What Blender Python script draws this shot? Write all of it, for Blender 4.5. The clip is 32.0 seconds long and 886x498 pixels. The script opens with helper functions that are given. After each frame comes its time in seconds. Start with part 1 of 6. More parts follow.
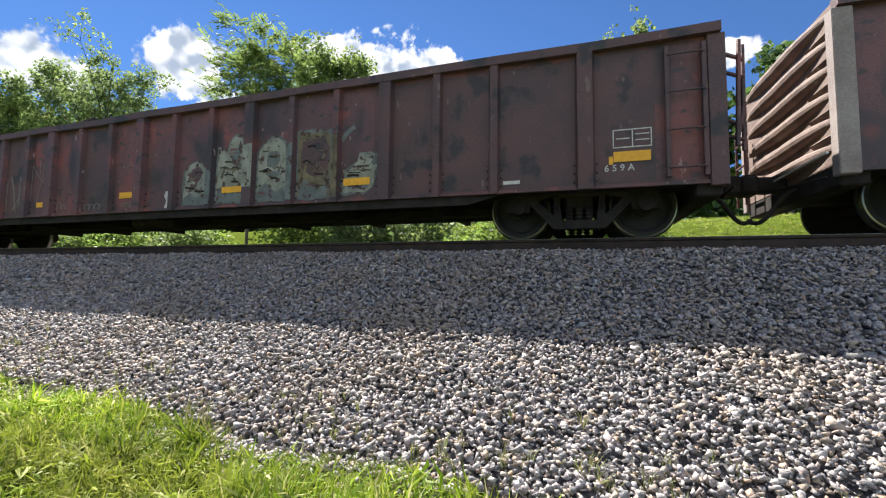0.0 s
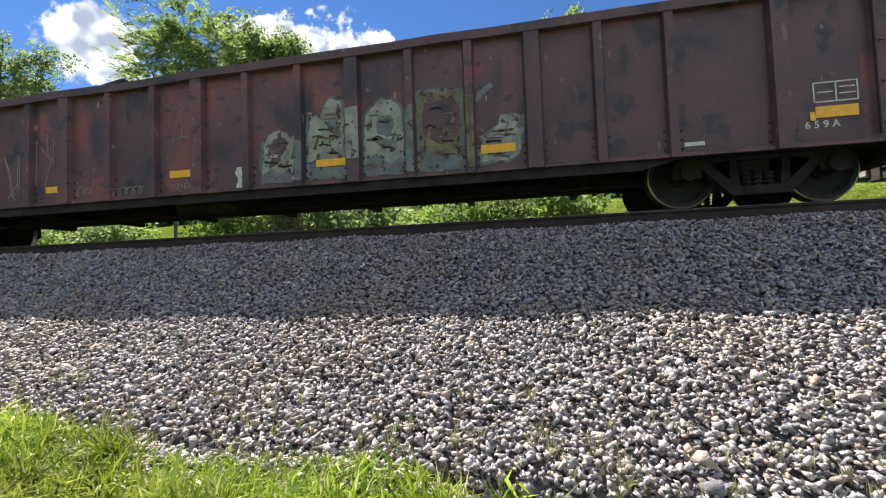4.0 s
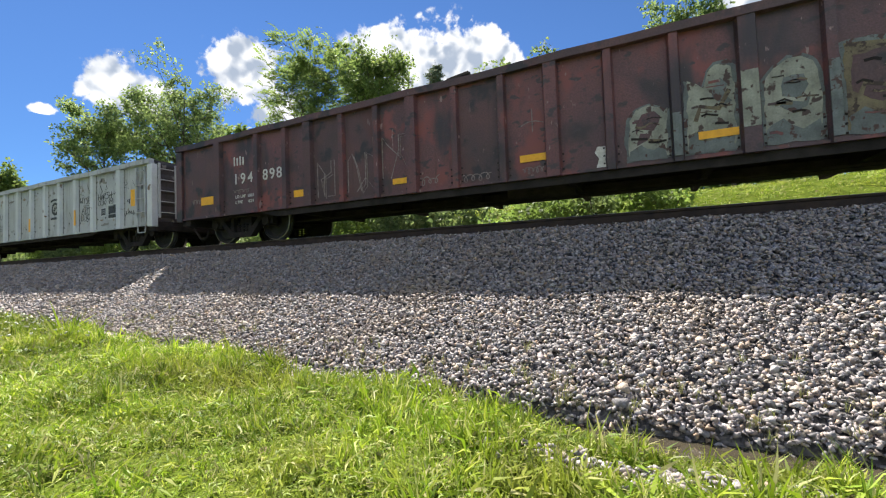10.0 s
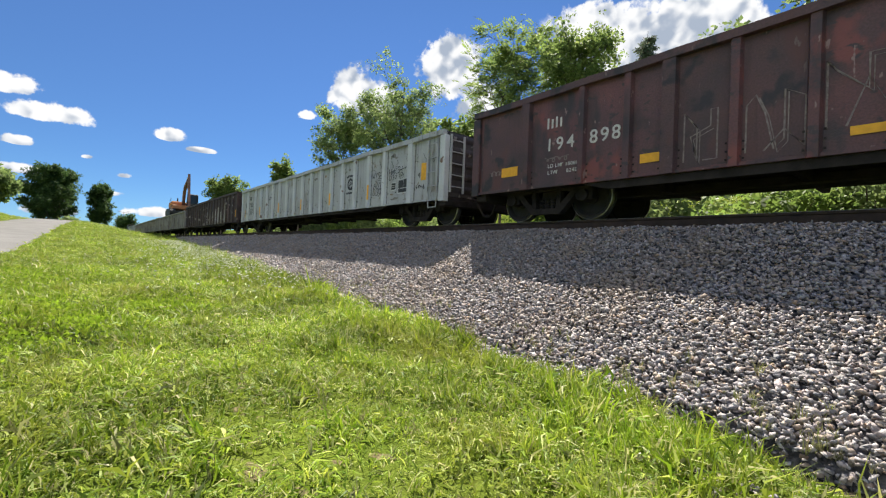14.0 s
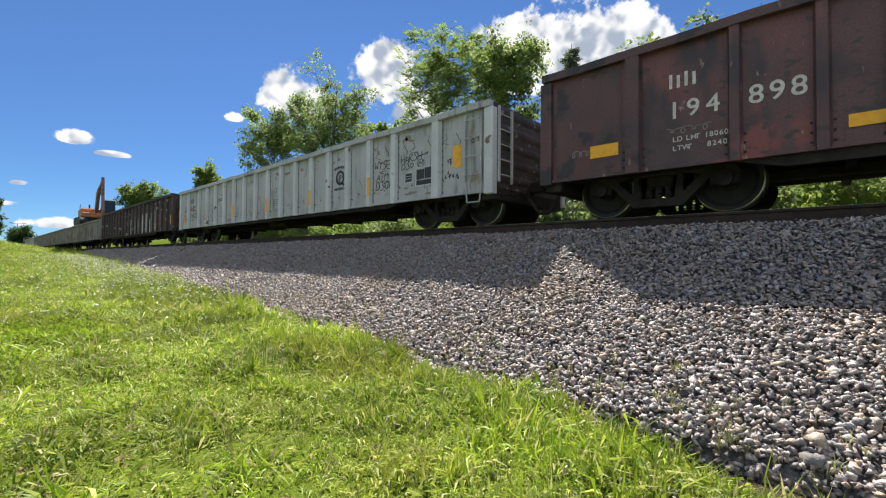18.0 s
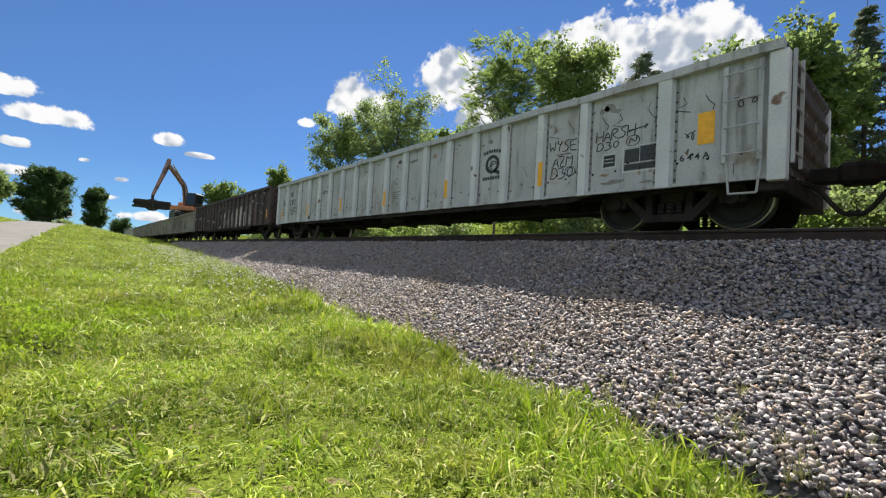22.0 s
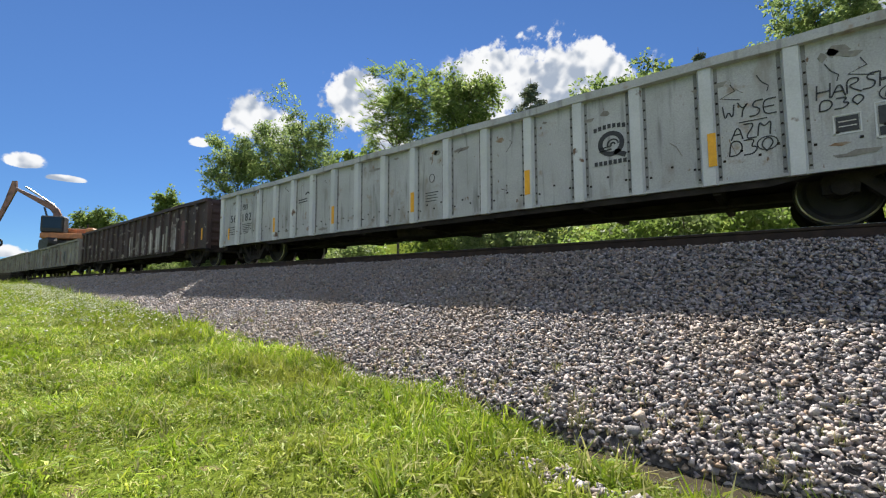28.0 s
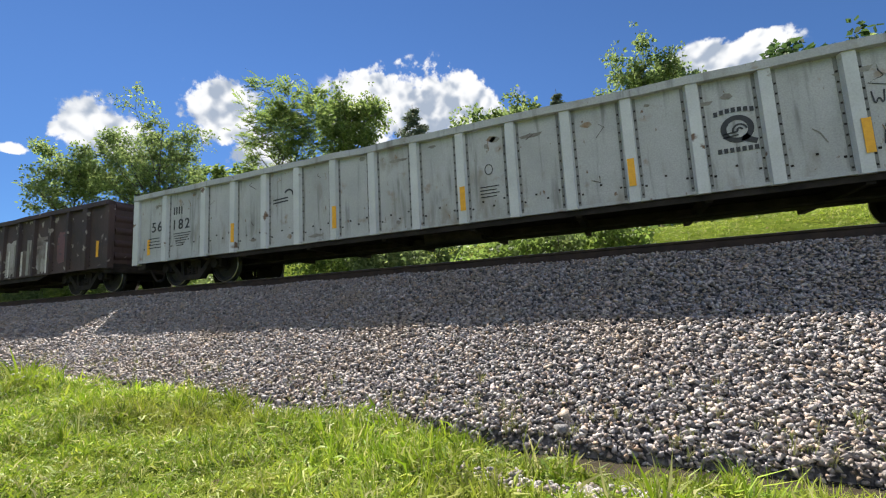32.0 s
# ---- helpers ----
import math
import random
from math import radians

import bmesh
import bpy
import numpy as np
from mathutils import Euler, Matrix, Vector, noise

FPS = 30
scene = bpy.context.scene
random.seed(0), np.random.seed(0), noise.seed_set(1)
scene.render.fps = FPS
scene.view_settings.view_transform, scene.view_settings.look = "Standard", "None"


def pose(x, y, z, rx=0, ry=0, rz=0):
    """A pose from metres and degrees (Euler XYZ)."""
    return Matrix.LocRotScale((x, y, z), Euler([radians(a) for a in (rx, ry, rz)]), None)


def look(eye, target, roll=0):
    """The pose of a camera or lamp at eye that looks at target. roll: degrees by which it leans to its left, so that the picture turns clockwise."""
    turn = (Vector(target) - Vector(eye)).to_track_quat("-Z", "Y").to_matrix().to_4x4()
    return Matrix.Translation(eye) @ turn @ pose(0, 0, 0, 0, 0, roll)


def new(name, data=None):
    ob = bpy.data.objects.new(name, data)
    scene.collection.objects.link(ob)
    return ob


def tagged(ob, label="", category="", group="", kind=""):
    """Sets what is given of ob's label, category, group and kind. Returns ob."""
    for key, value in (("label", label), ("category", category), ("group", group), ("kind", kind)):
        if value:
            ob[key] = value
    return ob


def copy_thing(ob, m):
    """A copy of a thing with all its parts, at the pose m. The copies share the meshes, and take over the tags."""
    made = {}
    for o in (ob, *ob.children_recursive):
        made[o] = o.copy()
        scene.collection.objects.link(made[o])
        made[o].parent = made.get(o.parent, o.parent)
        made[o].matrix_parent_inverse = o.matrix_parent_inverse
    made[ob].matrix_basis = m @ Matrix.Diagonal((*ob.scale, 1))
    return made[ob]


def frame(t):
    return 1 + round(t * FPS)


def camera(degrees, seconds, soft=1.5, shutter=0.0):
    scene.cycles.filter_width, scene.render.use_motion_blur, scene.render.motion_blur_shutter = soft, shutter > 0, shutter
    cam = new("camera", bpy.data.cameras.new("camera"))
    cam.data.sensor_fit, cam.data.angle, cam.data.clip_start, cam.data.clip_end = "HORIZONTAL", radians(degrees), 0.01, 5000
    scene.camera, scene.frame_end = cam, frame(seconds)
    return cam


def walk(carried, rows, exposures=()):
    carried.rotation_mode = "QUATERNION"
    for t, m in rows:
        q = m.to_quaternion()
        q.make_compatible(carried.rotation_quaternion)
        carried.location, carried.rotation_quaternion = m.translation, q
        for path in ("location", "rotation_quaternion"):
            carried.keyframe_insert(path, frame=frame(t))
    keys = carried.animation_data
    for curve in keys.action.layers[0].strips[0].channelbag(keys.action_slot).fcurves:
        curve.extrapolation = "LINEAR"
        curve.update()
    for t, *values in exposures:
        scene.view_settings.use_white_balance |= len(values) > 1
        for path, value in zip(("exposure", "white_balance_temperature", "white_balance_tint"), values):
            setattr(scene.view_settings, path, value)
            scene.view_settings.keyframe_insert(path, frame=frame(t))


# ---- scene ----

# ---- camera ----
# seconds, place, yaw to the left of the track's normal, pitch, lean
PATH = [
    (0.0, -0.000, -7.562, -0.665, 17.74, 4.27, 0.72),
    (0.5, -0.031, -7.542, -0.677, 16.79, 4.03, 0.99),
    (1.0, -0.044, -7.531, -0.678, 18.86, 3.32, -0.39),
    (1.5, -0.054, -7.496, -0.672, 18.07, 3.53, -3.27),
    (2.0, -0.006, -7.506, -0.696, 9.98, 3.00, -4.82),
    (2.5, 0.006, -7.475, -0.723, 8.09, 2.11, -4.63),
    (4.5, 0.004, -7.448, -0.709, 11.95, 3.07, -0.90),
    (5.0, -0.005, -7.442, -0.699, 14.68, 4.04, 0.13),
    (5.5, -0.089, -7.513, -0.681, 25.56, 4.01, 1.79),
    (6.0, -0.086, -7.400, -0.671, 41.75, 1.58, 0.33),
    (6.5, -0.025, -7.497, -0.693, 45.16, 1.13, -1.42),
    (7.0, 0.177, -7.775, -0.695, 43.50, 2.07, -1.50),
    (7.5, 0.438, -7.983, -0.705, 37.77, 2.40, -3.43),
    (8.0, 0.631, -8.250, -0.732, 31.92, 1.61, -2.61),
    (8.5, 0.775, -8.408, -0.740, 34.21, 1.83, 0.33),
    (9.0, 0.886, -8.450, -0.754, 33.50, 1.09, 1.10),
    (9.5, 0.932, -8.516, -0.760, 30.25, 0.90, -0.26),
    (10.0, 0.995, -8.476, -0.765, 25.32, 2.17, -2.08),
    (10.5, 1.013, -8.466, -0.778, 20.59, 2.64, -3.06),
    (11.0, 1.005, -8.461, -0.792, 17.41, 2.93, -3.37),
    (11.5, 1.006, -8.477, -0.794, 17.02, 2.84, -3.07),
    (12.0, 1.029, -8.452, -0.787, 19.84, 2.70, -2.47),
    (12.5, 0.993, -8.417, -0.780, 25.53, 2.54, -1.43),
    (13.0, 0.939, -8.411, -0.775, 33.51, 2.13, -0.09),
    (13.5, 0.917, -8.387, -0.775, 41.74, 1.57, 1.09),
    (14.0, 0.890, -8.428, -0.778, 50.22, 0.55, 2.30),
    (14.5, 0.878, -8.414, -0.773, 54.82, 0.20, 2.67),
    (16.5, 0.818, -8.252, -0.705, 48.73, -0.20, 0.98),
    (17.0, 0.821, -8.251, -0.708, 45.76, 0.40, 0.87),
    (17.5, 0.816, -8.229, -0.724, 43.44, 0.97, 0.77),
    (18.0, 0.869, -8.249, -0.725, 42.23, 1.31, 0.46),
    (18.5, 0.897, -8.272, -0.734, 41.96, 1.69, 0.27),
    (19.0, 0.951, -8.322, -0.758, 42.93, 2.11, 0.43),
    (19.5, 0.957, -8.314, -0.767, 44.66, 2.54, 1.03),
    (20.0, 0.951, -8.322, -0.776, 46.70, 2.58, 1.66),
    (20.5, 0.943, -8.334, -0.779, 48.37, 2.44, 2.28),
    (21.0, 0.925, -8.299, -0.764, 49.49, 2.23, 2.66),
    (21.5, 0.916, -8.271, -0.758, 49.87, 2.00, 2.95),
    (22.0, 0.916, -8.265, -0.750, 49.82, 1.86, 3.28),
    (22.5, 0.923, -8.251, -0.748, 49.85, 1.65, 3.43),
    (23.0, 0.929, -8.274, -0.765, 49.82, 1.59, 3.56),
    (23.5, 0.930, -8.245, -0.770, 49.93, 1.71, 3.57),
    (24.0, 0.939, -8.257, -0.787, 49.84, 1.79, 3.32),
    (24.5, 0.942, -8.217, -0.774, 49.37, 1.78, 2.85),
    (25.0, 0.950, -8.216, -0.777, 48.18, 1.70, 2.16),
    (25.5, 0.956, -8.197, -0.765, 46.17, 1.93, 1.20),
    (26.0, 0.996, -8.199, -0.759, 43.46, 2.82, 0.57),
    (26.5, 1.058, -8.219, -0.749, 40.32, 4.13, -0.03),
    (28.5, 1.712, -8.567, -0.794, 37.22, 5.02, -0.50),
    (29.0, 1.709, -8.748, -0.824, 34.64, 5.40, -1.33),
    (29.5, 1.539, -8.829, -0.831, 30.84, 5.91, -2.14),
    (30.0, 1.289, -8.835, -0.817, 26.92, 6.73, -2.70),
    (30.5, 1.159, -8.853, -0.796, 23.95, 7.59, -3.06),
    (31.0, 1.119, -8.826, -0.774, 22.16, 8.29, -3.07),
    (31.5, 1.182, -8.742, -0.793, 21.78, 8.09, -2.98),
    (32.0, 1.304, -8.634, -0.785, 22.40, 7.10, -2.95),
]
cam = camera(92.24, 32.0, soft=1.2)


def aimed(x, y, z, yaw, pitch, lean):
    a, b = radians(yaw), radians(pitch)
    ahead = Vector((-math.sin(a) * math.cos(b), math.cos(a) * math.cos(b), math.sin(b)))
    return look((x, y, z), Vector((x, y, z)) + ahead, lean)


# the camera's own exposure and white balance: seconds, stops, kelvin, tint
EXPOSED = [(0, 1.66, 6250, 10), (5, 1.66, 6250, 10), (9, 1.56, 6400, 10), (12, 1.68, 6350, 10), (14, 1.42, 6450, 10), (18, 1.42, 6500, 10), (24, 1.34, 6500, 10), (29, 1.34, 6400, 10), (32, 1.42, 6400, 10)]
walk(cam, [(t, aimed(*row)) for t, *row in PATH], EXPOSED)

# how far the train has rolled along the track, every two seconds
ROLLED = [0.000, 1.593, 3.158, 4.729, 6.328, 7.966, 9.646, 11.364, 13.111, 14.877, 16.650, 18.417, 20.171, 21.908, 23.630, 25.348, 27.083]
SUN_TO = Vector((-1.1, 1.0, 1.7)).normalized()      # towards the sun


def heaven():
    """Clear blue sky with white cumulus. Each cloud: azimuth, elevation, half width, half height, in degrees."""
    world = bpy.data.worlds.new("sky")
    world.use_nodes = True
    scene.world = world
    nt = world.node_tree
    link = nt.links.new

    def math_node(op, a, b):
        n = nt.nodes.new("ShaderNodeMath")
        n.operation = op
        for i, v in enumerate((a, b)):
            if isinstance(v, float):
                n.inputs[i].default_value = v
            else:
                link(v, n.inputs[i])
        return n.outputs[0]

    def span(v, a, b, c=0.0, d=1.0):
        n = nt.nodes.new("ShaderNodeMapRange")
        n.interpolation_type = "SMOOTHSTEP"
        for i, q in ((1, a), (2, b), (3, c), (4, d)):
            n.inputs[i].default_value = q
        link(v, n.inputs[0])
        return n.outputs[0]

    def mixed(fac, a, b):
        n = nt.nodes.new("ShaderNodeMix")
        n.data_type = "RGBA"
        link(fac, n.inputs[0])
        for i, v in ((6, a), (7, b)):
            if isinstance(v, tuple):
                n.inputs[i].default_value = (*v, 1.0)
            else:
                link(v, n.inputs[i])
        return n.outputs[2]

    sky = nt.nodes.new("ShaderNodeTexSky")
    sky.sky_type, sky.sun_disc = "NISHITA", False
    sky.sun_elevation = math.asin(SUN_TO.z)
    sky.sun_rotation = math.atan2(SUN_TO.x, SUN_TO.y)
    sky.air_density, sky.dust_density, sky.ozone_density = 0.72, 0.0, 1.6
    dim = nt.nodes.new("ShaderNodeVectorMath")
    dim.operation = "MULTIPLY"
    dim.inputs[1].default_value = (0.0282, 0.039, 0.0515)
    link(sky.outputs[0], dim.inputs[0])
    way = nt.nodes.new("ShaderNodeTexCoord").outputs["Generated"]

    def fbm(scale, detail, shift=(0, 0, 0), rough=0.58):
        m = nt.nodes.new("ShaderNodeMapping")
        m.inputs[1].default_value = shift
        link(way, m.inputs[0])
        n = nt.nodes.new("ShaderNodeTexNoise")
        n.inputs["Scale"].default_value, n.inputs["Detail"].default_value, n.inputs["Roughness"].default_value = scale, detail, rough
        link(m.outputs[0], n.inputs["Vector"])
        return n.outputs["Fac"]

    def billow(shift=(0, 0, 0)):
        """Rounded heaps: the swelling middles of cells at three sizes, broken by a little noise."""
        wobble = nt.nodes.new("ShaderNodeTexNoise")
        wobble.inputs["Scale"].default_value, wobble.inputs["Detail"].default_value = 18.0, 4.0
        m = nt.nodes.new("ShaderNodeMapping")
        m.inputs[1].default_value = shift
        link(way, m.inputs[0])
        link(m.outputs[0], wobble.inputs["Vector"])
        bent = nt.nodes.new("ShaderNodeVectorMath")
        bent.operation = "MULTIPLY_ADD"
        link(wobble.outputs["Color"], bent.inputs[0])
        bent.inputs[1].default_value = (0.035, 0.035, 0.035)
        link(m.outputs[0], bent.inputs[2])
        total = None
        for sc, weight in ((9.0, 0.62), (21.0, 0.36), (46.0, 0.2)):
            cell = nt.nodes.new("ShaderNodeTexVoronoi")
            cell.feature = "SMOOTH_F1"
            cell.inputs["Scale"].default_value, cell.inputs["Smoothness"].default_value = sc, 0.35
            link(bent.outputs[0], cell.inputs["Vector"])
            one = math_node("MULTIPLY", math_node("SUBTRACT", 0.95, cell.outputs["Distance"]), weight)
            total = one if total is None else math_node("ADD", total, one)
        return total

    bumps = billow()
    lit = billow(tuple(SUN_TO * 0.02))
    ripple = fbm(48.0, 3.0, (0, 0, 0), 0.5)
    body, height, thick = None, None, None
    fine_edge = fbm(115.0, 3.0, (0.3, 0, 0), 0.6)
    for az, el, w, h in ((-25.0, 25.2, 13.5, 6.6), (-32.5, 24.0, 6.5, 5.0), (-18.0, 26.0, 6.0, 5.0), (-49.0, 22.6, 6.2, 5.2), (-46.5, 19.0, 4.5, 3.6),
                         (-62.5, 19.6, 5.2, 3.8), (-68.6, 16.4, 1.7, 0.95), (12.5, 24.6, 7.5, 2.6), (17.0, 25.6, 3.0, 1.8), (-83.4, 11.9, 2.0, 1.3), (-80.2, 10.7, 2.0, 0.5),
                         (-93.0, 12.0, 5.2, 1.8), (-96.6, 14.0, 3.4, 1.9), (-101.3, 18.0, 3.8, 3.2), (-103.0, 12.4, 4.0, 2.4), (-84.5, 3.2, 4.6, 1.1), (-95.4, 6.4, 2.2, 0.9),
                         (-95.6, 9.0, 1.8, 0.8), (-88.4, 4.9, 2.6, 0.6), (-87.3, 6.9, 1.2, 0.5), (-90.4, 8.4, 1.1, 0.5), (-92.8, 2.6, 3.0, 0.9),
                         # from azimuth 42 on: unseen clouds, added and enlarged to lift the shaded sides
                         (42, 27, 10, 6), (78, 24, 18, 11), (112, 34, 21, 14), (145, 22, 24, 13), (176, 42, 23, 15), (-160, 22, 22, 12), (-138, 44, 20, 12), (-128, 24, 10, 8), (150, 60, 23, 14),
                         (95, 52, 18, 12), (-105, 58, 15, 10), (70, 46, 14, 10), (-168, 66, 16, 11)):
        if h < 2.2:
            w, h = 0.78 * w, 0.78 * h
        a, e = radians(az), radians(el)
        c = Vector((math.sin(a) * math.cos(e), math.cos(a) * math.cos(e), math.sin(e)))
        r = Vector((math.cos(a), -math.sin(a), 0))
        u = r.cross(c)
        m = nt.nodes.new("ShaderNodeMapping")
        m.vector_type = "TEXTURE"
        m.inputs[1].default_value = c
        m.inputs[2].default_value = Matrix((r, c, u)).transposed().to_euler()
        m.inputs[3].default_value = (radians(w), radians(w), radians(h))
        link(way, m.inputs[0])
        xyz = nt.nodes.new("ShaderNodeSeparateXYZ")
        link(m.outputs[0], xyz.inputs[0])
        ln = nt.nodes.new("ShaderNodeVectorMath")
        ln.operation = "LENGTH"
        link(m.outputs[0], ln.inputs[0])
        one = math_node("SUBTRACT", 1.0, ln.outputs["Value"])
        # flat base
        one = math_node("SUBTRACT", one, math_node("MULTIPLY", math_node("MAXIMUM", math_node("SUBTRACT", -0.42, xyz.outputs[2]), 0.0), 1.3))
        body = one if body is None else math_node("MAXIMUM", body, one)
        deep = math_node("MULTIPLY", one, min(1.0, h / 4.5))
        thick = deep if thick is None else math_node("MAXIMUM", thick, deep)
        part_h = math_node("MULTIPLY", span(one, -0.2, 0.5), xyz.outputs[2])
        height = part_h if height is None else math_node("ADD", height, part_h)
    ragged = math_node("ADD", body, math_node("MULTIPLY", math_node("SUBTRACT", bumps, 0.5), 1.5))
    ragged = math_node("ADD", ragged, math_node("MULTIPLY", math_node("SUBTRACT", ripple, 0.5), 0.6))
    ragged = math_node("ADD", ragged, math_node("MULTIPLY", math_node("SUBTRACT", fine_edge, 0.5), 0.5))
    thick = math_node("ADD", thick, math_node("MULTIPLY", math_node("SUBTRACT", bumps, 0.5), 1.6))
    cover = span(ragged, 0.14, 0.42)
    cover = math_node("MULTIPLY", cover, span(body, -0.14, 0.1))
    relief = math_node("MULTIPLY", math_node("SUBTRACT", bumps, lit), 7.0)
    bright = span(math_node("ADD", math_node("ADD", math_node("MULTIPLY", height, 0.6), relief), math_node("MULTIPLY", thick, -0.7)), -1.1, 0.35)
    # the clear sky deepens slowly towards the hazy horizon
    up = nt.nodes.new("ShaderNodeSeparateXYZ")
    link(way, up.inputs[0])
    deep = nt.nodes.new("ShaderNodeVectorMath")
    deep.operation = "MULTIPLY"
    link(dim.outputs[0], deep.inputs[0])
    link(mixed(span(up.outputs[2], 0.0, 0.5), (0.66, 0.74, 0.76), (1.0, 1.0, 1.0)), deep.inputs[1])
    colour = mixed(bright, (0.16, 0.185, 0.225), (0.38, 0.38, 0.38))
    # clouds with the sun behind the viewer are brightened, filling the train's shaded side
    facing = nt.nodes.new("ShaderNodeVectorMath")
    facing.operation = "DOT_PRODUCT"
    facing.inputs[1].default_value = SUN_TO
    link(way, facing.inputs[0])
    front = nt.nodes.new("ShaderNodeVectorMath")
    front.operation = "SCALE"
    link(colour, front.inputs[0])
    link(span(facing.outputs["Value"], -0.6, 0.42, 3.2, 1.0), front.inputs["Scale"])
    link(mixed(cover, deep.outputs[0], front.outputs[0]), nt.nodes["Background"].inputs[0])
    nt.nodes["Background"].inputs[1].default_value = 1.0


heaven()
sun = new("sun", bpy.data.lights.new("sun", "SUN"))
sun.data.energy, sun.data.angle, sun.data.color = 4.75, radians(0.53), (1.0, 0.945, 0.83)
sun.matrix_world = look(SUN_TO * 60, (0, 0, 0))

# ---- materials ----
def mat(name, col, col2=None, rough=0.7, metal=0.0, scale=6.0, fine=60.0, bump=0.3, fine_mix=0.35, contrast=0.25,
        streak=0.0, rust=None, rust_amount=0.0, island=0.0, thin=0.0, spec=0.5, stretch=(1, 1, 1), each=0.0, soft=0.06, layers=()):
    """A surface with variation at two scales: broad patches, fine grain, and streaks or rust where asked."""
    m = bpy.data.materials.new(name)
    m.use_nodes = True
    nt = m.node_tree
    b = nt.nodes["Principled BSDF"]
    b.inputs["Roughness"].default_value, b.inputs["Metallic"].default_value = rough, metal
    b.inputs["Specular IOR Level"].default_value = spec
    link = nt.links.new

    def node(kind):
        return nt.nodes.new(kind)

    def blender(mode="MIX"):
        n = node("ShaderNodeMix")
        n.data_type, n.blend_type = "RGBA", mode
        return n

    def tex(sc, detail=4.0, vec=None):
        n = node("ShaderNodeTexNoise")
        n.inputs["Scale"].default_value, n.inputs["Detail"].default_value = sc, detail
        link(vec or mapped.outputs[0], n.inputs["Vector"])
        return n.outputs["Fac"]

    def ramp(fac, a, b2):
        n = node("ShaderNodeMapRange")
        n.interpolation_type = "SMOOTHSTEP"
        n.inputs["From Min"].default_value, n.inputs["From Max"].default_value = a, b2
        link(fac, n.inputs["Value"])
        return n.outputs[0]

    def mix(fac, a, b2):
        n = blender()
        link(fac, n.inputs[0])
        for slot, v in ((6, a), (7, b2)):
            if isinstance(v, tuple):
                n.inputs[slot].default_value = (*v, 1.0)
            else:
                link(v, n.inputs[slot])
        return n.outputs[2]

    co = node("ShaderNodeTexCoord")
    mapped = node("ShaderNodeMapping")
    mapped.inputs["Scale"].default_value = stretch
    link(co.outputs["Object"], mapped.inputs[0])
    col2 = col2 or tuple(c * 0.6 for c in col)
    out = mix(ramp(tex(scale), 0.5 - contrast, 0.5 + contrast), col, col2)
    grain = tex(fine, 3.0)
    n = blender("OVERLAY")
    n.inputs[0].default_value = fine_mix
    link(out, n.inputs[6])
    link(grain, n.inputs[7])
    out = n.outputs[2]
    if streak:
        sm = node("ShaderNodeMapping")
        sm.inputs["Scale"].default_value = (7.0, 7.0, 0.5)
        link(co.outputs["Object"], sm.inputs[0])
        out = mix(ramp(tex(1.6, 5.0, sm.outputs[0]), 0.56, 0.56 + 0.25 / streak), out, tuple(c * 0.35 for c in col))
    if rust:
        patch = ramp(tex(scale * 2.3, 8.0), 0.68 - rust_amount, 0.68 + soft - rust_amount)
        out = mix(patch, out, rust)
    for tone, sc, lo, hi, pull in layers:
        lm = node("ShaderNodeMapping")
        lm.inputs["Scale"].default_value, lm.inputs["Location"].default_value = pull, (sc, 2 * sc, 0.3 * sc)
        link(co.outputs["Object"], lm.inputs[0])
        out = mix(ramp(tex(sc, 7.0, lm.outputs[0]), lo, hi), out, tone)
    if island or each:
        g = node("ShaderNodeNewGeometry") if island else node("ShaderNodeObjectInfo")
        hv = node("ShaderNodeMapRange")
        amount = island or each
        hv.inputs["To Min"].default_value, hv.inputs["To Max"].default_value = 1 - amount, 1 + amount
        link(g.outputs["Random Per Island" if island else "Random"], hv.inputs["Value"])
        n = blender("MULTIPLY")
        n.inputs[0].default_value = 1.0
        link(out, n.inputs[6])
        link(hv.outputs[0], n.inputs[7])
        out = n.outputs[2]
    link(out, b.inputs["Base Color"])
    if bump:
        bn = node("ShaderNodeBump")
        bn.inputs["Strength"].default_value, bn.inputs["Distance"].default_value = bump, 0.02
        link(grain, bn.inputs["Height"])
        link(bn.outputs[0], b.inputs["Normal"])
    if thin:
        tr = node("ShaderNodeBsdfTranslucent")
        link(out, tr.inputs["Color"])
        ms = node("ShaderNodeMixShader")
        ms.inputs[0].default_value = thin
        link(b.outputs[0], ms.inputs[1])
        link(tr.outputs[0], ms.inputs[2])
        link(ms.outputs[0], nt.nodes["Material Output"].inputs["Surface"])
    return m


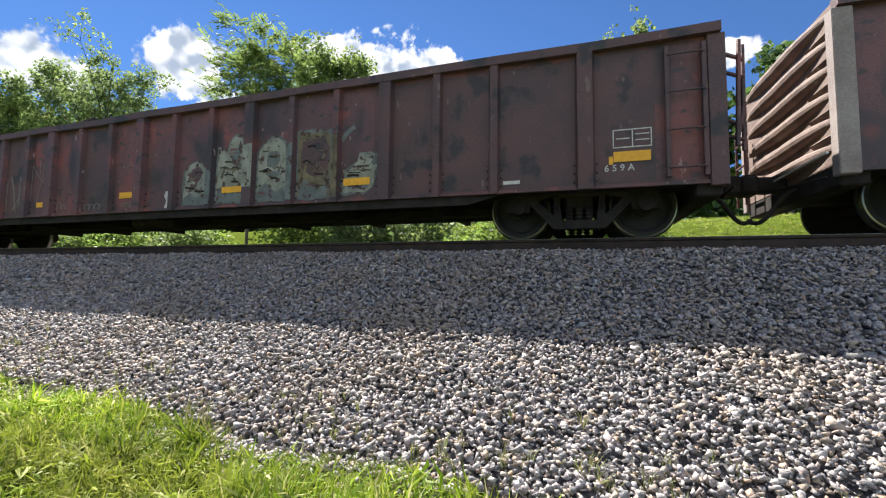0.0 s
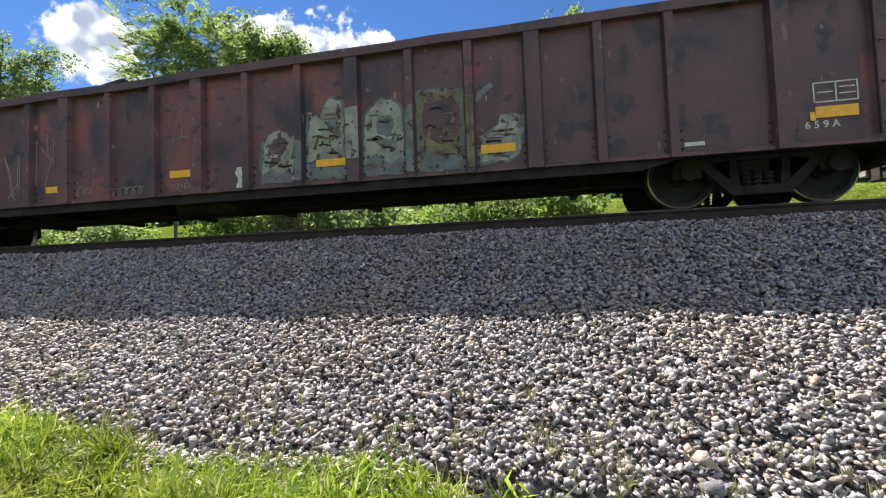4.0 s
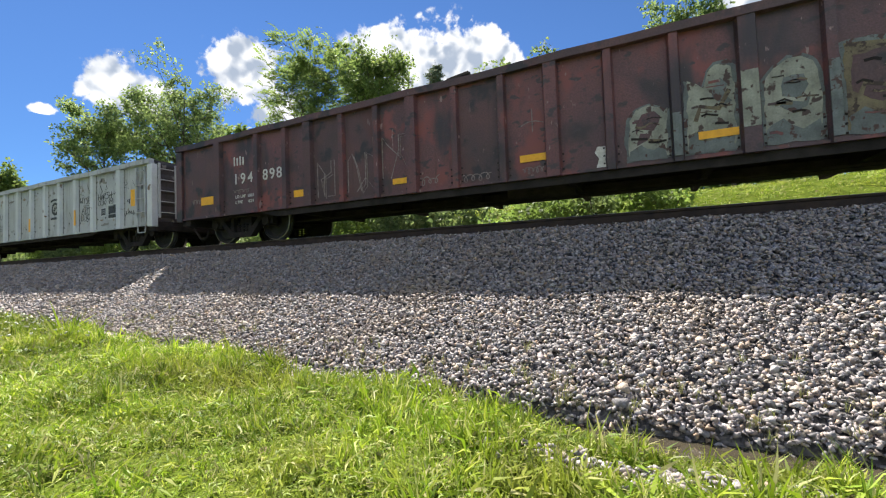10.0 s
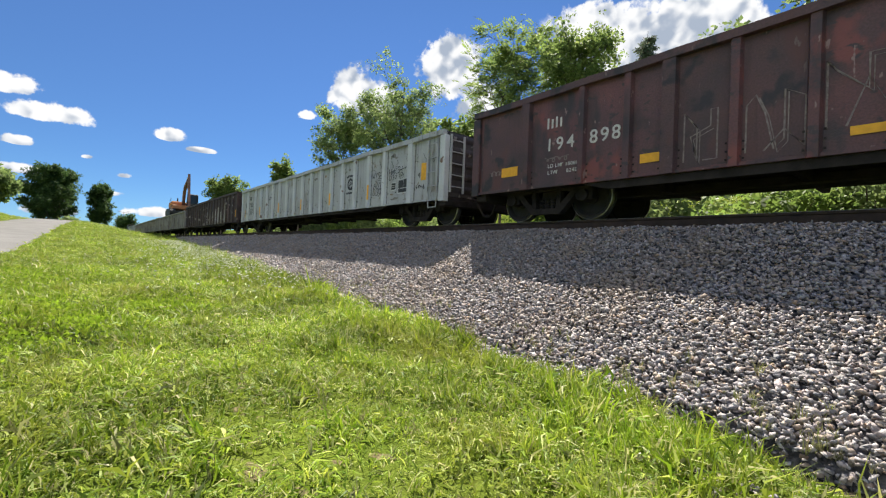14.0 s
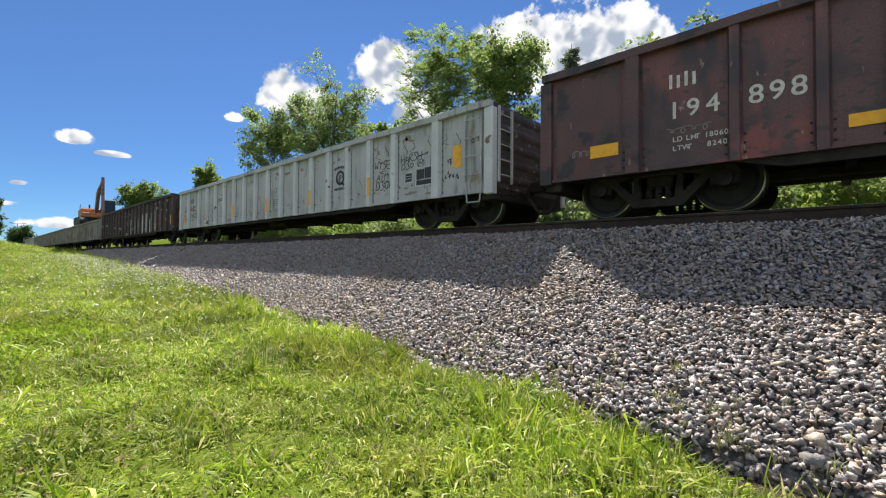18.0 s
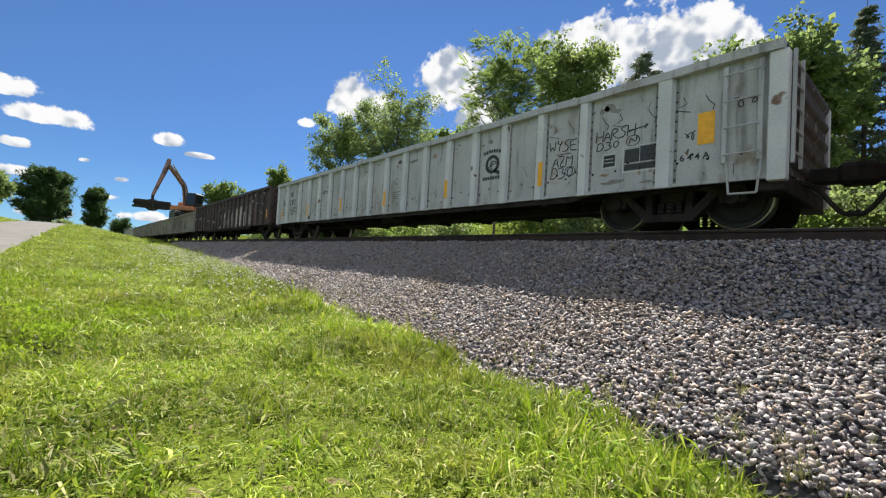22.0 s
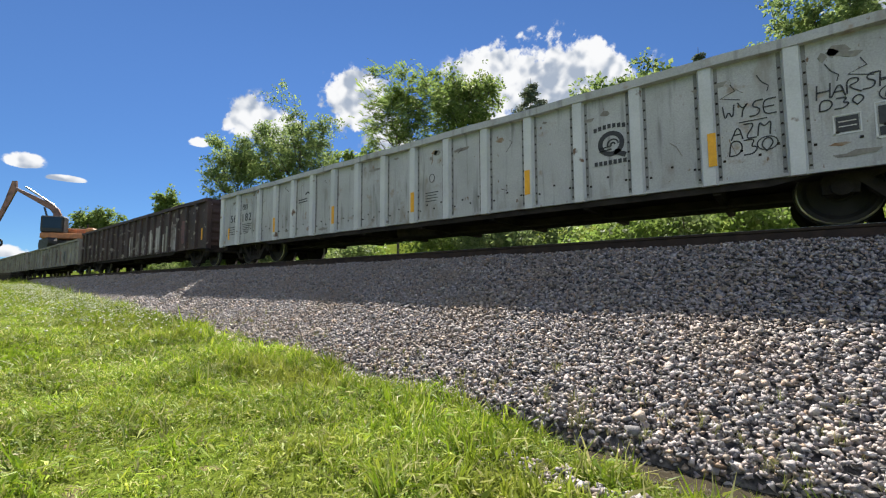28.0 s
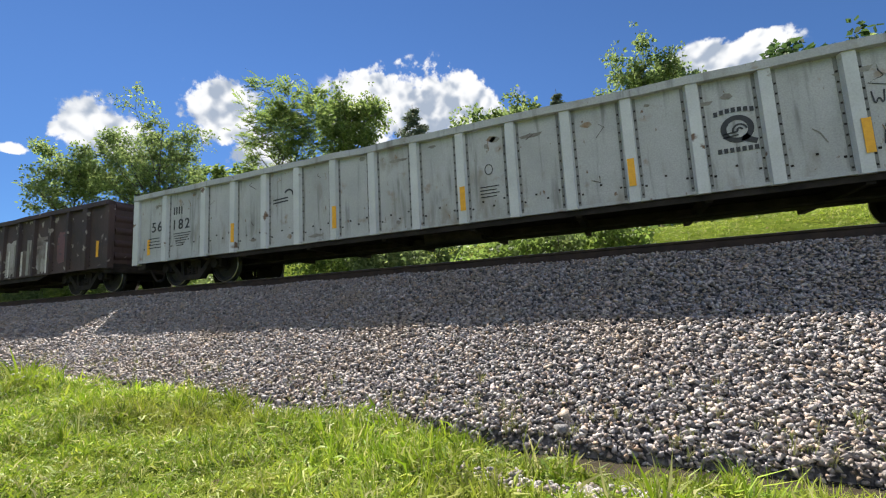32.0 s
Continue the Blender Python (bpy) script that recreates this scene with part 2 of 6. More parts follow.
def coloured(name, stops, rough=0.85, island=True, scale=18.0, bump=0.4, thin=0.0, vary=0.35, tinge=None, spec=0.5):
    """Pieces whose colour is drawn one by one from a row of colours (stones, leaves)."""
    m = mat(name, (0.5, 0.5, 0.5), (0.4, 0.4, 0.4), rough=rough, scale=scale, fine=scale * 5, bump=bump, thin=thin, spec=spec)
    nt = m.node_tree
    pick = nt.nodes.new("ShaderNodeNewGeometry" if island else "ShaderNodeObjectInfo")
    cr = nt.nodes.new("ShaderNodeValToRGB")
    cr.color_ramp.interpolation = "LINEAR"
    while len(cr.color_ramp.elements) < len(stops):
        cr.color_ramp.elements.new(0.5)
    for i, c in enumerate(stops):
        cr.color_ramp.elements[i].position = i / (len(stops) - 1)
        cr.color_ramp.elements[i].color = (*c, 1.0)
    nt.links.new(pick.outputs["Random Per Island" if island else "Random"], cr.inputs[0])
    noise_tex = nt.nodes.new("ShaderNodeTexNoise")
    noise_tex.inputs["Scale"].default_value, noise_tex.inputs["Detail"].default_value = scale, 5.0
    co = nt.nodes.new("ShaderNodeTexCoord")
    nt.links.new(co.outputs["Object"], noise_tex.inputs["Vector"])
    mr = nt.nodes.new("ShaderNodeMapRange")
    mr.inputs["From Min"].default_value, mr.inputs["From Max"].default_value = 0.3, 0.7
    mr.inputs["To Min"].default_value, mr.inputs["To Max"].default_value = 1 - vary, 1 + vary
    nt.links.new(noise_tex.outputs["Fac"], mr.inputs["Value"])
    mul = nt.nodes.new("ShaderNodeMix")
    mul.data_type, mul.blend_type = "RGBA", "MULTIPLY"
    mul.inputs[0].default_value = 1.0
    nt.links.new(cr.outputs[0], mul.inputs[6])
    nt.links.new(mr.outputs[0], mul.inputs[7])
    out = mul.outputs[2]
    if tinge:                        # broad patches of another hue: colour, scale, from, to
        tone, sc, lo, hi = tinge
        broad = nt.nodes.new("ShaderNodeTexNoise")
        broad.inputs["Scale"].default_value, broad.inputs["Detail"].default_value = sc, 3.0
        nt.links.new(co.outputs["Object"], broad.inputs["Vector"])
        fac = nt.nodes.new("ShaderNodeMapRange")
        fac.inputs["From Min"].default_value, fac.inputs["From Max"].default_value, fac.inputs["To Max"].default_value = lo, hi, 0.5
        nt.links.new(broad.outputs["Fac"], fac.inputs["Value"])
        two = nt.nodes.new("ShaderNodeMix")
        two.data_type = "RGBA"
        two.inputs[7].default_value = (*tone, 1.0)
        nt.links.new(fac.outputs[0], two.inputs[0])
        nt.links.new(out, two.inputs[6])
        out = two.outputs[2]
    nt.links.new(out, nt.nodes["Principled BSDF"].inputs["Base Color"])
    for n in nt.nodes:
        if n.type == "BSDF_TRANSLUCENT":
            nt.links.new(out, n.inputs["Color"])
    return m


MAROON = mat("maroon_paint", (0.15, 0.055, 0.052), (0.075, 0.042, 0.045), rough=0.55, scale=0.55, fine=38, bump=0.3, contrast=0.18, fine_mix=0.5,
             layers=(((0.19, 0.055, 0.047), 2.2, 0.55, 0.68, (1, 1, 0.7)), ((0.04, 0.028, 0.031), 1.1, 0.52, 0.68, (1.3, 1, 0.5)), ((0.05, 0.034, 0.036), 4.5, 0.58, 0.66, (1, 1, 1.6)), ((0.26, 0.17, 0.15), 9.0, 0.66, 0.7, (1, 1, 0.4))),
             streak=0.7, rust=(0.035, 0.025, 0.026), rust_amount=0.16, soft=0.2)
DARK_PANEL = mat("dark_stained_panel_paint", (0.11, 0.05, 0.048), (0.06, 0.037, 0.039), rough=0.6, scale=1.3, fine=40, bump=0.3, fine_mix=0.5, streak=0.6,
                 layers=(((0.1, 0.04, 0.036), 1.7, 0.56, 0.74, (1, 1, 0.6)), ((0.03, 0.024, 0.027), 2.6, 0.54, 0.66, (1, 1, 0.9)), ((0.15, 0.1, 0.085), 10.0, 0.66, 0.71, (1, 1, 0.4))))
PALE = mat("pale_grey_paint", (0.44, 0.44, 0.44), (0.34, 0.34, 0.335), rough=0.6, scale=1.3, fine=45, bump=0.15, contrast=0.3,
           fine_mix=0.3, streak=0.45, rust=(0.25, 0.17, 0.1), rust_amount=0.06, soft=0.16,
           layers=(((0.24, 0.215, 0.18), 2.6, 0.54, 0.74, (1, 1, 0.35)), ((0.2, 0.2, 0.19), 5.0, 0.55, 0.75, (1.6, 1, 0.16)), ((0.16, 0.1, 0.06), 11.0, 0.67, 0.72, (1, 1, 0.5))))
BROWN = mat("brown_paint", (0.06, 0.034, 0.03), (0.032, 0.021, 0.02), rough=0.7, scale=1.6, fine=40, streak=0.9,
            rust=(0.3, 0.26, 0.22), rust_amount=0.06)
GREY_OLD = mat("weathered_grey_paint", (0.27, 0.26, 0.23), (0.17, 0.15, 0.13), rough=0.75, scale=1.2, fine=30, streak=0.8,
               rust=(0.13, 0.08, 0.05), rust_amount=0.12, soft=0.2)
# end walls, much darker than the pale car's sides
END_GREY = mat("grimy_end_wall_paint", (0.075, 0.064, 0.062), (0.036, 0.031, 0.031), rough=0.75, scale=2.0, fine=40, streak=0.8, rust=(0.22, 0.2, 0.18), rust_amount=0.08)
TAN_END = mat("rusty_corrugated_steel", (0.21, 0.14, 0.115), (0.12, 0.075, 0.062), rough=0.75, scale=3, fine=50, streak=0.6,
              rust=(0.3, 0.24, 0.2), rust_amount=0.02)
POST_GREY = mat("worn_grey_corner_steel", (0.3, 0.25, 0.235), (0.2, 0.155, 0.145), rough=0.7, scale=2, fine=40, streak=0.4)
CHALKY = mat("chalky_faded_spray_paint", (0.34, 0.31, 0.29), (0.1, 0.075, 0.065), rough=0.8, scale=1.4, fine=30, streak=1.0, contrast=0.12)
UNDER = mat("grimy_underframe_steel", (0.044, 0.036, 0.033), (0.02, 0.017, 0.016), rough=0.9, scale=4, fine=60, spec=0.15)
WHEEL = mat("wheel_steel", (0.03, 0.024, 0.022), (0.016, 0.014, 0.013), rough=0.8, metal=0.0, scale=5)
TREAD = mat("worn_bright_steel", (0.45, 0.43, 0.41), (0.3, 0.27, 0.25), rough=0.32, metal=0.9, scale=9, bump=0.1)
RUST_SMEAR = mat("rust_smear", (0.24, 0.15, 0.09), (0.3, 0.27, 0.22), rough=0.85, scale=9, fine=50, bump=0.1, contrast=0.12)
RUSTY = mat("rail_rust", (0.07, 0.042, 0.03), (0.035, 0.023, 0.018), rough=0.85, scale=5, fine=70)
TIE = mat("creosoted_wood", (0.06, 0.045, 0.035), (0.025, 0.02, 0.017), rough=0.9, scale=3, fine=40, stretch=(8, 0.6, 8), each=0.3)
YELLOW = mat("yellow_reflector", (0.85, 0.42, 0.012), (0.72, 0.34, 0.01), rough=0.5, scale=14, fine=90, bump=0.05, fine_mix=0.15)
WHITE = mat("white_stencil_paint", (0.62, 0.6, 0.56), (0.45, 0.42, 0.38), rough=0.7, scale=20, fine=90, bump=0.05)
# darker, streaked tone standing in for the shadow lines along the side posts
FLANGE_SHADE = mat("grimy_flange_paint", (0.24, 0.24, 0.235), (0.15, 0.15, 0.145), rough=0.7, scale=3, fine=40, bump=0.1, streak=0.5)
# PALE made lighter: the extra sky light on protruding posts is in the colour
PALE_POST = mat("pale_grey_post_paint", (0.58, 0.585, 0.585), (0.48, 0.485, 0.48), rough=0.6, scale=1.5, fine=40, bump=0.1, fine_mix=0.2, streak=0.3,
                rust=(0.15, 0.085, 0.05), rust_amount=0.03)
BLACK = mat("black_stencil_paint", (0.02, 0.022, 0.025), (0.035, 0.036, 0.038), rough=0.6, scale=20, bump=0.05)
SILVER = mat("faded_graffiti_paint", (0.33, 0.325, 0.26), (0.17, 0.17, 0.135), rough=0.65, scale=3.5, fine=40, streak=0.8, bump=0.1,
             rust=(0.06, 0.035, 0.028), rust_amount=0.12)
GREY_BLUE = mat("blue_grey_graffiti_rim", (0.16, 0.175, 0.168), (0.085, 0.092, 0.088), rough=0.7, scale=4, streak=0.6, bump=0.1, rust=(0.07, 0.035, 0.028), rust_amount=0.12)
OLIVE = mat("dull_olive_graffiti_paint", (0.2, 0.16, 0.085), (0.085, 0.06, 0.04), rough=0.7, scale=4, streak=0.8, bump=0.1,
            rust=(0.05, 0.03, 0.02), rust_amount=0.15)
SCRAWL = mat("chalky_scrawl", (0.26, 0.215, 0.195), (0.15, 0.115, 0.105), rough=0.9, scale=18, bump=0.0)
STONE = coloured("crushed_stone", [(0.13, 0.127, 0.135), (0.36, 0.315, 0.305), (0.19, 0.18, 0.185), (0.44, 0.395, 0.38), (0.15, 0.147, 0.155), (0.38, 0.325, 0.315), (0.34, 0.23, 0.15),
                                   (0.47, 0.43, 0.405), (0.21, 0.2, 0.206), (0.33, 0.275, 0.27), (0.16, 0.125, 0.105), (0.41, 0.33, 0.26), (0.26, 0.245, 0.255), (0.43, 0.38, 0.37)],
                 scale=22, vary=0.3, rough=0.75, tinge=((0.31, 0.235, 0.17), 0.9, 0.5, 0.72))
BED = mat("stone_bed", (0.12, 0.112, 0.112), (0.05, 0.047, 0.047), rough=0.95, scale=16, fine=34, bump=1.0, fine_mix=0.9, contrast=0.12)
BLADE = coloured("grass_blade", [(0.15, 0.24, 0.014), (0.31, 0.4, 0.03), (0.08, 0.145, 0.01), (0.42, 0.46, 0.06), (0.2, 0.29, 0.016),
                                 (0.52, 0.47, 0.22), (0.09, 0.17, 0.012), (0.24, 0.34, 0.022), (0.13, 0.22, 0.014)], rough=0.55, spec=0.25, thin=0.36, scale=0.9, bump=0.0, vary=0.5,
                 tinge=((0.36, 0.36, 0.06), 1.1, 0.54, 0.74))
DRY = coloured("dry_stalk", [(0.3, 0.26, 0.13), (0.2, 0.24, 0.06), (0.36, 0.31, 0.18)], rough=0.8, thin=0.3, scale=3, bump=0.0)
TURF = mat("turf", (0.07, 0.1, 0.014), (0.12, 0.15, 0.025), rough=1.0, spec=0.0, scale=3.0, fine=70, bump=0.6, fine_mix=0.95, rust=(0.17, 0.14, 0.075),
           rust_amount=0.06)
CLOVER = coloured("broad_leaf", [(0.16, 0.25, 0.016), (0.26, 0.37, 0.025), (0.33, 0.43, 0.04), (0.1, 0.17, 0.012)], rough=0.6, spec=0.2, thin=0.4, scale=4, bump=0.0)
FLOWER = mat("pale_petals", (0.62, 0.62, 0.5), (0.5, 0.5, 0.36), rough=0.8, scale=30, bump=0.0)
LEAF = coloured("leaf", [(0.16, 0.225, 0.08), (0.23, 0.3, 0.1), (0.11, 0.17, 0.06), (0.31, 0.37, 0.13), (0.19, 0.26, 0.09)],
                rough=0.6, spec=0.2, thin=0.55, scale=0.7, bump=0.0)
LEAF_BUSH = coloured("bush_leaf", [(0.17, 0.25, 0.055), (0.22, 0.31, 0.065), (0.13, 0.205, 0.045), (0.28, 0.35, 0.09)], rough=0.55, spec=0.25, thin=0.58, scale=0.8, bump=0.0)
LEAF_LIGHT = coloured("young_leaf", [(0.15, 0.22, 0.055), (0.21, 0.28, 0.075), (0.1, 0.155, 0.045), (0.29, 0.34, 0.1)], rough=0.6, spec=0.2,
                      thin=0.58, scale=0.8, bump=0.0)
LEAF_DARK = coloured("dark_leaf", [(0.06, 0.105, 0.032), (0.09, 0.145, 0.042), (0.045, 0.08, 0.026)], rough=0.6, spec=0.2, thin=0.45, scale=0.6, bump=0.0)
NEEDLE = coloured("needles", [(0.13, 0.17, 0.11), (0.18, 0.22, 0.14), (0.1, 0.13, 0.08), (0.16, 0.14, 0.1)], rough=0.7, thin=0.3, scale=1, bump=0.0)
BARK = mat("bark", (0.12, 0.095, 0.075), (0.06, 0.048, 0.04), rough=0.95, scale=7, fine=30, bump=0.8, stretch=(3, 3, 0.6))
ASPHALT = mat("worn_path_asphalt", (0.155, 0.147, 0.138), (0.115, 0.108, 0.1), rough=0.95, scale=0.7, fine=55, bump=0.4)
MUD = mat("mud", (0.13, 0.1, 0.07), (0.07, 0.055, 0.04), rough=0.9, scale=5, fine=30)
WATER = mat("shallow_muddy_water", (0.06, 0.05, 0.035), (0.045, 0.038, 0.026), rough=0.06, scale=2, fine=9, bump=0.05)
POLE_WOOD = mat("grey_pole_wood", (0.2, 0.17, 0.145), (0.13, 0.11, 0.095), rough=0.9, scale=4, stretch=(4, 4, 0.4))
ORANGE = mat("machine_yellow_paint", (0.55, 0.21, 0.07), (0.3, 0.13, 0.06), rough=0.5, scale=3, streak=0.5)
DARK_RED = mat("oxide_red_arm_paint", (0.32, 0.16, 0.11), (0.12, 0.065, 0.05), rough=0.55, scale=3, streak=0.5)
MACHINE = mat("dark_machine_steel", (0.035, 0.033, 0.032), (0.02, 0.019, 0.018), rough=0.6, scale=4)
CHROME = mat("hydraulic_rod", (0.6, 0.6, 0.6), (0.5, 0.5, 0.5), rough=0.2, metal=1.0, bump=0.0)
GLASS = mat("dark_glazing", (0.02, 0.025, 0.03), (0.015, 0.02, 0.024), rough=0.08, scale=2, bump=0.0)
CARPAINT = mat("dark_car_paint", (0.03, 0.035, 0.045), (0.025, 0.03, 0.04), rough=0.25, scale=3, bump=0.0)

# ---- mesh tools ----
def part(name, bm, material, parent=None, label="", smooth=False):
    """Links a bmesh as one mesh object, under a thing or a part where one is given."""
    me = bpy.data.meshes.new(name)
    bm.to_mesh(me)
    bm.free()
    me.materials.append(material)
    if smooth:
        for p in me.polygons:
            p.use_smooth = True
    ob = new(name, me)
    if parent:
        ob.parent = parent
    if label:
        ob["label"] = label
    return ob


def box(bm, x0, x1, y0, y1, z0, z1, bevel=0.0, m=None):
    made = bmesh.ops.create_cube(bm, size=1.0)["verts"]
    t = Matrix.Translation(((x0 + x1) / 2, (y0 + y1) / 2, (z0 + z1) / 2)) @ Matrix.Diagonal((x1 - x0, y1 - y0, z1 - z0, 1))
    bmesh.ops.transform(bm, matrix=(m or Matrix()) @ t, verts=made)
    if bevel:
        edges = list({e for v in made for e in v.link_edges})
        bmesh.ops.bevel(bm, geom=edges, offset=bevel, segments=1, affect="EDGES")
    return bm


def boxed(*a, **kw):
    return box(bmesh.new(), *a, **kw)


def rod(bm, a, b, r0, r1=None, n=8):
    a, b = Vector(a), Vector(b)
    d = b - a
    m = Matrix.Translation((a + b) / 2) @ d.to_track_quat("Z", "Y").to_matrix().to_4x4()
    bmesh.ops.create_cone(bm, cap_ends=True, segments=n, radius1=r0, radius2=r0 if r1 is None else r1, depth=d.length, matrix=m)
    return bm


def tube(bm, pts, r, n=6):
    """One bent pipe through the points."""
    pts = [Vector(p) for p in pts]
    before = None
    for i, p in enumerate(pts):
        way = (pts[min(i + 1, len(pts) - 1)] - pts[max(i - 1, 0)]).normalized()
        u = way.cross(Vector((0.13, 0.97, 0.21))).normalized()
        w = way.cross(u)
        ring = [bm.verts.new(p + (u * math.cos(a) + w * math.sin(a)) * r) for a in (2 * math.pi * k / n for k in range(n))]
        if before:
            for k in range(n):
                bm.faces.new((before[k], before[(k + 1) % n], ring[(k + 1) % n], ring[k]))
        else:
            bm.faces.new(ring)
        before = ring
    bm.faces.new(before[::-1])
    bmesh.ops.recalc_face_normals(bm, faces=bm.faces)


def rodded(*a, **kw):
    return rod(bmesh.new(), *a, **kw)


def slab(bm, outline, y0, y1):
    """A plate between y0 and y1 with that outline in x and z."""
    front = [bm.verts.new((x, y0, z)) for x, z in outline]
    back = [bm.verts.new((x, y1, z)) for x, z in outline]
    bm.faces.new(front)
    bm.faces.new(back[::-1])
    n = len(outline)
    for i in range(n):
        bm.faces.new((front[i], back[i], back[(i + 1) % n], front[(i + 1) % n]))
    bmesh.ops.recalc_face_normals(bm, faces=bm.faces)
    return bm


def slabbed(outline, y0, y1):
    return slab(bmesh.new(), outline, y0, y1)


def lathe(bm, profile, n=28):
    """Turns a profile of (radius, y) round the y axis."""
    rings = [[bm.verts.new((r * math.cos(2 * math.pi * i / n), y, r * math.sin(2 * math.pi * i / n))) for i in range(n)] for r, y in profile]
    for a, b in zip(rings, rings[1:]):
        for i in range(n):
            bm.faces.new((a[i], a[(i + 1) % n], b[(i + 1) % n], b[i]))
    bm.faces.new(rings[0])
    bm.faces.new(rings[-1][::-1])
    bmesh.ops.recalc_face_normals(bm, faces=bm.faces)
    return bm


def stroke(bm, points, width, y, depth=0.004):
    """A painted line on a side wall: one flat ribbon through the points (x, z), standing proud by depth."""
    pts = [Vector((x, 0, z)) for x, z in points]
    pts = [p for i, p in enumerate(pts) if i == 0 or (p - pts[i - 1]).length > 1e-4]
    rings = []
    for i, p in enumerate(pts):
        d = (pts[min(i + 1, len(pts) - 1)] - pts[max(i - 1, 0)]).normalized()
        w = Vector((-d.z, 0, d.x)) * width / 2
        if i in (0, len(pts) - 1):
            p = p + d * width * (0.3 if i else -0.3)
        rings.append([bm.verts.new(q + Vector((0, y + off, 0))) for q, off in ((p - w, -depth), (p + w, -depth), (p + w, depth), (p - w, depth))])
    for a, b in zip(rings, rings[1:]):
        for k in range(4):
            bm.faces.new((a[k], a[(k + 1) % 4], b[(k + 1) % 4], b[k]))
    bm.faces.new(rings[0])
    bm.faces.new(rings[-1][::-1])
    bmesh.ops.recalc_face_normals(bm, faces=bm.faces)
    return bm


def lettering(name, text, height, material, parent, x, y, z, advance=0.8, rise=0.0):
    """Characters on a side wall that faces -y, each a part, with their lower left at (x, z). advance: in heights."""
    for i, ch in enumerate(text):
        if ch == " ":
            continue
        cu = bpy.data.curves.new(name, "FONT")
        cu.body, cu.size, cu.extrude, cu.offset = ch, height * 1.38, 0.003, height * 0.012
        tmp = bpy.data.objects.new(name, cu)
        me = bpy.data.meshes.new_from_object(tmp)
        bpy.data.objects.remove(tmp)
        me.materials.append(material)
        ob = new(name, me)
        ob.parent = parent
        ob.matrix_basis = pose(x + i * advance * height, y, z + rise * i, 90, 0, 0)


def scatter(name, shapes, spots, material, label, category, parent=None, seed=0):
    """One object made of many small pieces. shapes: (verts, faces) arrays; spots: rows of x, y, z, size, turn, tip, tilt, which shape."""
    spots = np.asarray(spots, dtype=np.float64)
    all_v, all_f, base, sizes = [], [], 0, []
    which = spots[:, 7].astype(int) % len(shapes)
    for k, (v, f) in enumerate(shapes):
        rows = spots[which == k]
        if not len(rows):
            continue
        cz, sz_, cx, sx, cy, sy = (fn(rows[:, c]) for c in (4, 5, 6) for fn in (np.cos, np.sin))
        one, nil = np.ones_like(cz), np.zeros_like(cz)
        rz = np.stack([np.stack([cz, -sz_, nil], -1), np.stack([sz_, cz, nil], -1), np.stack([nil, nil, one], -1)], 1)
        rx = np.stack([np.stack([one, nil, nil], -1), np.stack([nil, cx, -sx], -1), np.stack([nil, sx, cx], -1)], 1)
        ry = np.stack([np.stack([cy, nil, sy], -1), np.stack([nil, one, nil], -1), np.stack([-sy, nil, cy], -1)], 1)
        turn = rz @ rx @ ry
        pts = np.einsum("nij,vj->nvi", turn, v) * rows[:, 3][:, None, None] + rows[:, None, :3]
        all_v.append(pts.reshape(-1, 3))
        for width in sorted({len(q) for q in f}):
            fw = np.array([q for q in f if len(q) == width])
            idx = fw[None] + (base + np.arange(len(rows)) * len(v))[:, None, None]
            all_f.append(idx.reshape(-1))
            sizes.append((width, len(rows) * len(fw)))
        base += len(rows) * len(v)
    verts, loops = np.concatenate(all_v), np.concatenate(all_f)
    widths = np.concatenate([np.full(c, w) for w, c in sizes])
    me = bpy.data.meshes.new(name)
    me.vertices.add(len(verts))
    me.vertices.foreach_set("co", verts.ravel().astype(np.float32))
    me.loops.add(len(loops))
    me.loops.foreach_set("vertex_index", loops.astype(np.int32))
    me.polygons.add(len(widths))
    me.polygons.foreach_set("loop_start", np.concatenate([[0], np.cumsum(widths)[:-1]]).astype(np.int32))
    me.update(calc_edges=True)
    me.materials.append(material)
    ob = new(name, me)
    if parent:
        ob.parent = parent
    else:
        tagged(ob, label, category, kind="stuff")
    return ob


def hull(seed, flat=0.62, points=8):
    """A crushed stone: the hull of a few points, about one unit across."""
    rng = random.Random(seed)
    bm = bmesh.new()
    for _ in range(points):
        d = Vector((rng.gauss(0, 1), rng.gauss(0, 1), rng.gauss(0, 1))).normalized()
        d *= rng.uniform(0.42, 0.52) / max(abs(d.x), abs(d.y), abs(d.z)) ** 0.6
        bm.verts.new((d.x * 1.08, d.y * 0.82, d.z * flat))
    bmesh.ops.convex_hull(bm, input=bm.verts)
    bmesh.ops.delete(bm, geom=[v for v in bm.verts if not v.link_faces], context="VERTS")
    bm.verts.index_update()
    v, f = np.array([p.co[:] for p in bm.verts]), [tuple(q.index for q in p.verts) for p in bm.faces]
    bm.free()
    return v, f


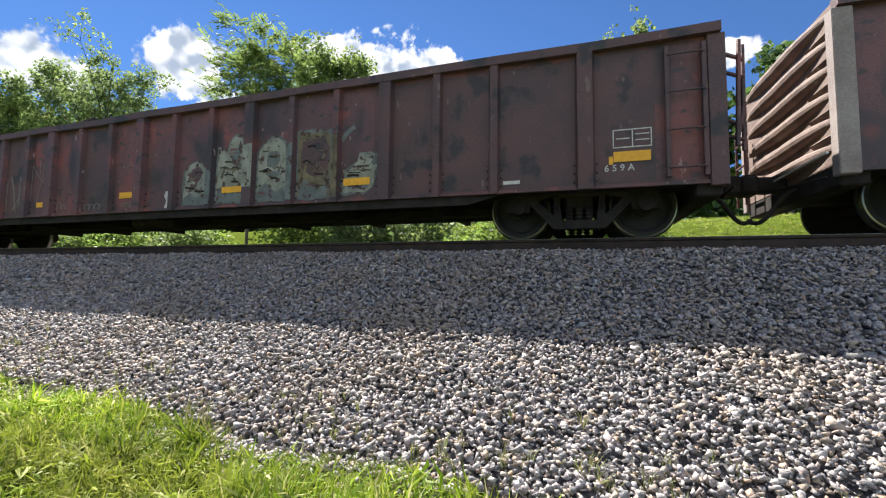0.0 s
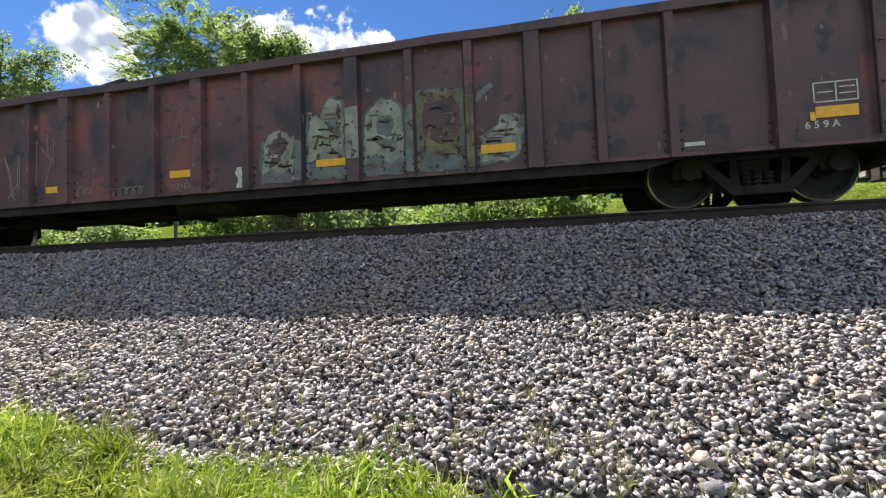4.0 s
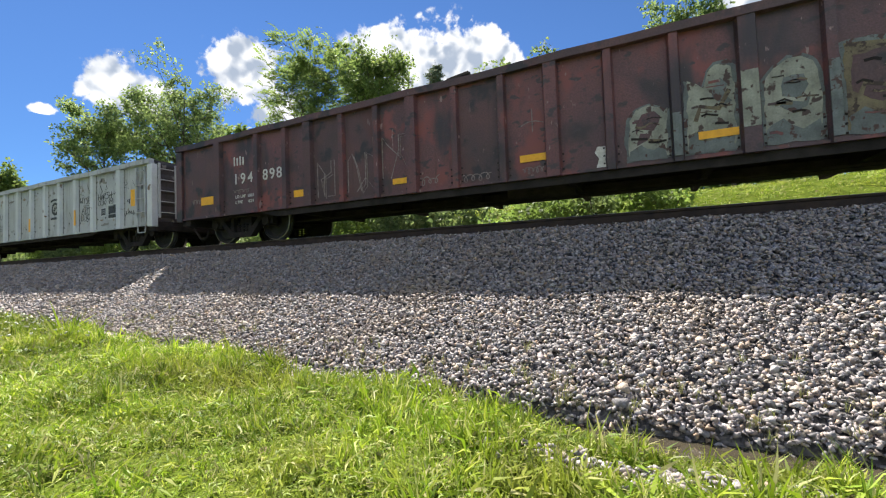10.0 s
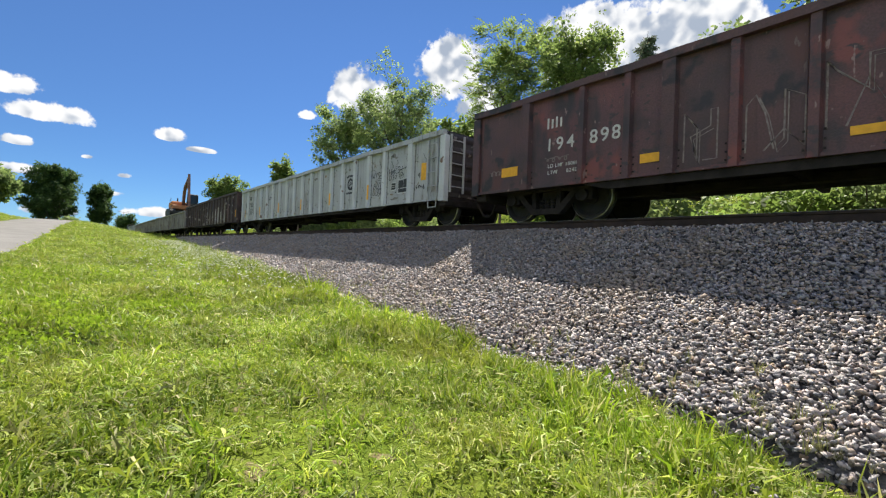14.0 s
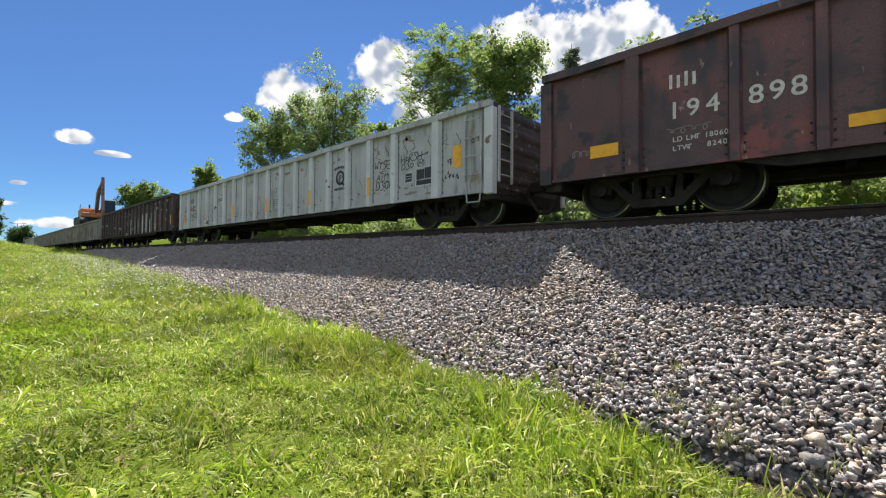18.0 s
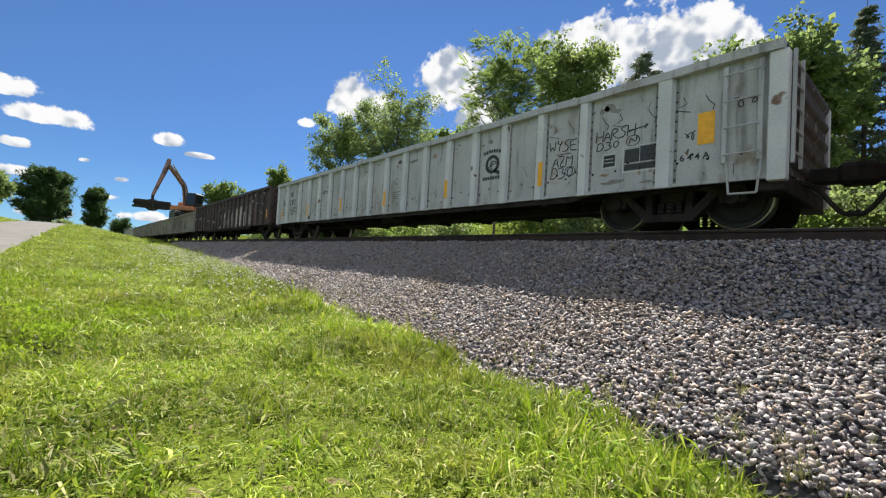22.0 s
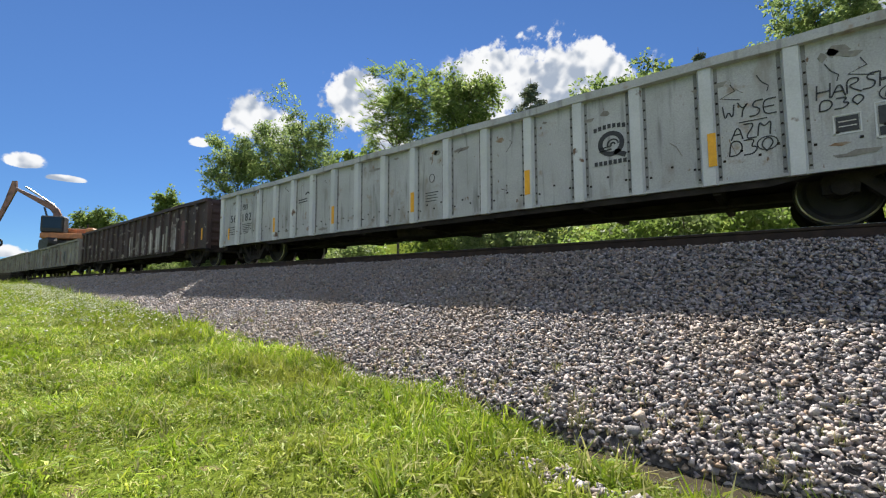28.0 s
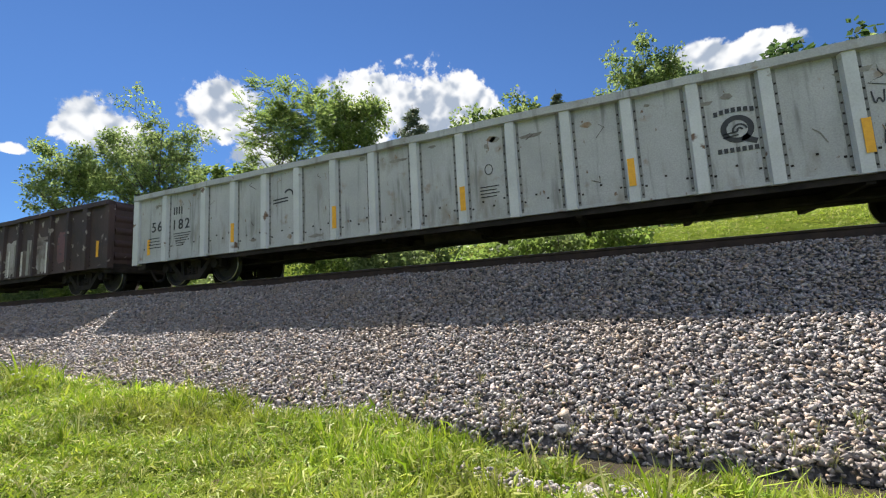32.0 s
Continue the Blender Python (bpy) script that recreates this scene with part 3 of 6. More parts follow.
def tuft(seed, blades=7, height=1.0, width=0.05, spread=0.35, bend=0.5):
    """A tuft of grass, one unit high."""
    rng = random.Random(seed)
    v, f = [], []
    for _ in range(blades):
        a, h, r = rng.uniform(0, 6.28), height * rng.uniform(0.55, 1.0), spread * rng.uniform(0.1, 1.0)
        b0 = rng.uniform(0, 6.28)
        foot = Vector((r * math.cos(b0), r * math.sin(b0), -0.05))
        way, side = Vector((math.cos(a), math.sin(a), 0)), Vector((-math.sin(a), math.cos(a), 0)) * width * rng.uniform(0.6, 1.2)
        lean = bend * rng.uniform(0.2, 1.0)
        mid = foot + way * lean * h * 0.3 + Vector((0, 0, h * 0.55))
        tip = foot + way * lean * h + Vector((0, 0, h * (1.0 - 0.25 * lean)))
        i = len(v)
        v += [foot - side, foot + side, mid + side * 0.8, mid - side * 0.8, tip]
        f += [(i, i + 1, i + 2, i + 3), (i + 3, i + 2, i + 4)]
    return np.array([p[:] for p in v]), f


def mat_of_blades(seed, blades=7, width=0.05, spread=0.7):
    """A patch of matted lawn grass, one unit long: bent blades that lie over at all angles."""
    rng = random.Random(seed)
    v, f = [], []
    for _ in range(blades):
        a, b0, r = rng.uniform(0, 6.28), rng.uniform(0, 6.28), spread * rng.uniform(0.1, 1.0)
        long, rise = rng.uniform(0.6, 1.15), rng.uniform(0.15, 0.95)
        foot = Vector((r * math.cos(b0), r * math.sin(b0), -0.06))
        way, side = Vector((math.cos(a), math.sin(a), 0)), Vector((-math.sin(a), math.cos(a), rng.uniform(-0.6, 0.6))) * width * rng.uniform(0.6, 1.25)
        mid = foot + way * long * 0.35 * (1.1 - rise) + Vector((0, 0, long * 0.5 * rise + 0.08))
        tip = foot + way * long * (1.15 - 0.6 * rise) + Vector((0, 0, long * (0.75 * rise) + 0.02))
        i = len(v)
        v += [foot, mid + side, tip, mid - side]
        f.append((i, i + 1, i + 2, i + 3))
    return np.array([p[:] for p in v]), f


def leaf_spray(seed, leaves=7, size=0.32, droop=0.3):
    """A twig's end: a few pointed leaves round a centre, about one unit across."""
    rng = random.Random(seed)
    v, f = [], []
    for _ in range(leaves):
        d = Vector((rng.gauss(0, 1), rng.gauss(0, 1), rng.gauss(0, 0.6))).normalized()
        c = d * rng.uniform(0.1, 0.5)
        along = (d + Vector((0, 0, -droop))).normalized()
        side = along.cross(Vector((rng.gauss(0, 1), rng.gauss(0, 1), rng.gauss(0, 1)))).normalized()
        s = size * rng.uniform(0.7, 1.3)
        i = len(v)
        v += [c, c + along * s * 0.45 + side * s * 0.34, c + along * s, c + along * s * 0.45 - side * s * 0.34]
        f += [(i, i + 1, i + 2, i + 3)]
    return np.array([p[:] for p in v]), f


def lerp_table(table):
    xs, ys = [a for a, _ in table], [b for _, b in table]
    return lambda x: np.interp(x, xs, ys)


def ease(x, a, b):
    u = np.clip((x - a) / (b - a), 0, 1)
    return u * u * (3 - 2 * u)

# ---- the lie of the land: the track runs along x with its rail heads at z = 0 ----
foot_level = lerp_table([(-400, 1.2), (-110, 0.75), (-60, -0.15), (-30, -0.98), (-13, -1.4), (-4.7, -1.66), (0, -1.8), (3, -1.86), (40, -2.2), (400, -3)])
path_level = lerp_table([(-400, -3.0), (-110, 1.0), (-80, 1.5), (-68, 1.35), (-55, 0.72), (-45, 0.1), (-32, -0.75), (-22, -1.32), (-10, -1.5), (10, -1.75), (400, -3)])
path_mid = lerp_table([(-400, -18), (-70, -11.6), (-45, -12.2), (-23, -12.5), (-9, -12.3), (20, -13.5), (400, -13.5)])


def foot_y(x):
    """Where the ballast slope meets the grass."""
    return -1.45 + (foot_level(x) + 0.25) / 0.397


def land(x, y):
    x, y = np.asarray(x, float), np.asarray(y, float)
    near, p, mid, toe = foot_level(x), path_level(x), path_mid(x), foot_y(x)
    z = near + (p - near) * ease(-y, -toe + 0.2, -mid - 2.0)
    ditch = 0.14 * ease(x, -1.0, 0.6) * np.exp(-((y - toe + 0.12) / 0.3) ** 2)
    rough = 0.03 * np.sin(1.7 * x + 0.6 * y) * np.sin(1.1 * y - 0.4 * x + 1.0) + 0.015 * np.sin(4.1 * x - 2.2 * y)
    bank = 2.6 * ease(-y, -mid + 2.2, -mid + 12.0) + 1.2 * ease(-y, -mid + 10, -mid + 40)
    left = z + rough * ease(abs(y - mid), 1.9, 3.0) - ditch + bank - 0.5 * ease(y, toe + 0.1, toe + 0.7)
    right = -1.1 + 2.7 * ease(y, 3.0, 12.0) + 0.12 * np.clip(y - 9, 0, 55) + 0.05 * np.sin(0.5 * x) * np.sin(0.4 * y)
    far = ease(np.hypot(x, y), 180, 420)
    h = np.where(y < 0, left, right)
    return h * (1 - far) + (-1.0 + 9.0 * ease(y, 0, 200)) * far


def sheet(name, xs, ys, height, material, kind_label, category):
    gx, gy = np.meshgrid(xs, ys, indexing="ij")
    z = height(gx, gy)
    v = np.stack([gx, gy, z], -1).reshape(-1, 3)
    n, k = len(xs), len(ys)
    i = (np.arange(n - 1)[:, None] * k + np.arange(k - 1)[None]).ravel()
    f = np.stack([i, i + k, i + k + 1, i + 1], -1)
    me = bpy.data.meshes.new(name)
    me.from_pydata(v.tolist(), [], f.tolist())
    me.materials.append(material)
    for p in me.polygons:
        p.use_smooth = True
    return tagged(new(name, me), kind_label, category, kind="structure")


def steps(*spans):
    out = []
    for a, b, d in spans:
        out += list(np.arange(a, b - 1e-6, d))
    return np.array(out + [spans[-1][1]])


sheet("ground", steps((-3000, -420, 160), (-420, -120, 15), (-120, -30, 1.5), (-30, 8, 0.3), (8, 60, 3), (60, 420, 30), (420, 3000, 160)),
      steps((-3000, -300, 180), (-300, -40, 12), (-40, -16, 1.0), (-16, 0, 0.22), (0, 20, 0.7), (20, 120, 5), (120, 3000, 180)), land, TURF,
      "mown grass ground sloping up from the ballast", "ground")


def path_sheet():
    xs = steps((-110, -30, 1.0), (-30, 14, 0.5))
    us = np.array([-1.95, -1.9, -1, 0, 1, 1.9, 1.95])
    v, f = [], []
    for x in xs:
        for u in us:
            y = float(path_mid(x)) + u + 0.06 * math.sin(1.3 * x + 5 * (u > 0))
            v.append((x, y, float(path_level(x)) + (0.03 - 0.006 * u * u if abs(u) < 1.92 else -0.06)))
    k = len(us)
    for i in range(len(xs) - 1):
        for j in range(k - 1):
            f.append((i * k + j, (i + 1) * k + j, (i + 1) * k + j + 1, i * k + j + 1))
    me = bpy.data.meshes.new("path")
    me.from_pydata(v, [], f)
    me.materials.append(ASPHALT)
    tagged(new("path", me), "pale worn asphalt footpath running beside the grass", "path", kind="structure")


path_sheet()


def bed_level(x, y):
    a = np.abs(y)
    dip = np.where(np.asarray(y) < 0, 1.5 * np.clip(foot_y(x) + 0.03 - y, 0, 2), 0.0)
    return np.where(a < 1.45, -0.24, -0.24 - 0.397 * (a - 1.45)) - 0.035 + 0.012 * np.sin(3 * x + 2 * y) - dip


sheet("ballast_bed", steps((-170, -40, 2.0), (-40, 8, 0.5), (8, 60, 2)), np.concatenate([np.arange(-5.9, -1.5, 0.1), [-1.45, 0, 1.45, 3, 4.5]]), bed_level, BED,
      "grey stone ballast bed under the track", "ballast")


def stones():
    rng = np.random.default_rng(3)
    shapes = [hull(k) for k in range(14)]
    rows = []
    for x0, x1, y0, y1, density, size in ((-8, 5.6, -5.7, -3.1, 1500, 0.043), (-8, 5.6, -3.1, -1.2, 1000, 0.0445), (5.6, 14, -6.0, -1.2, 170, 0.08), (-20, -8, -5.5, -1.2, 560, 0.055), (-48, -20, -5, -1.2, 200, 0.082)):
        n = int((x1 - x0) * (y1 - y0) * density)
        x = rng.uniform(x0, x1, n)
        y = rng.uniform(y0, y1, n)
        toe = foot_y(x)
        keep = (y > toe - 0.08 + 0.16 * np.sin(2.3 * x) * np.sin(0.9 * x + 1) + rng.normal(0, 0.09, n)) & ((y < -1.38) | (rng.random(n) < 0.5)) & ~((x > 0.5) & (y < toe + 0.0))
        x, y = x[keep], y[keep]
        big = size * np.exp(rng.normal(0, 0.28, len(x)))
        z = np.maximum(bed_level(x, y) + 0.035 + rng.uniform(-0.02, 0.03, len(x)), np.where(y < foot_y(x), land(x, y) + 0.01, -9))
        rows.append(np.stack([x, y, z, big, rng.uniform(0, 6.28, len(x)), rng.normal(0, 0.5, len(x)), rng.normal(0, 0.5, len(x)),
                              rng.integers(0, 14, len(x))], -1))
    # the foot of the slope, down into the ditch water
    n = 1500
    x = rng.uniform(0.1, 5.0, n)
    y = foot_y(x) + rng.uniform(-0.16, 0.14, n) + 0.03 * np.sin(4 * x)
    rows.append(np.stack([x, y, np.maximum(bed_level(x, y) + rng.uniform(0.0, 0.05, n), -1.94), rng.uniform(0.032, 0.06, n), rng.uniform(0, 6.28, n), rng.normal(0, 0.5, n),
                          rng.normal(0, 0.5, n), rng.integers(0, 14, n)], -1))
    # a spill of stones in the grass
    n = 230
    x, y = 0.95 + rng.normal(0, 0.45, n), -6.17 + rng.normal(0, 0.085, n)
    rows.append(np.stack([x, y, land(x, y) + 0.015, rng.uniform(0.03, 0.07, n), rng.uniform(0, 6.28, n), rng.normal(0, 0.3, n), rng.normal(0, 0.3, n),
                          rng.integers(0, 14, n)], -1))
    # inside the track and on its far shoulder
    n = 7000
    x, y = rng.uniform(-40, 8, n), rng.uniform(-1.2, 2.6, n)
    rows.append(np.stack([x, y, bed_level(x, y) + 0.03 + rng.uniform(-0.02, 0.02, n), rng.uniform(0.06, 0.1, n), rng.uniform(0, 6.28, n),
                          rng.normal(0, 0.4, n), rng.normal(0, 0.4, n), rng.integers(0, 14, n)], -1))
    scatter("ballast_stones", shapes, np.concatenate(rows), STONE, "loose crushed ballast stones in grey, pink and tan", "gravel")


stones()


def grass():
    rng = np.random.default_rng(5)
    short = [mat_of_blades(k) for k in range(8)]
    tall = [tuft(40 + k, 10, 1.0, 0.021, 0.2, 0.7) for k in range(8)]
    rows_s, rows_t = [], []
    for x0, x1, y0, y1, density, size in ((-4, 3.2, -9.9, -4.7, 1050, 0.07), (3.2, 12, -11.4, -4.6, 90, 0.075), (-4, 3.2, -11.4, -9.9, 200, 0.08), (-10, -4, -10.6, -4.0, 520, 0.085), (-20, -10, -11, -3.6, 190, 0.105),
                                          (-45, -20, -10.8, -1.5, 50, 0.14), (-80, -45, -10, -0.5, 12, 0.18)):
        n = int((x1 - x0) * (y1 - y0) * density)
        x, y = rng.uniform(x0, x1, n), rng.uniform(y0, y1, n)
        toe, mid = foot_y(x), path_mid(x)
        edge = toe + 0.0 + 0.16 * np.sin(2.3 * x) * np.sin(0.9 * x + 1)
        patch = np.sin(0.9 * x + 1.3 * y) * np.sin(1.4 * y - 0.8 * x + 2)
        bare = 1.25 * np.exp(-(((x - 0.95) / 0.8) ** 2 + ((y + 6.17) / 0.17) ** 2))
        keep = (y < edge) & (y > mid + 2.0 + rng.normal(0, 0.08, n)) & (rng.random(n) < 0.8 + 0.4 * patch) & (rng.random(n) > bare)
        keep &= ~((x > 0.3) & (y > toe - 0.22 + 0.06 * np.sin(5 * x)))
        x, y, patch = x[keep], y[keep], patch[keep]
        near_edge = np.exp(-((y - foot_y(x) + 0.5) / 0.75) ** 2)
        clump = np.sin(5.1 * x + 2.0 * np.sin(3.3 * y)) * np.sin(4.7 * y + 2.0 * np.sin(2.9 * x + 1))
        h = size * np.exp(rng.normal(0, 0.28, len(x))) * (1 + 0.4 * near_edge) * (1 + 0.32 * clump)
        z = land(x, y)
        m = len(x)
        row = np.stack([x, y, z, h, rng.uniform(0, 6.28, m), rng.normal(0, 0.38, m), rng.normal(0, 0.38, m), rng.integers(0, 8, m)], -1)
        is_tall = rng.random(m) < 0.03 + 0.2 * near_edge * (1 + 0.6 * clump) + 0.1 * (clump > 0.4)
        row[is_tall, 3] *= 1.1 + 0.9 * rng.random(int(is_tall.sum()))
        rows_s.append(row[~is_tall])
        rows_t.append(row[is_tall])
    scatter("grass", short, np.concatenate(rows_s), BLADE, "short bright green grass growing on the verge", "grass")
    scatter("tall_grass", tall, np.concatenate(rows_t), BLADE, "long thin green grass blades along the ballast edge", "grass")
    # the far lawn and the bank beyond the path
    n = 2800
    x, y = rng.uniform(-75, -12, n), rng.uniform(-30, -13, n)
    keep = y < path_mid(x) - 2.1
    x, y = x[keep], y[keep]
    m = len(x)
    scatter("bank_grass", short, np.stack([x, y, land(x, y), rng.uniform(0.15, 0.3, m), rng.uniform(0, 6, m), rng.normal(0, 0.1, m), rng.normal(0, 0.1, m),
                                           rng.integers(0, 8, m)], -1), BLADE, "grass on the bank beyond the footpath", "grass")
    # lawn on the far side, seen under the cars
    n = 9000
    x, y = rng.uniform(-9, 17, n), rng.uniform(3.2, 13.5, n)
    scatter("far_lawn_grass", short, np.stack([x, y, land(x, y), rng.uniform(0.1, 0.22, n), rng.uniform(0, 6, n), rng.normal(0, 0.15, n), rng.normal(0, 0.15, n),
                                               rng.integers(0, 8, n)], -1), BLADE, "bright lawn grass on the slope behind the track", "grass")
    # straw lying in the turf
    n = 3000
    x, y = rng.uniform(-11, 2.5, n), rng.uniform(-10.3, -5.2, n)
    keep = (y < foot_y(x) - 0.3) & (y > path_mid(x) + 2.1)
    x, y = x[keep], y[keep]
    m = len(x)
    scatter("dead_grass", tall, np.stack([x, y, land(x, y) + 0.01, rng.uniform(0.05, 0.11, m), rng.uniform(0, 6.28, m), rng.normal(0, 0.8, m), rng.normal(0, 0.8, m),
                                          rng.integers(0, 8, m)], -1), DRY, "dry straw-coloured dead grass in the turf", "grass")
    # weeds and dry stalks among the lowest stones
    n = 300
    x = rng.uniform(-9, 4, n)
    y = foot_y(x) + np.abs(rng.normal(0, 0.28, n))
    scatter("ballast_weeds", tall, np.stack([x, y, bed_level(x, y) + 0.02, rng.uniform(0.07, 0.18, n), rng.uniform(0, 6, n), rng.normal(0, 0.2, n), rng.normal(0, 0.2, n),
                                             rng.integers(0, 8, n)], -1), DRY, "sparse dry weeds growing among the stones", "weeds")
    # broad leaves
    leafy = [leaf_spray(80 + k, 7, 0.6, -0.3) for k in range(5)]
    n = 5200
    centres = np.array([(-5.2, -9.0, 0.7), (-4.3, -8.5, 0.5), (-7.2, -9.4, 0.9), (-3.4, -9.4, 0.4), (-5.6, -7.6, 0.5), (-9.0, -8.8, 0.9), (-11, -9.2, 0.9)])
    which = rng.integers(0, len(centres), n)
    x, y = (centres[which, c] + rng.normal(0, 1, n) * centres[which, 2] * (0.9, 0.55)[c] for c in (0, 1))
    keep = (y < foot_y(x) - 0.5) & (y > path_mid(x) + 2.1)
    x, y = x[keep], y[keep]
    m = len(x)
    scatter("broad_leaf_weeds", leafy, np.stack([x, y, land(x, y) + 0.03, rng.uniform(0.03, 0.062, m), rng.uniform(0, 6, m), rng.normal(0, 0.3, m),
                                                 rng.normal(0, 0.3, m), rng.integers(0, 5, m)], -1), CLOVER,
            "clover and broad-leaved weeds in the verge", "weeds")
    # pale clover flowers on the bank
    n = 4500
    x = rng.uniform(-36, -4, n)
    y = foot_y(x) - rng.gamma(2.0, 0.5, n)
    keep = rng.random(n) < ease(-x, 4, 14)
    x, y = x[keep], y[keep]
    m = len(x)
    scatter("clover_flowers", [hull(200 + k, 0.8, 8) for k in range(3)],
            np.stack([x, y, land(x, y) + rng.uniform(0.1, 0.22, m), rng.uniform(0.03, 0.055, m), rng.uniform(0, 6, m), np.zeros(m), np.zeros(m),
                      rng.integers(0, 3, m)], -1), FLOWER, "small white clover flowers on the grass bank", "flowers")


grass()


def puddle():
    bm = bmesh.new()
    ring = []
    for i in range(40):
        a = 2 * math.pi * i / 40
        r = 1 + 0.12 * math.sin(3 * a + 1) + 0.08 * math.sin(5 * a)
        x = 1.9 + 2.2 * r * math.cos(a)
        ring.append(bm.verts.new((x, float(foot_y(x)) - 0.13 + 0.17 * r * math.sin(a), 0)))
    bm.faces.new(ring)
    ob = part("water", bm, WATER)
    ob.location.z = -1.903
    tagged(ob, "strip of shallow muddy ditch water at the foot of the ballast", "puddle", kind="structure")


puddle()


def track():
    base = tagged(new("railway_track"), "rusty steel rails on dark creosoted wooden ties", "railway track")
    prof = [(-0.07, -0.185), (0.07, -0.185), (0.07, -0.172), (0.012, -0.155), (0.009, -0.05), (0.034, -0.036), (0.036, -0.006), (0.03, 0.0),
            (-0.03, 0.0), (-0.036, -0.006), (-0.034, -0.036), (-0.009, -0.05), (-0.012, -0.155), (-0.07, -0.172)]
    for y in (-0.752, 0.752):
        bm = bmesh.new()
        a = [bm.verts.new((-170, y + u, w)) for u, w in prof]
        b = [bm.verts.new((60, y + u, w)) for u, w in prof]
        for i in range(len(prof)):
            bm.faces.new((a[i], a[(i + 1) % len(prof)], b[(i + 1) % len(prof)], b[i]))
        bm.faces.new(a[::-1])
        bm.faces.new(b)
        part("rail", bm, RUSTY, base)
        top = boxed(-170, 60, y - 0.026, y + 0.026, 0.0005, 0.003)
        part("rail_head", top, TREAD, base, "polished running surface")
    rng = random.Random(9)
    tie = boxed(-0.115, 0.115, -1.3, 1.3, -0.2, 0.0, 0.012)
    first = part("tie", tie, TIE, base)
    first.location = (-60, 0, -0.195)
    plate = part("tie_plate", boxed(-0.1, 0.1, -0.17, 0.17, -0.195, -0.178, 0.004), RUSTY, base)
    plate.location = (-60, -0.752, 0)
    spike = rodded((0, 0, -0.18), (0, 0, -0.15), 0.014, 0.02, 6)
    spike_ob = part("spike", spike, TREAD, base)
    spike_ob.location = (-60, -0.85, 0)
    x = -59.45
    while x < 8:
        o = new("tie", first.data)
        o.parent, o.location, o.rotation_euler.z = base, (x, rng.uniform(-0.05, 0.05), -0.195 - rng.uniform(0, 0.012)), rng.uniform(-0.02, 0.02)
        if x > -16:
            for data, dy in ((plate.data, 0.0), (spike_ob.data, -0.1)):
                o = new(data.name.split(".")[0], data)
                o.parent, o.location = base, (x + (0.05 if dy else 0), -0.752 + dy, 0)
        x += 0.54


track()

# ---- the train ----
CARS = []          # (thing, place along the train)
WHEELSETS = []     # (wheelset, place on its car)
FACE = 1.47        # half width to the side sheets
RADIUS = 0.457


def wheelset(car, x):
    ws = part("wheelset", rodded((0, -0.9, 0), (0, 0.9, 0), 0.085, n=10), UNDER, car)
    ws.location = (x, 0, RADIUS + 0.003)
    for side in (-1, 1):
        prof = [(0.09, 0.80), (0.14, 0.80), (0.15, 0.755), (0.33, 0.735), (0.385, 0.80), (0.43, 0.80), (0.453, 0.79), (0.457, 0.715), (0.482, 0.70),
                (0.482, 0.675), (0.40, 0.67), (0.37, 0.70), (0.15, 0.70), (0.09, 0.69)]
        w = part("wheel", lathe(bmesh.new(), [(r, side * y) for r, y in prof], 36), WHEEL, ws)
        rim = bmesh.new()
        lathe(rim, [(0.436, side * 0.8035), (0.4535, side * 0.7975), (0.4595, side * 0.715)], 36)
        bmesh.ops.delete(rim, geom=[f for f in rim.faces if len(f.verts) > 4], context="FACES")
        part("rim", rim, TREAD, w, "bright worn wheel rim")
        for k in range(3):
            a = 2.1 * k
            cap = rodded((0.045 * math.cos(a), side * 0.9, 0.045 * math.sin(a)), (0.045 * math.cos(a), side * 0.925, 0.045 * math.sin(a)), 0.016, n=6)
            part("axle_bolt", cap, UNDER, ws)
    WHEELSETS.append((ws, ws.location.copy()))
    return ws


def truck(car, x):
    """A two-axle truck under the car at x."""
    tr = part("truck", boxed(-0.2, 0.2, -0.95, 0.95, 0.42, 0.66, 0.03), UNDER, car, "grimy cast steel truck")
    tr.location.x = x
    for side in (-1, 1):
        y0, y1 = side * 0.93, side * 1.07
        bm = bmesh.new()
        slab(bm, [(-1.08, 0.56), (-1.02, 0.66), (-0.62, 0.71), (0.62, 0.71), (1.02, 0.66), (1.08, 0.56), (1.08, 0.38), (0.72, 0.38), (0.7, 0.52), (0.45, 0.6),
                  (-0.45, 0.6), (-0.7, 0.52), (-0.72, 0.38), (-1.08, 0.38)], y0, y1)
        slab(bm, [(-0.74, 0.53), (-0.62, 0.57), (-0.28, 0.24), (0.28, 0.24), (0.62, 0.57), (0.74, 0.53), (0.36, 0.12), (-0.36, 0.12)], y0 - side * 0.01, y1 + side * 0.02)
        for u in (-1, 1):
            slab(bm, [(u * 0.36, 0.62), (u * 0.28, 0.62), (u * 0.24, 0.22), (u * 0.36, 0.22)], y0, y1)
            rod(bm, (u * 0.889, side * 0.9, RADIUS), (u * 0.889, side * 1.13, RADIUS), 0.125, 0.11, 14)
        part("side_frame", bm, UNDER, tr)
        for u in (-0.14, 0.0, 0.14):
            coil = lathe(bmesh.new(), [(0.062 if (k // 2) % 2 else 0.042, 0.0145 * k) for k in range(14)], 12)
            bmesh.ops.transform(coil, matrix=Matrix.Translation((u, side * 1.0, 0.25)) @ pose(0, 0, 0, 90, 0, 0), verts=coil.verts)
            part("spring", coil, UNDER, tr)
    for u in (-0.889, 0.889):
        wheelset(car, x + u)
    return tr


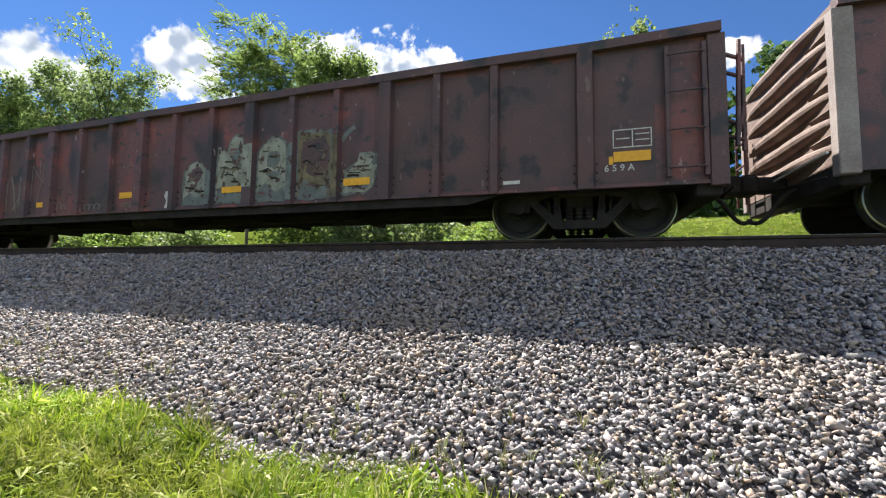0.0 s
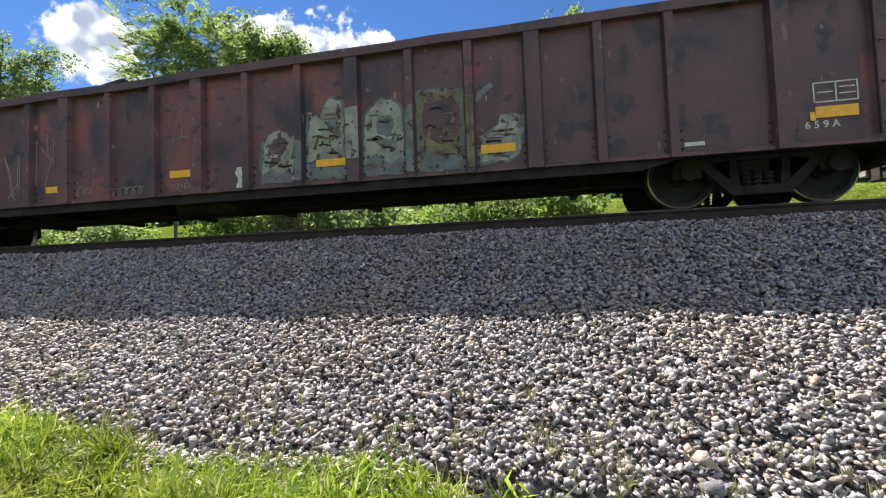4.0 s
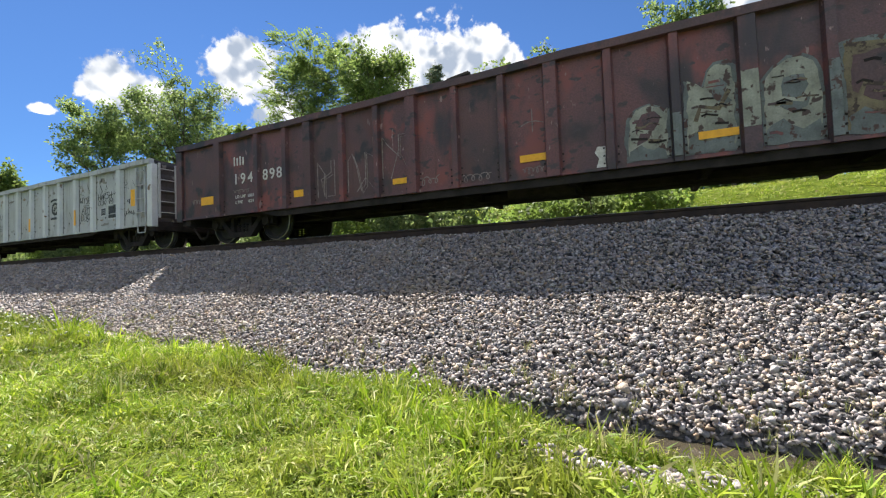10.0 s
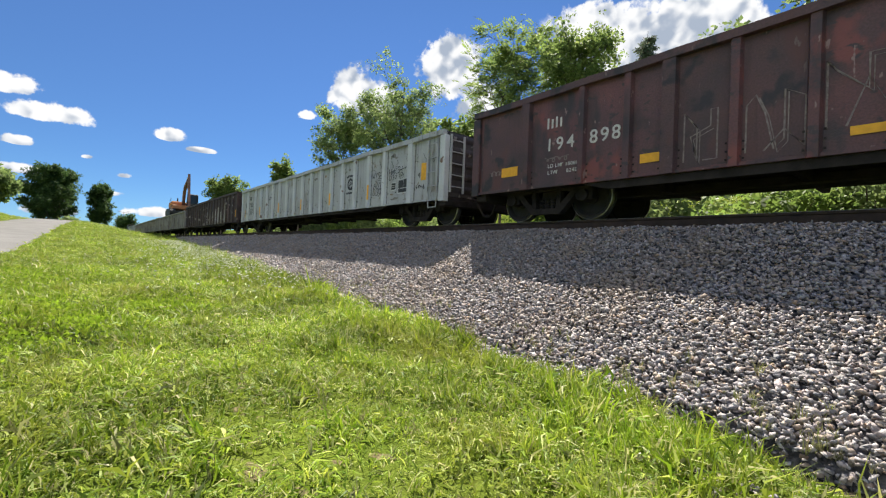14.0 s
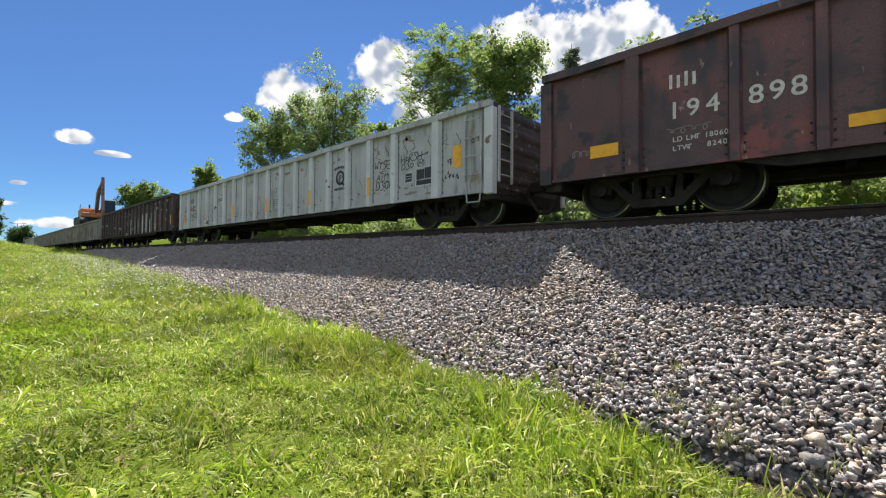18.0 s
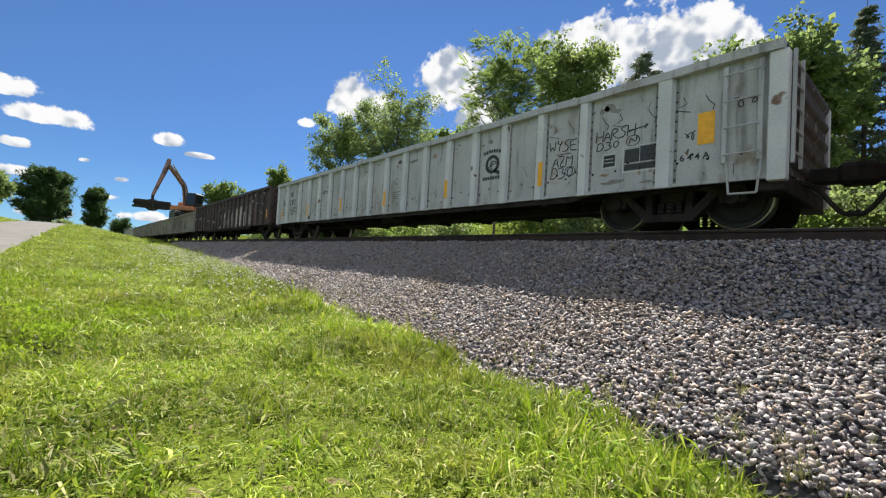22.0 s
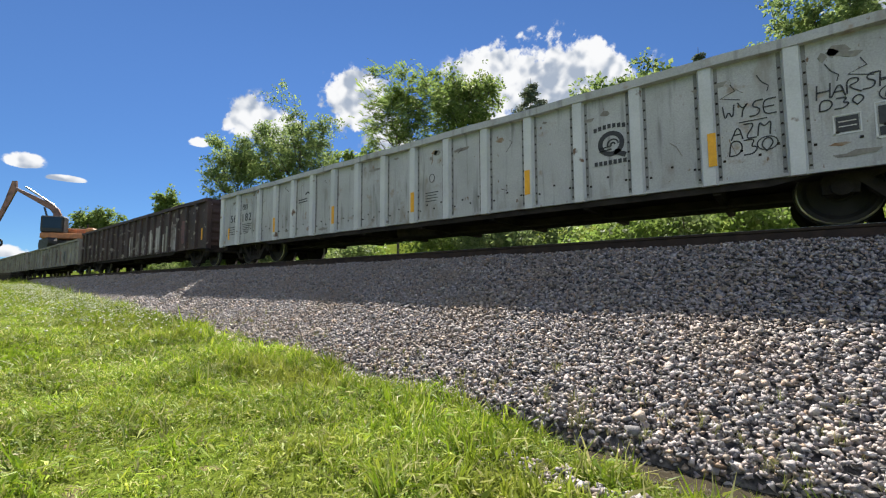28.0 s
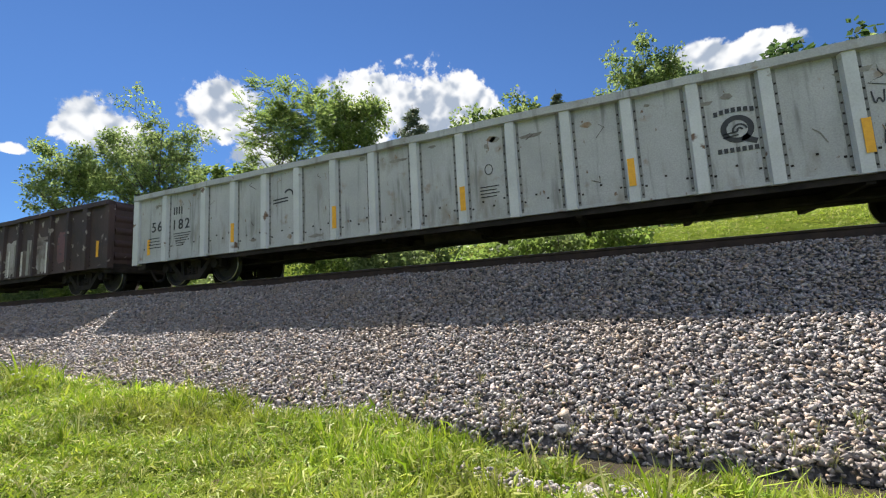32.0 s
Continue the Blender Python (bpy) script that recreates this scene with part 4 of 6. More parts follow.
def ladder(car, x0, x1, z0, z1, y, material, rungs=4):
    bm = bmesh.new()
    for x in (x0, x1):
        box(bm, x - 0.03, x + 0.03, y - 0.035, y + 0.02, z0, z1, 0.008)
    ob = part("ladder", bm, material, car)
    for k in range(rungs):
        z = z0 + 0.12 + (z1 - z0 - 0.25) * k / (rungs - 1)
        part("rung", rodded((x0, y - 0.045, z), (x1, y - 0.045, z), 0.014, n=6), material, ob)
    return ob


def bulge(bm, x, e, z, rib, ends=1.36):
    """A pressed corrugation across an end wall, full in the middle and running out to points."""
    rings = []
    for k in range(15):
        y = ends * (2 * k / 14 - 1)
        s = max(0.04, 1 - abs(y / ends) ** 3)
        rings.append([bm.verts.new((x + e * rib * s * math.cos(q), y, z + 0.02 * abs(y) + 0.105 * (0.35 + 0.65 * s) * math.sin(q))) for q in (-1.57, -1.05, -0.5, 0.0, 0.5, 1.05, 1.57)])
    for a, b in zip(rings, rings[1:]):
        for i in range(6):
            bm.faces.new((a[i], a[i + 1], b[i + 1], b[i]))
    bmesh.ops.recalc_face_normals(bm, faces=bm.faces)


def gondola(label, category, xa, xb, top, sill, belly, posts, wide, paint, end_paint=None, detail=True, end_ribs=5, rib=0.05, axle_in=1.85, slim=0.055, post_paint=None, tilt=0.0, corner_paint=None, chord_paint=None, dark=()):
    """An open gondola from xa to xb along the train. posts: places of the side posts; wide: those of the broad ones."""
    mid, half = (xa + xb) / 2, (xb - xa) / 2
    car = tagged(new("gondola_car"), label, category, group="cars of the train")
    car.location = (mid, 0, 0)
    end_paint = end_paint or paint
    tx = half - axle_in
    outline = [(-half + 0.05, sill), (half - 0.05, sill), (half - 0.05, top + tilt - 0.1), (-half + 0.05, top - tilt - 0.1)]
    sag = [(-tx + 1.0, sill), (-tx + 1.6, belly), (tx - 1.6, belly), (tx - 1.0, sill)]
    for side in (-1, 1):
        if side > 0:
            outline = [(x, max(z, sill + 0.06)) for x, z in outline]
        part("side", slabbed(outline, side * FACE, side * (FACE - 0.03)), paint, car)
        flange = bmesh.new()
        slab(flange, [(-half + 0.05, outline[0][1] - 0.012), (half - 0.05, outline[0][1] - 0.012), (half - 0.05, outline[0][1] + 0.035), (-half + 0.05, outline[0][1] + 0.035)],
             side * (FACE - 0.02), side * (FACE + 0.04))
        part("side_flange", flange, paint, car)
        if side < 0:
            part("side_sill", slabbed(sag, -FACE + 0.02, -FACE + 0.06), UNDER, car, "grimy dark side sill")
        chord = bmesh.new()
        n = 26
        rng = random.Random(int(xa * 7))
        ring_a = None
        for i in range(n + 1):
            x = -half + 2 * half * i / n
            dz = tilt * x / half + rng.uniform(-0.012, 0.012)
            dy = rng.uniform(-0.012, 0.012)
            w0, w1 = side * (FACE - 0.05) + dy, side * (FACE + 0.11) + dy
            ring_b = [chord.verts.new((x, w, top + dz + h)) for w, h in ((w0, -0.13), (w1, -0.13), (w1, -0.004), (w1 - side * 0.01, 0.0), (w0, 0.0))]
            if ring_a:
                for k in range(5):
                    chord.faces.new((ring_a[k], ring_a[(k + 1) % 5], ring_b[(k + 1) % 5], ring_b[k]))
            else:
                chord.faces.new(ring_b)
            ring_a = ring_b
        chord.faces.new(ring_a)
        bmesh.ops.recalc_face_normals(chord, faces=chord.faces)
        part("top_chord", chord, chord_paint or paint, car)
    for px in posts:
        x = px - mid
        w = 0.1 if px in wide else slim
        d = 0.1 if px in wide else 0.085
        z0 = np.interp(abs(x), [0, tx - 2.3, tx - 1.25, half], [sill, sill, sill, sill])
        for side in (-1,):
            bm = bmesh.new()
            ya, yb = side * (FACE - 0.004), side * (FACE + d)
            lo = [(x - w - 0.03, ya), (x + w + 0.03, ya), (x + w, yb), (x - w, yb)]
            v0 = [bm.verts.new((p, q, z0 - 0.02)) for p, q in lo]
            v1 = [bm.verts.new((p, q, top + tilt * x / half - 0.12)) for p, q in lo]
            for k in range(4):
                bm.faces.new((v0[k], v0[(k + 1) % 4], v1[(k + 1) % 4], v1[k]))
            bm.faces.new(v0[::-1])
            bm.faces.new(v1)
            bmesh.ops.recalc_face_normals(bm, faces=bm.faces)
            part("side_post", bm, DARK_PANEL if px in dark else (post_paint or paint), car)
            if post_paint:
                # flange coloured dark to imitate the shadow on both sides of the post
                part("post_flange", boxed(x - w - 0.072, x + w + 0.072, -FACE - 0.006, -FACE + 0.002, z0 + 0.04, top - 0.135), FLANGE_SHADE, car)
            if detail and side < 0:
                rivets = bmesh.new()
                for u in (-1, 1):
                    for z in (np.arange(z0 + 0.08, top - 0.25, 0.15) if post_paint else (z0 + 0.08, z0 + 0.2, z0 + 0.32)):
                        box(rivets, x + u * (w + 0.05) - 0.013, x + u * (w + 0.05) + 0.013, -FACE - 0.014, -FACE + 0.004, z, z + 0.026)
                part("rivets", rivets, UNDER, car)["kind"] = "stuff"
    for e in (-1, 1):
        xe = e * half
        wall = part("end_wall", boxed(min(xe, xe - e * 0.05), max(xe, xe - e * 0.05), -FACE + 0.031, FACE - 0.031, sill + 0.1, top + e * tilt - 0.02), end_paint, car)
        for k in range(end_ribs):
            z = sill + 0.3 + (top - sill - 0.45) * k / max(1, end_ribs - 1)
            ridge = bmesh.new()
            if rib > 0.08:
                bulge(ridge, xe, e, z, rib)
            else:
                slab(ridge, [(xe, z - 0.1), (xe + e * rib * 0.8, z - 0.045), (xe + e * rib, z), (xe + e * rib * 0.8, z + 0.045), (xe, z + 0.1)], -FACE + 0.12, FACE - 0.12)
            part("end_rib", ridge, end_paint, wall)
        for side in (-1, 1):
            part("corner_post", boxed(min(xe - e * 0.16, xe + e * 0.05), max(xe - e * 0.16, xe + e * 0.05), min(side * (FACE - 0.1), side * (FACE + 0.07)),
                                      max(side * (FACE - 0.1), side * (FACE + 0.07)), sill - 0.05, top + e * tilt - 0.131, 0.012), corner_paint or end_paint, car)
        part("end_sill", boxed(min(xe, xe - e * 0.3), max(xe, xe - e * 0.3), -1.42, 1.42, sill - 0.16, sill + 0.098, 0.02), UNDER, car)
        cp = part("coupler", boxed(min(xe, xe + e * 0.4), max(xe, xe + e * 0.4), -0.12, 0.12, 0.72, 0.95, 0.03), UNDER, car)
        part("knuckle", boxed(min(xe + e * 0.36, xe + e * 0.62), max(xe + e * 0.36, xe + e * 0.62), -0.17, 0.17, 0.68, 0.99, 0.05), UNDER, cp)
        if detail:
            hose = bmesh.new()
            pts = [(xe + e * (0.05 + 0.58 * u), -0.5 + 0.1 * u, 0.66 - 0.4 * math.sin(0.5 * math.pi * u) + 0.07 * math.sin(2 * math.pi * u)) for u in np.linspace(0, 1, 12)]
            tube(hose, pts, 0.032, 7)
            part("brake_hose", hose, UNDER, car)
            bar = rodded((xe + e * 0.12, -1.4, sill - 0.05), (xe + e * 0.3, -0.2, sill - 0.0), 0.014, n=6)
            part("uncoupling_lever", bar, UNDER, car)
        truck(car, e * tx)
    part("floor", boxed(-half + 0.06, half - 0.06, -FACE + 0.04, FACE - 0.04, sill + 0.02, sill + 0.1), UNDER, car)
    part("centre_sill", boxed(-half + 0.2, half - 0.2, -0.22, 0.22, sill - 0.17, sill + 0.01, 0.02), UNDER, car)
    for k in range(7):
        x = -tx + 2.2 + (2 * tx - 4.4) * k / 6
        part("crossbearer", slabbed([(x - 0.06, sill), (x + 0.06, sill), (x + 0.05, sill - 0.14), (x - 0.05, sill - 0.14)], -1.4, 1.0), UNDER, car)
    if detail:
        part("air_tank", rodded((-1.2, -0.75, sill - 0.08), (0.0, -0.75, sill - 0.08), 0.17, n=14), UNDER, car)
        part("brake_pipe", rodded((-tx + 1.3, -0.62, sill - 0.2), (tx - 1.3, -0.62, sill - 0.2), 0.022, n=6), UNDER, car)
    CARS.append((car, mid))
    return car, mid, half


def stripe(car, mid, x0, x1, z0, z1, material=YELLOW, name="reflector", label="", proud=0.0):
    y = -FACE - 0.006 - proud
    return part(name, boxed(x0 - mid, x1 - mid, y - 0.003, y + 0.004, z0, z1), material, car, label)


def patch(car, mid, name, outline, material, label="", y=-FACE - 0.005):
    return part(name, slabbed([(x - mid, z) for x, z in outline], y - 0.001, y + 0.003), material, car, label)


def blob(x0, x1, z0, z1, seed, n=18, rough=0.14):
    rng = random.Random(seed)
    cx, cz = (x0 + x1) / 2, (z0 + z1) / 2
    out = []
    for i in range(n):
        a = 2 * math.pi * i / n
        c, s = math.cos(a), math.sin(a)
        k = 1 / max(abs(c), abs(s)) * 0.86 + 0.14
        r = k * (1 - rng.uniform(0, rough))
        out.append((cx + (x1 - x0) / 2 * r * c, cz + (z1 - z0) / 2 * r * s))
    return out


def ragged(outline, seed, rough):
    """The outline with extra points between its corners, each shifted a little."""
    rng = random.Random(seed)
    out = []
    for (xa, za), (xb, zb) in zip(outline, outline[1:] + outline[:1]):
        n = max(1, int(math.hypot(xb - xa, zb - za) / 0.09))
        for k in range(n):
            u = k / n
            out.append((xa + (xb - xa) * u + rng.uniform(-rough, rough), za + (zb - za) * u + rng.uniform(-rough, rough)))
    return out


def scrawl(x0, x1, z0, z1, seed, loops=5):
    """A looping hand-painted line."""
    rng = random.Random(seed)
    pts, n = [], loops * 12
    p1, p2, k = rng.uniform(0, 6), rng.uniform(0, 6), rng.uniform(0.8, 1.4)
    for i in range(n):
        u = i / (n - 1)
        a = 2 * math.pi * loops * u
        x = x0 + (x1 - x0) * (u + 0.42 / loops * math.sin(a))
        z = (z0 + z1) / 2 + (z1 - z0) / 2 * (0.9 * math.cos(a) * (0.75 + 0.25 * math.sin(0.37 * k * a + p2)) + 0.12 * math.sin(1.5 * a + p1))
        pts.append((x, z))
    return pts


STROKES = {"W": "06 10 34 50 66", "Y": "06 33 66 33 30", "S": "66 26 14 43 52 40 00", "E": "66 06 00 60|03 53", "A": "00 36 60|12 52", "Z": "06 66 00 60", "M": "00 06 33 66 60",
           "D": "00 06 46 63 40 00", "3": "06 56 33 53 62 40 00", "0": "30 03 36 63 30", "H": "06 00|66 60|03 63", "R": "00 06 56 54 03 60", "N": "00 06 60 66"}


def tag(car, mid, word, x0, x1, z0, z1):
    """A hand-sprayed word: each letter in strokes on a grid six by six."""
    rng = random.Random(len(word) * 31 + int(x0 * 10))
    w, h = (x1 - x0) / len(word), z1 - z0
    for i, letter in enumerate(word):
        lift, lean = rng.uniform(-0.1, 0.1) * h, rng.uniform(-0.05, 0.2)
        bm = bmesh.new()
        for run in STROKES[letter].split("|"):
            pts = [(x0 + w * i + w * 0.88 * (int(p[0]) / 6 + lean * int(p[1]) / 6), z0 + lift + h * int(p[1]) / 6) for p in run.split()]
            for _ in range(2):       # round the corners off
                pts = pts[:1] + [((1 - w) * a[0] + w * b[0], (1 - w) * a[1] + w * b[1]) for a, b in zip(pts, pts[1:]) for w in (0.25, 0.75)] + pts[-1:]
            stroke(bm, [(x - mid, z) for x, z in pts], 0.016, -FACE - 0.008, 0.002)
        part("tag_letter", bm, BLACK, car, "black sprayed tag letter")


def painted(car, mid, name, points, width, material, y=-FACE - 0.006, label=""):
    return part(name, stroke(bmesh.new(), [(x - mid, z) for x, z in points], width, y, 0.002), material, car, label)


def red_car():
    posts = [-16.22, -14.92, -14.05, -13.38, -12.49, -11.63, -10.84, -9.95, -9.07, -8.23, -7.36, -6.46, -5.58, -4.7, -3.82, -2.93, -2.06, -1.17, 0.1]
    wide = {-16.22, -13.38, -10.84, -8.23, -5.58, -2.93, 0.1}
    car, mid, half = gondola("maroon steel gondola car with faded graffiti and yellow reflectors", "rail car", -17.74, 1.75, 2.59, 0.62, 0.47, posts, wide,
                             MAROON, axle_in=1.74, tilt=0.09, corner_paint=DARK_PANEL, chord_paint=DARK_PANEL, dark={-16.22, -13.38, -2.93, -2.06, -1.17, 0.1})
    for x0, x1, z0, z1 in ((-16.9, -16.45, 0.93, 1.13), (-13.83, -13.43, 0.83, 0.98), (-11.3, -10.93, 0.82, 0.93), (-8.79, -8.34, 0.9, 1.02),
                           (-6.2, -5.72, 0.88, 0.99), (-3.68, -3.2, 0.87, 0.99), (0.46, 0.92, 0.96, 1.1)):
        stripe(car, mid, x0, x1, z0, z1, proud=0.008)
    stripe(car, mid, 0.4, 0.455, 0.93, 1.04, proud=0.008)
    stripe(car, mid, -1.04, -0.8, 0.74, 0.79, WHITE, "maker_plate", "small pale metal plate")
    # panels stained dark between the posts
    for x0, x1 in ((-17.5, -16.4), (-13.26, -12.57), (-12.41, -11.71), (-9.87, -9.15), (-2.8, -2.13), (-1.98, -1.24), (-1.09, -0.03), (0.22, 0.98)):
        z1 = 2.4 + 0.09 * (x0 - mid) / half
        stripe(car, mid, x0, x1, 0.67, z1, DARK_PANEL, "side_panel", "panel stained dark with soot and rust", proud=-0.005)
    # stencilled marks: the owner's mark as bars, then the readable numbers
    for k in range(4):
        stripe(car, mid, -15.72 + 0.1 * k, -15.68 + 0.1 * k, 1.77, 1.98 - 0.03 * (k % 2), WHITE, "owner_mark", "worn white owner's mark")
    lettering("digit", "194", 0.25, WHITE, car, -15.74 - mid, -FACE - 0.006, 1.33, 0.96)
    lettering("digit", "898", 0.25, WHITE, car, -14.78 - mid, -FACE - 0.006, 1.33, 0.86)
    lettering("stencil_letter", "LD LMT 180600", 0.072, WHITE, car, -15.68 - mid, -FACE - 0.006, 0.99, 0.8)
    lettering("stencil_letter", "LTWT   82400", 0.072, WHITE, car, -15.68 - mid, -FACE - 0.006, 0.86, 0.86)
    lettering("stencil_letter", "659A", 0.09, WHITE, car, 0.34 - mid, -FACE - 0.006, 0.84, 1.1)
    # framed data panel
    frame_bm = bmesh.new()
    for a, b in ((((0.46, 1.16), (0.46, 1.4))), ((0.46, 1.4), (0.93, 1.4)), ((0.93, 1.4), (0.93, 1.16)), ((0.93, 1.16), (0.46, 1.16)), ((0.7, 1.16), (0.7, 1.4)),
                 ((0.74, 1.33), (0.9, 1.33)), ((0.74, 1.25), (0.9, 1.25)), ((0.5, 1.28), (0.66, 1.28))):
        stroke(frame_bm, [(p - mid, q) for p, q in (a, b)], 0.014, -FACE - 0.006, 0.002)
    part("data_panel", frame_bm, WHITE, car, "worn white data panel outline")
    # large pale graffiti letters across five panels: blue-grey rim, pale fill, worn dark hollows, flaked cracks
    letters = (([(-7.15, 0.68), (-7.16, 1.06), (-7.12, 1.32), (-7.01, 1.48), (-6.81, 1.52), (-6.65, 1.47), (-6.58, 1.40), (-6.54, 1.42), (-6.54, 0.68)], SILVER, [(-7.01, 0.93), (-7.01, 1.22), (-6.92, 1.38), (-6.76, 1.40), (-6.67, 1.32), (-6.72, 1.15), (-6.85, 0.99)]),
               ([(-6.38, 0.68), (-6.37, 1.31), (-6.34, 1.76), (-6.22, 1.69), (-6.13, 1.63), (-6.07, 1.86), (-5.96, 1.95), (-5.81, 1.95), (-5.72, 1.86), (-5.70, 1.68), (-5.70, 0.68)], SILVER, [(-6.02, 1.45), (-5.98, 1.63), (-5.90, 1.70), (-5.81, 1.62), (-5.86, 1.48), (-5.76, 1.35), (-5.87, 1.31)]),
               ([(-5.46, 0.68), (-5.46, 1.58), (-5.31, 1.73), (-5.16, 1.84), (-4.97, 1.85), (-4.83, 1.73), (-4.78, 1.36), (-4.78, 0.68)], SILVER, [(-5.26, 1.19), (-5.19, 1.55), (-5.00, 1.57), (-4.91, 1.38), (-4.95, 1.15), (-5.12, 1.08)]),
               ([(-4.62, 0.69), (-4.62, 1.12), (-4.61, 1.89), (-4.30, 1.89), (-3.90, 1.85), (-3.90, 0.68)], OLIVE, [(-4.53, 1.23), (-4.48, 1.68), (-4.08, 1.76), (-3.95, 1.54), (-3.99, 1.19), (-4.25, 1.07)]),
               ([(-3.74, 0.72), (-3.74, 1.14), (-3.64, 1.14), (-3.44, 1.29), (-3.39, 1.42), (-3.19, 1.42), (-3.11, 1.37), (-3.06, 1.27), (-3.05, 1.17), (-3.07, 1.02), (-3.15, 0.80), (-3.34, 0.72)], SILVER, [(-3.51, 0.82), (-3.41, 0.95), (-3.22, 0.95), (-3.25, 0.82)]))
    for k, (shape, fill, hollow) in enumerate(letters):
        cx, cz = (sum(p[c] for p in shape) / len(shape) for c in (0, 1))
        rim = ragged(shape, 200 + k, 0.016)
        patch(car, mid, "graffiti_rim", rim, GREY_BLUE, "blue-grey rim of the sprayed letter", y=-FACE - 0.004)
        inner = ragged([(cx + (x - cx) * 0.86, max(0.67, cz + (z - cz) * 0.91)) for x, z in shape], 220 + k, 0.02)
        patch(car, mid, "graffiti", inner, fill, "faded pale grey-green sprayed letter", y=-FACE - 0.0065)
        patch(car, mid, "graffiti_hollow", ragged(hollow, 240 + k, 0.02), (MAROON, GREY_BLUE, GREY_BLUE, DARK_PANEL, GREY_BLUE)[k], y=-FACE - 0.009)
        rr = random.Random(70 + 5 * k)
        xs, zs = [p[0] for p in inner], [p[1] for p in inner]
        w, h = max(xs) - min(xs), max(zs) - min(zs)
        # grey shading along the foot, a light sweep, then flakes
        low = [(min(xs) + 0.02, 0.68), (min(xs) + 0.02, 0.68 + 0.2 * h), (min(xs) + 0.3 * w, 0.68 + 0.3 * h), (min(xs) + 0.65 * w, 0.68 + 0.16 * h), (max(xs) - 0.04, 0.68 + 0.24 * h), (max(xs) - 0.04, 0.68)]
        if k != 4:
            patch(car, mid, "graffiti_shade", ragged(low, 260 + k, 0.02), GREY_BLUE, y=-FACE - 0.0085)
        painted(car, mid, "graffiti_line", [(min(xs) + 0.2 * w, min(zs) + 0.36 * h), (min(xs) + 0.3 * w, min(zs) + 0.52 * h), (min(xs) + 0.66 * w, min(zs) + 0.46 * h), (min(xs) + 0.86 * w, min(zs) + 0.66 * h)],
                0.06, OLIVE if k % 2 else SILVER, -FACE - 0.0105)
        for q in range(10):
            xm, zm = rr.uniform(min(xs) + 0.05, max(xs) - 0.24), rr.uniform(min(zs) + 0.08, max(zs) - 0.2)
            painted(car, mid, "paint_crack", [(xm, zm), (xm + rr.uniform(0.05, 0.1), zm + rr.uniform(-0.02, 0.03)), (xm + rr.uniform(0.12, 0.22), zm - rr.uniform(0, 0.03))],
                    rr.uniform(0.012, 0.04), (UNDER, MAROON, OLIVE)[q % 3], -FACE - 0.012)
    for k, (px, z0, z1) in enumerate(((-6.46, 0.68, 1.3), (-5.58, 0.95, 1.72), (-4.7, 0.68, 1.66), (-3.82, 0.68, 1.72))):
        w = 0.1 if px in wide else 0.055
        part("graffiti", boxed(px - w - mid, px + w - mid, -FACE - 0.105, -FACE - (0.1 if px in wide else 0.085), z0, z1), (GREY_BLUE, SILVER, GREY_BLUE, OLIVE)[k], car)
    painted(car, mid, "graffiti_line", [(-3.74, 1.62), (-3.66, 1.74), (-3.52, 1.84)], 0.08, GREY_BLUE)
    painted(car, mid, "graffiti_line", [(-3.16, 1.2), (-3.08, 1.34), (-3.04, 1.36)], 0.08, GREY_BLUE)
    # thin chalky outlined letters on the older half
    for x0, x1, z0, z1, form in ((-13.16, -12.62, 0.76, 1.5, "00 06 15 24 20 13 44 46 56 50 30"), (-12.36, -11.72, 0.78, 1.56, "00 05 16 24 30 41 46 65 60 42 20"), (-11.52, -10.96, 0.95, 1.78, "00 06 15 43 46 66 61 44 20")):
        pts = [(x0 + (x1 - x0) * int(p[0]) / 6, z0 + (z1 - z0) * int(p[1]) / 6) for p in form.split()]
        painted(car, mid, "chalk_letter", pts, 0.022, SCRAWL, label="thin chalky outlined letter")
        painted(car, mid, "chalk_letter", [(x + 0.04, z - 0.05) for x, z in pts[2:7]], 0.014, SCRAWL)
    for k, (x0, x1, z0, z1) in enumerate(((-10.7, -10.3, 0.72, 0.9), (-9.85, -9.3, 0.67, 0.85), (-8.75, -8.4, 0.7, 0.82), (-17.25, -16.9, 0.98, 1.1), (-15.75, -15.2, 1.1, 1.2))):
        painted(car, mid, "scrawl", scrawl(x0, x1, z0, z1, 140 + k, 3 + k % 3), 0.016, SCRAWL)
    painted(car, mid, "chalk_cross", [(-8.56, 1.4), (-8.56, 1.78)], 0.016, SCRAWL)
    painted(car, mid, "chalk_cross", [(-8.75, 1.52), (-8.62, 1.57), (-8.5, 1.57), (-8.38, 1.53)], 0.016, SCRAWL)
    patch(car, mid, "paint_patch", [(-7.6, 0.62), (-7.44, 0.63), (-7.45, 0.78), (-7.43, 0.98), (-7.56, 0.99), (-7.6, 0.9), (-7.54, 0.8)], WHITE, "bare pale paint patch")
    ladder(car, 1.12 - mid, 1.55 - mid, 0.7, 2.45, -FACE - 0.06, DARK_PANEL)
    # grab irons on the end that faces the pale car
    for k in range(5):
        part("grab_iron", rodded((-half - 0.09, -1.42, 0.86 + 0.27 * k), (-half - 0.09, -0.85, 0.86 + 0.27 * k), 0.015, n=6), PALE_POST, car, "pale worn grab iron")
    for yy in (-1.4, -0.87):
        part("ladder_rail", boxed(-half - 0.1, -half - 0.05, yy - 0.02, yy + 0.02, 0.78, 2.3), BROWN, car)
    # a grab-iron frame standing off the end
    gate = bmesh.new()
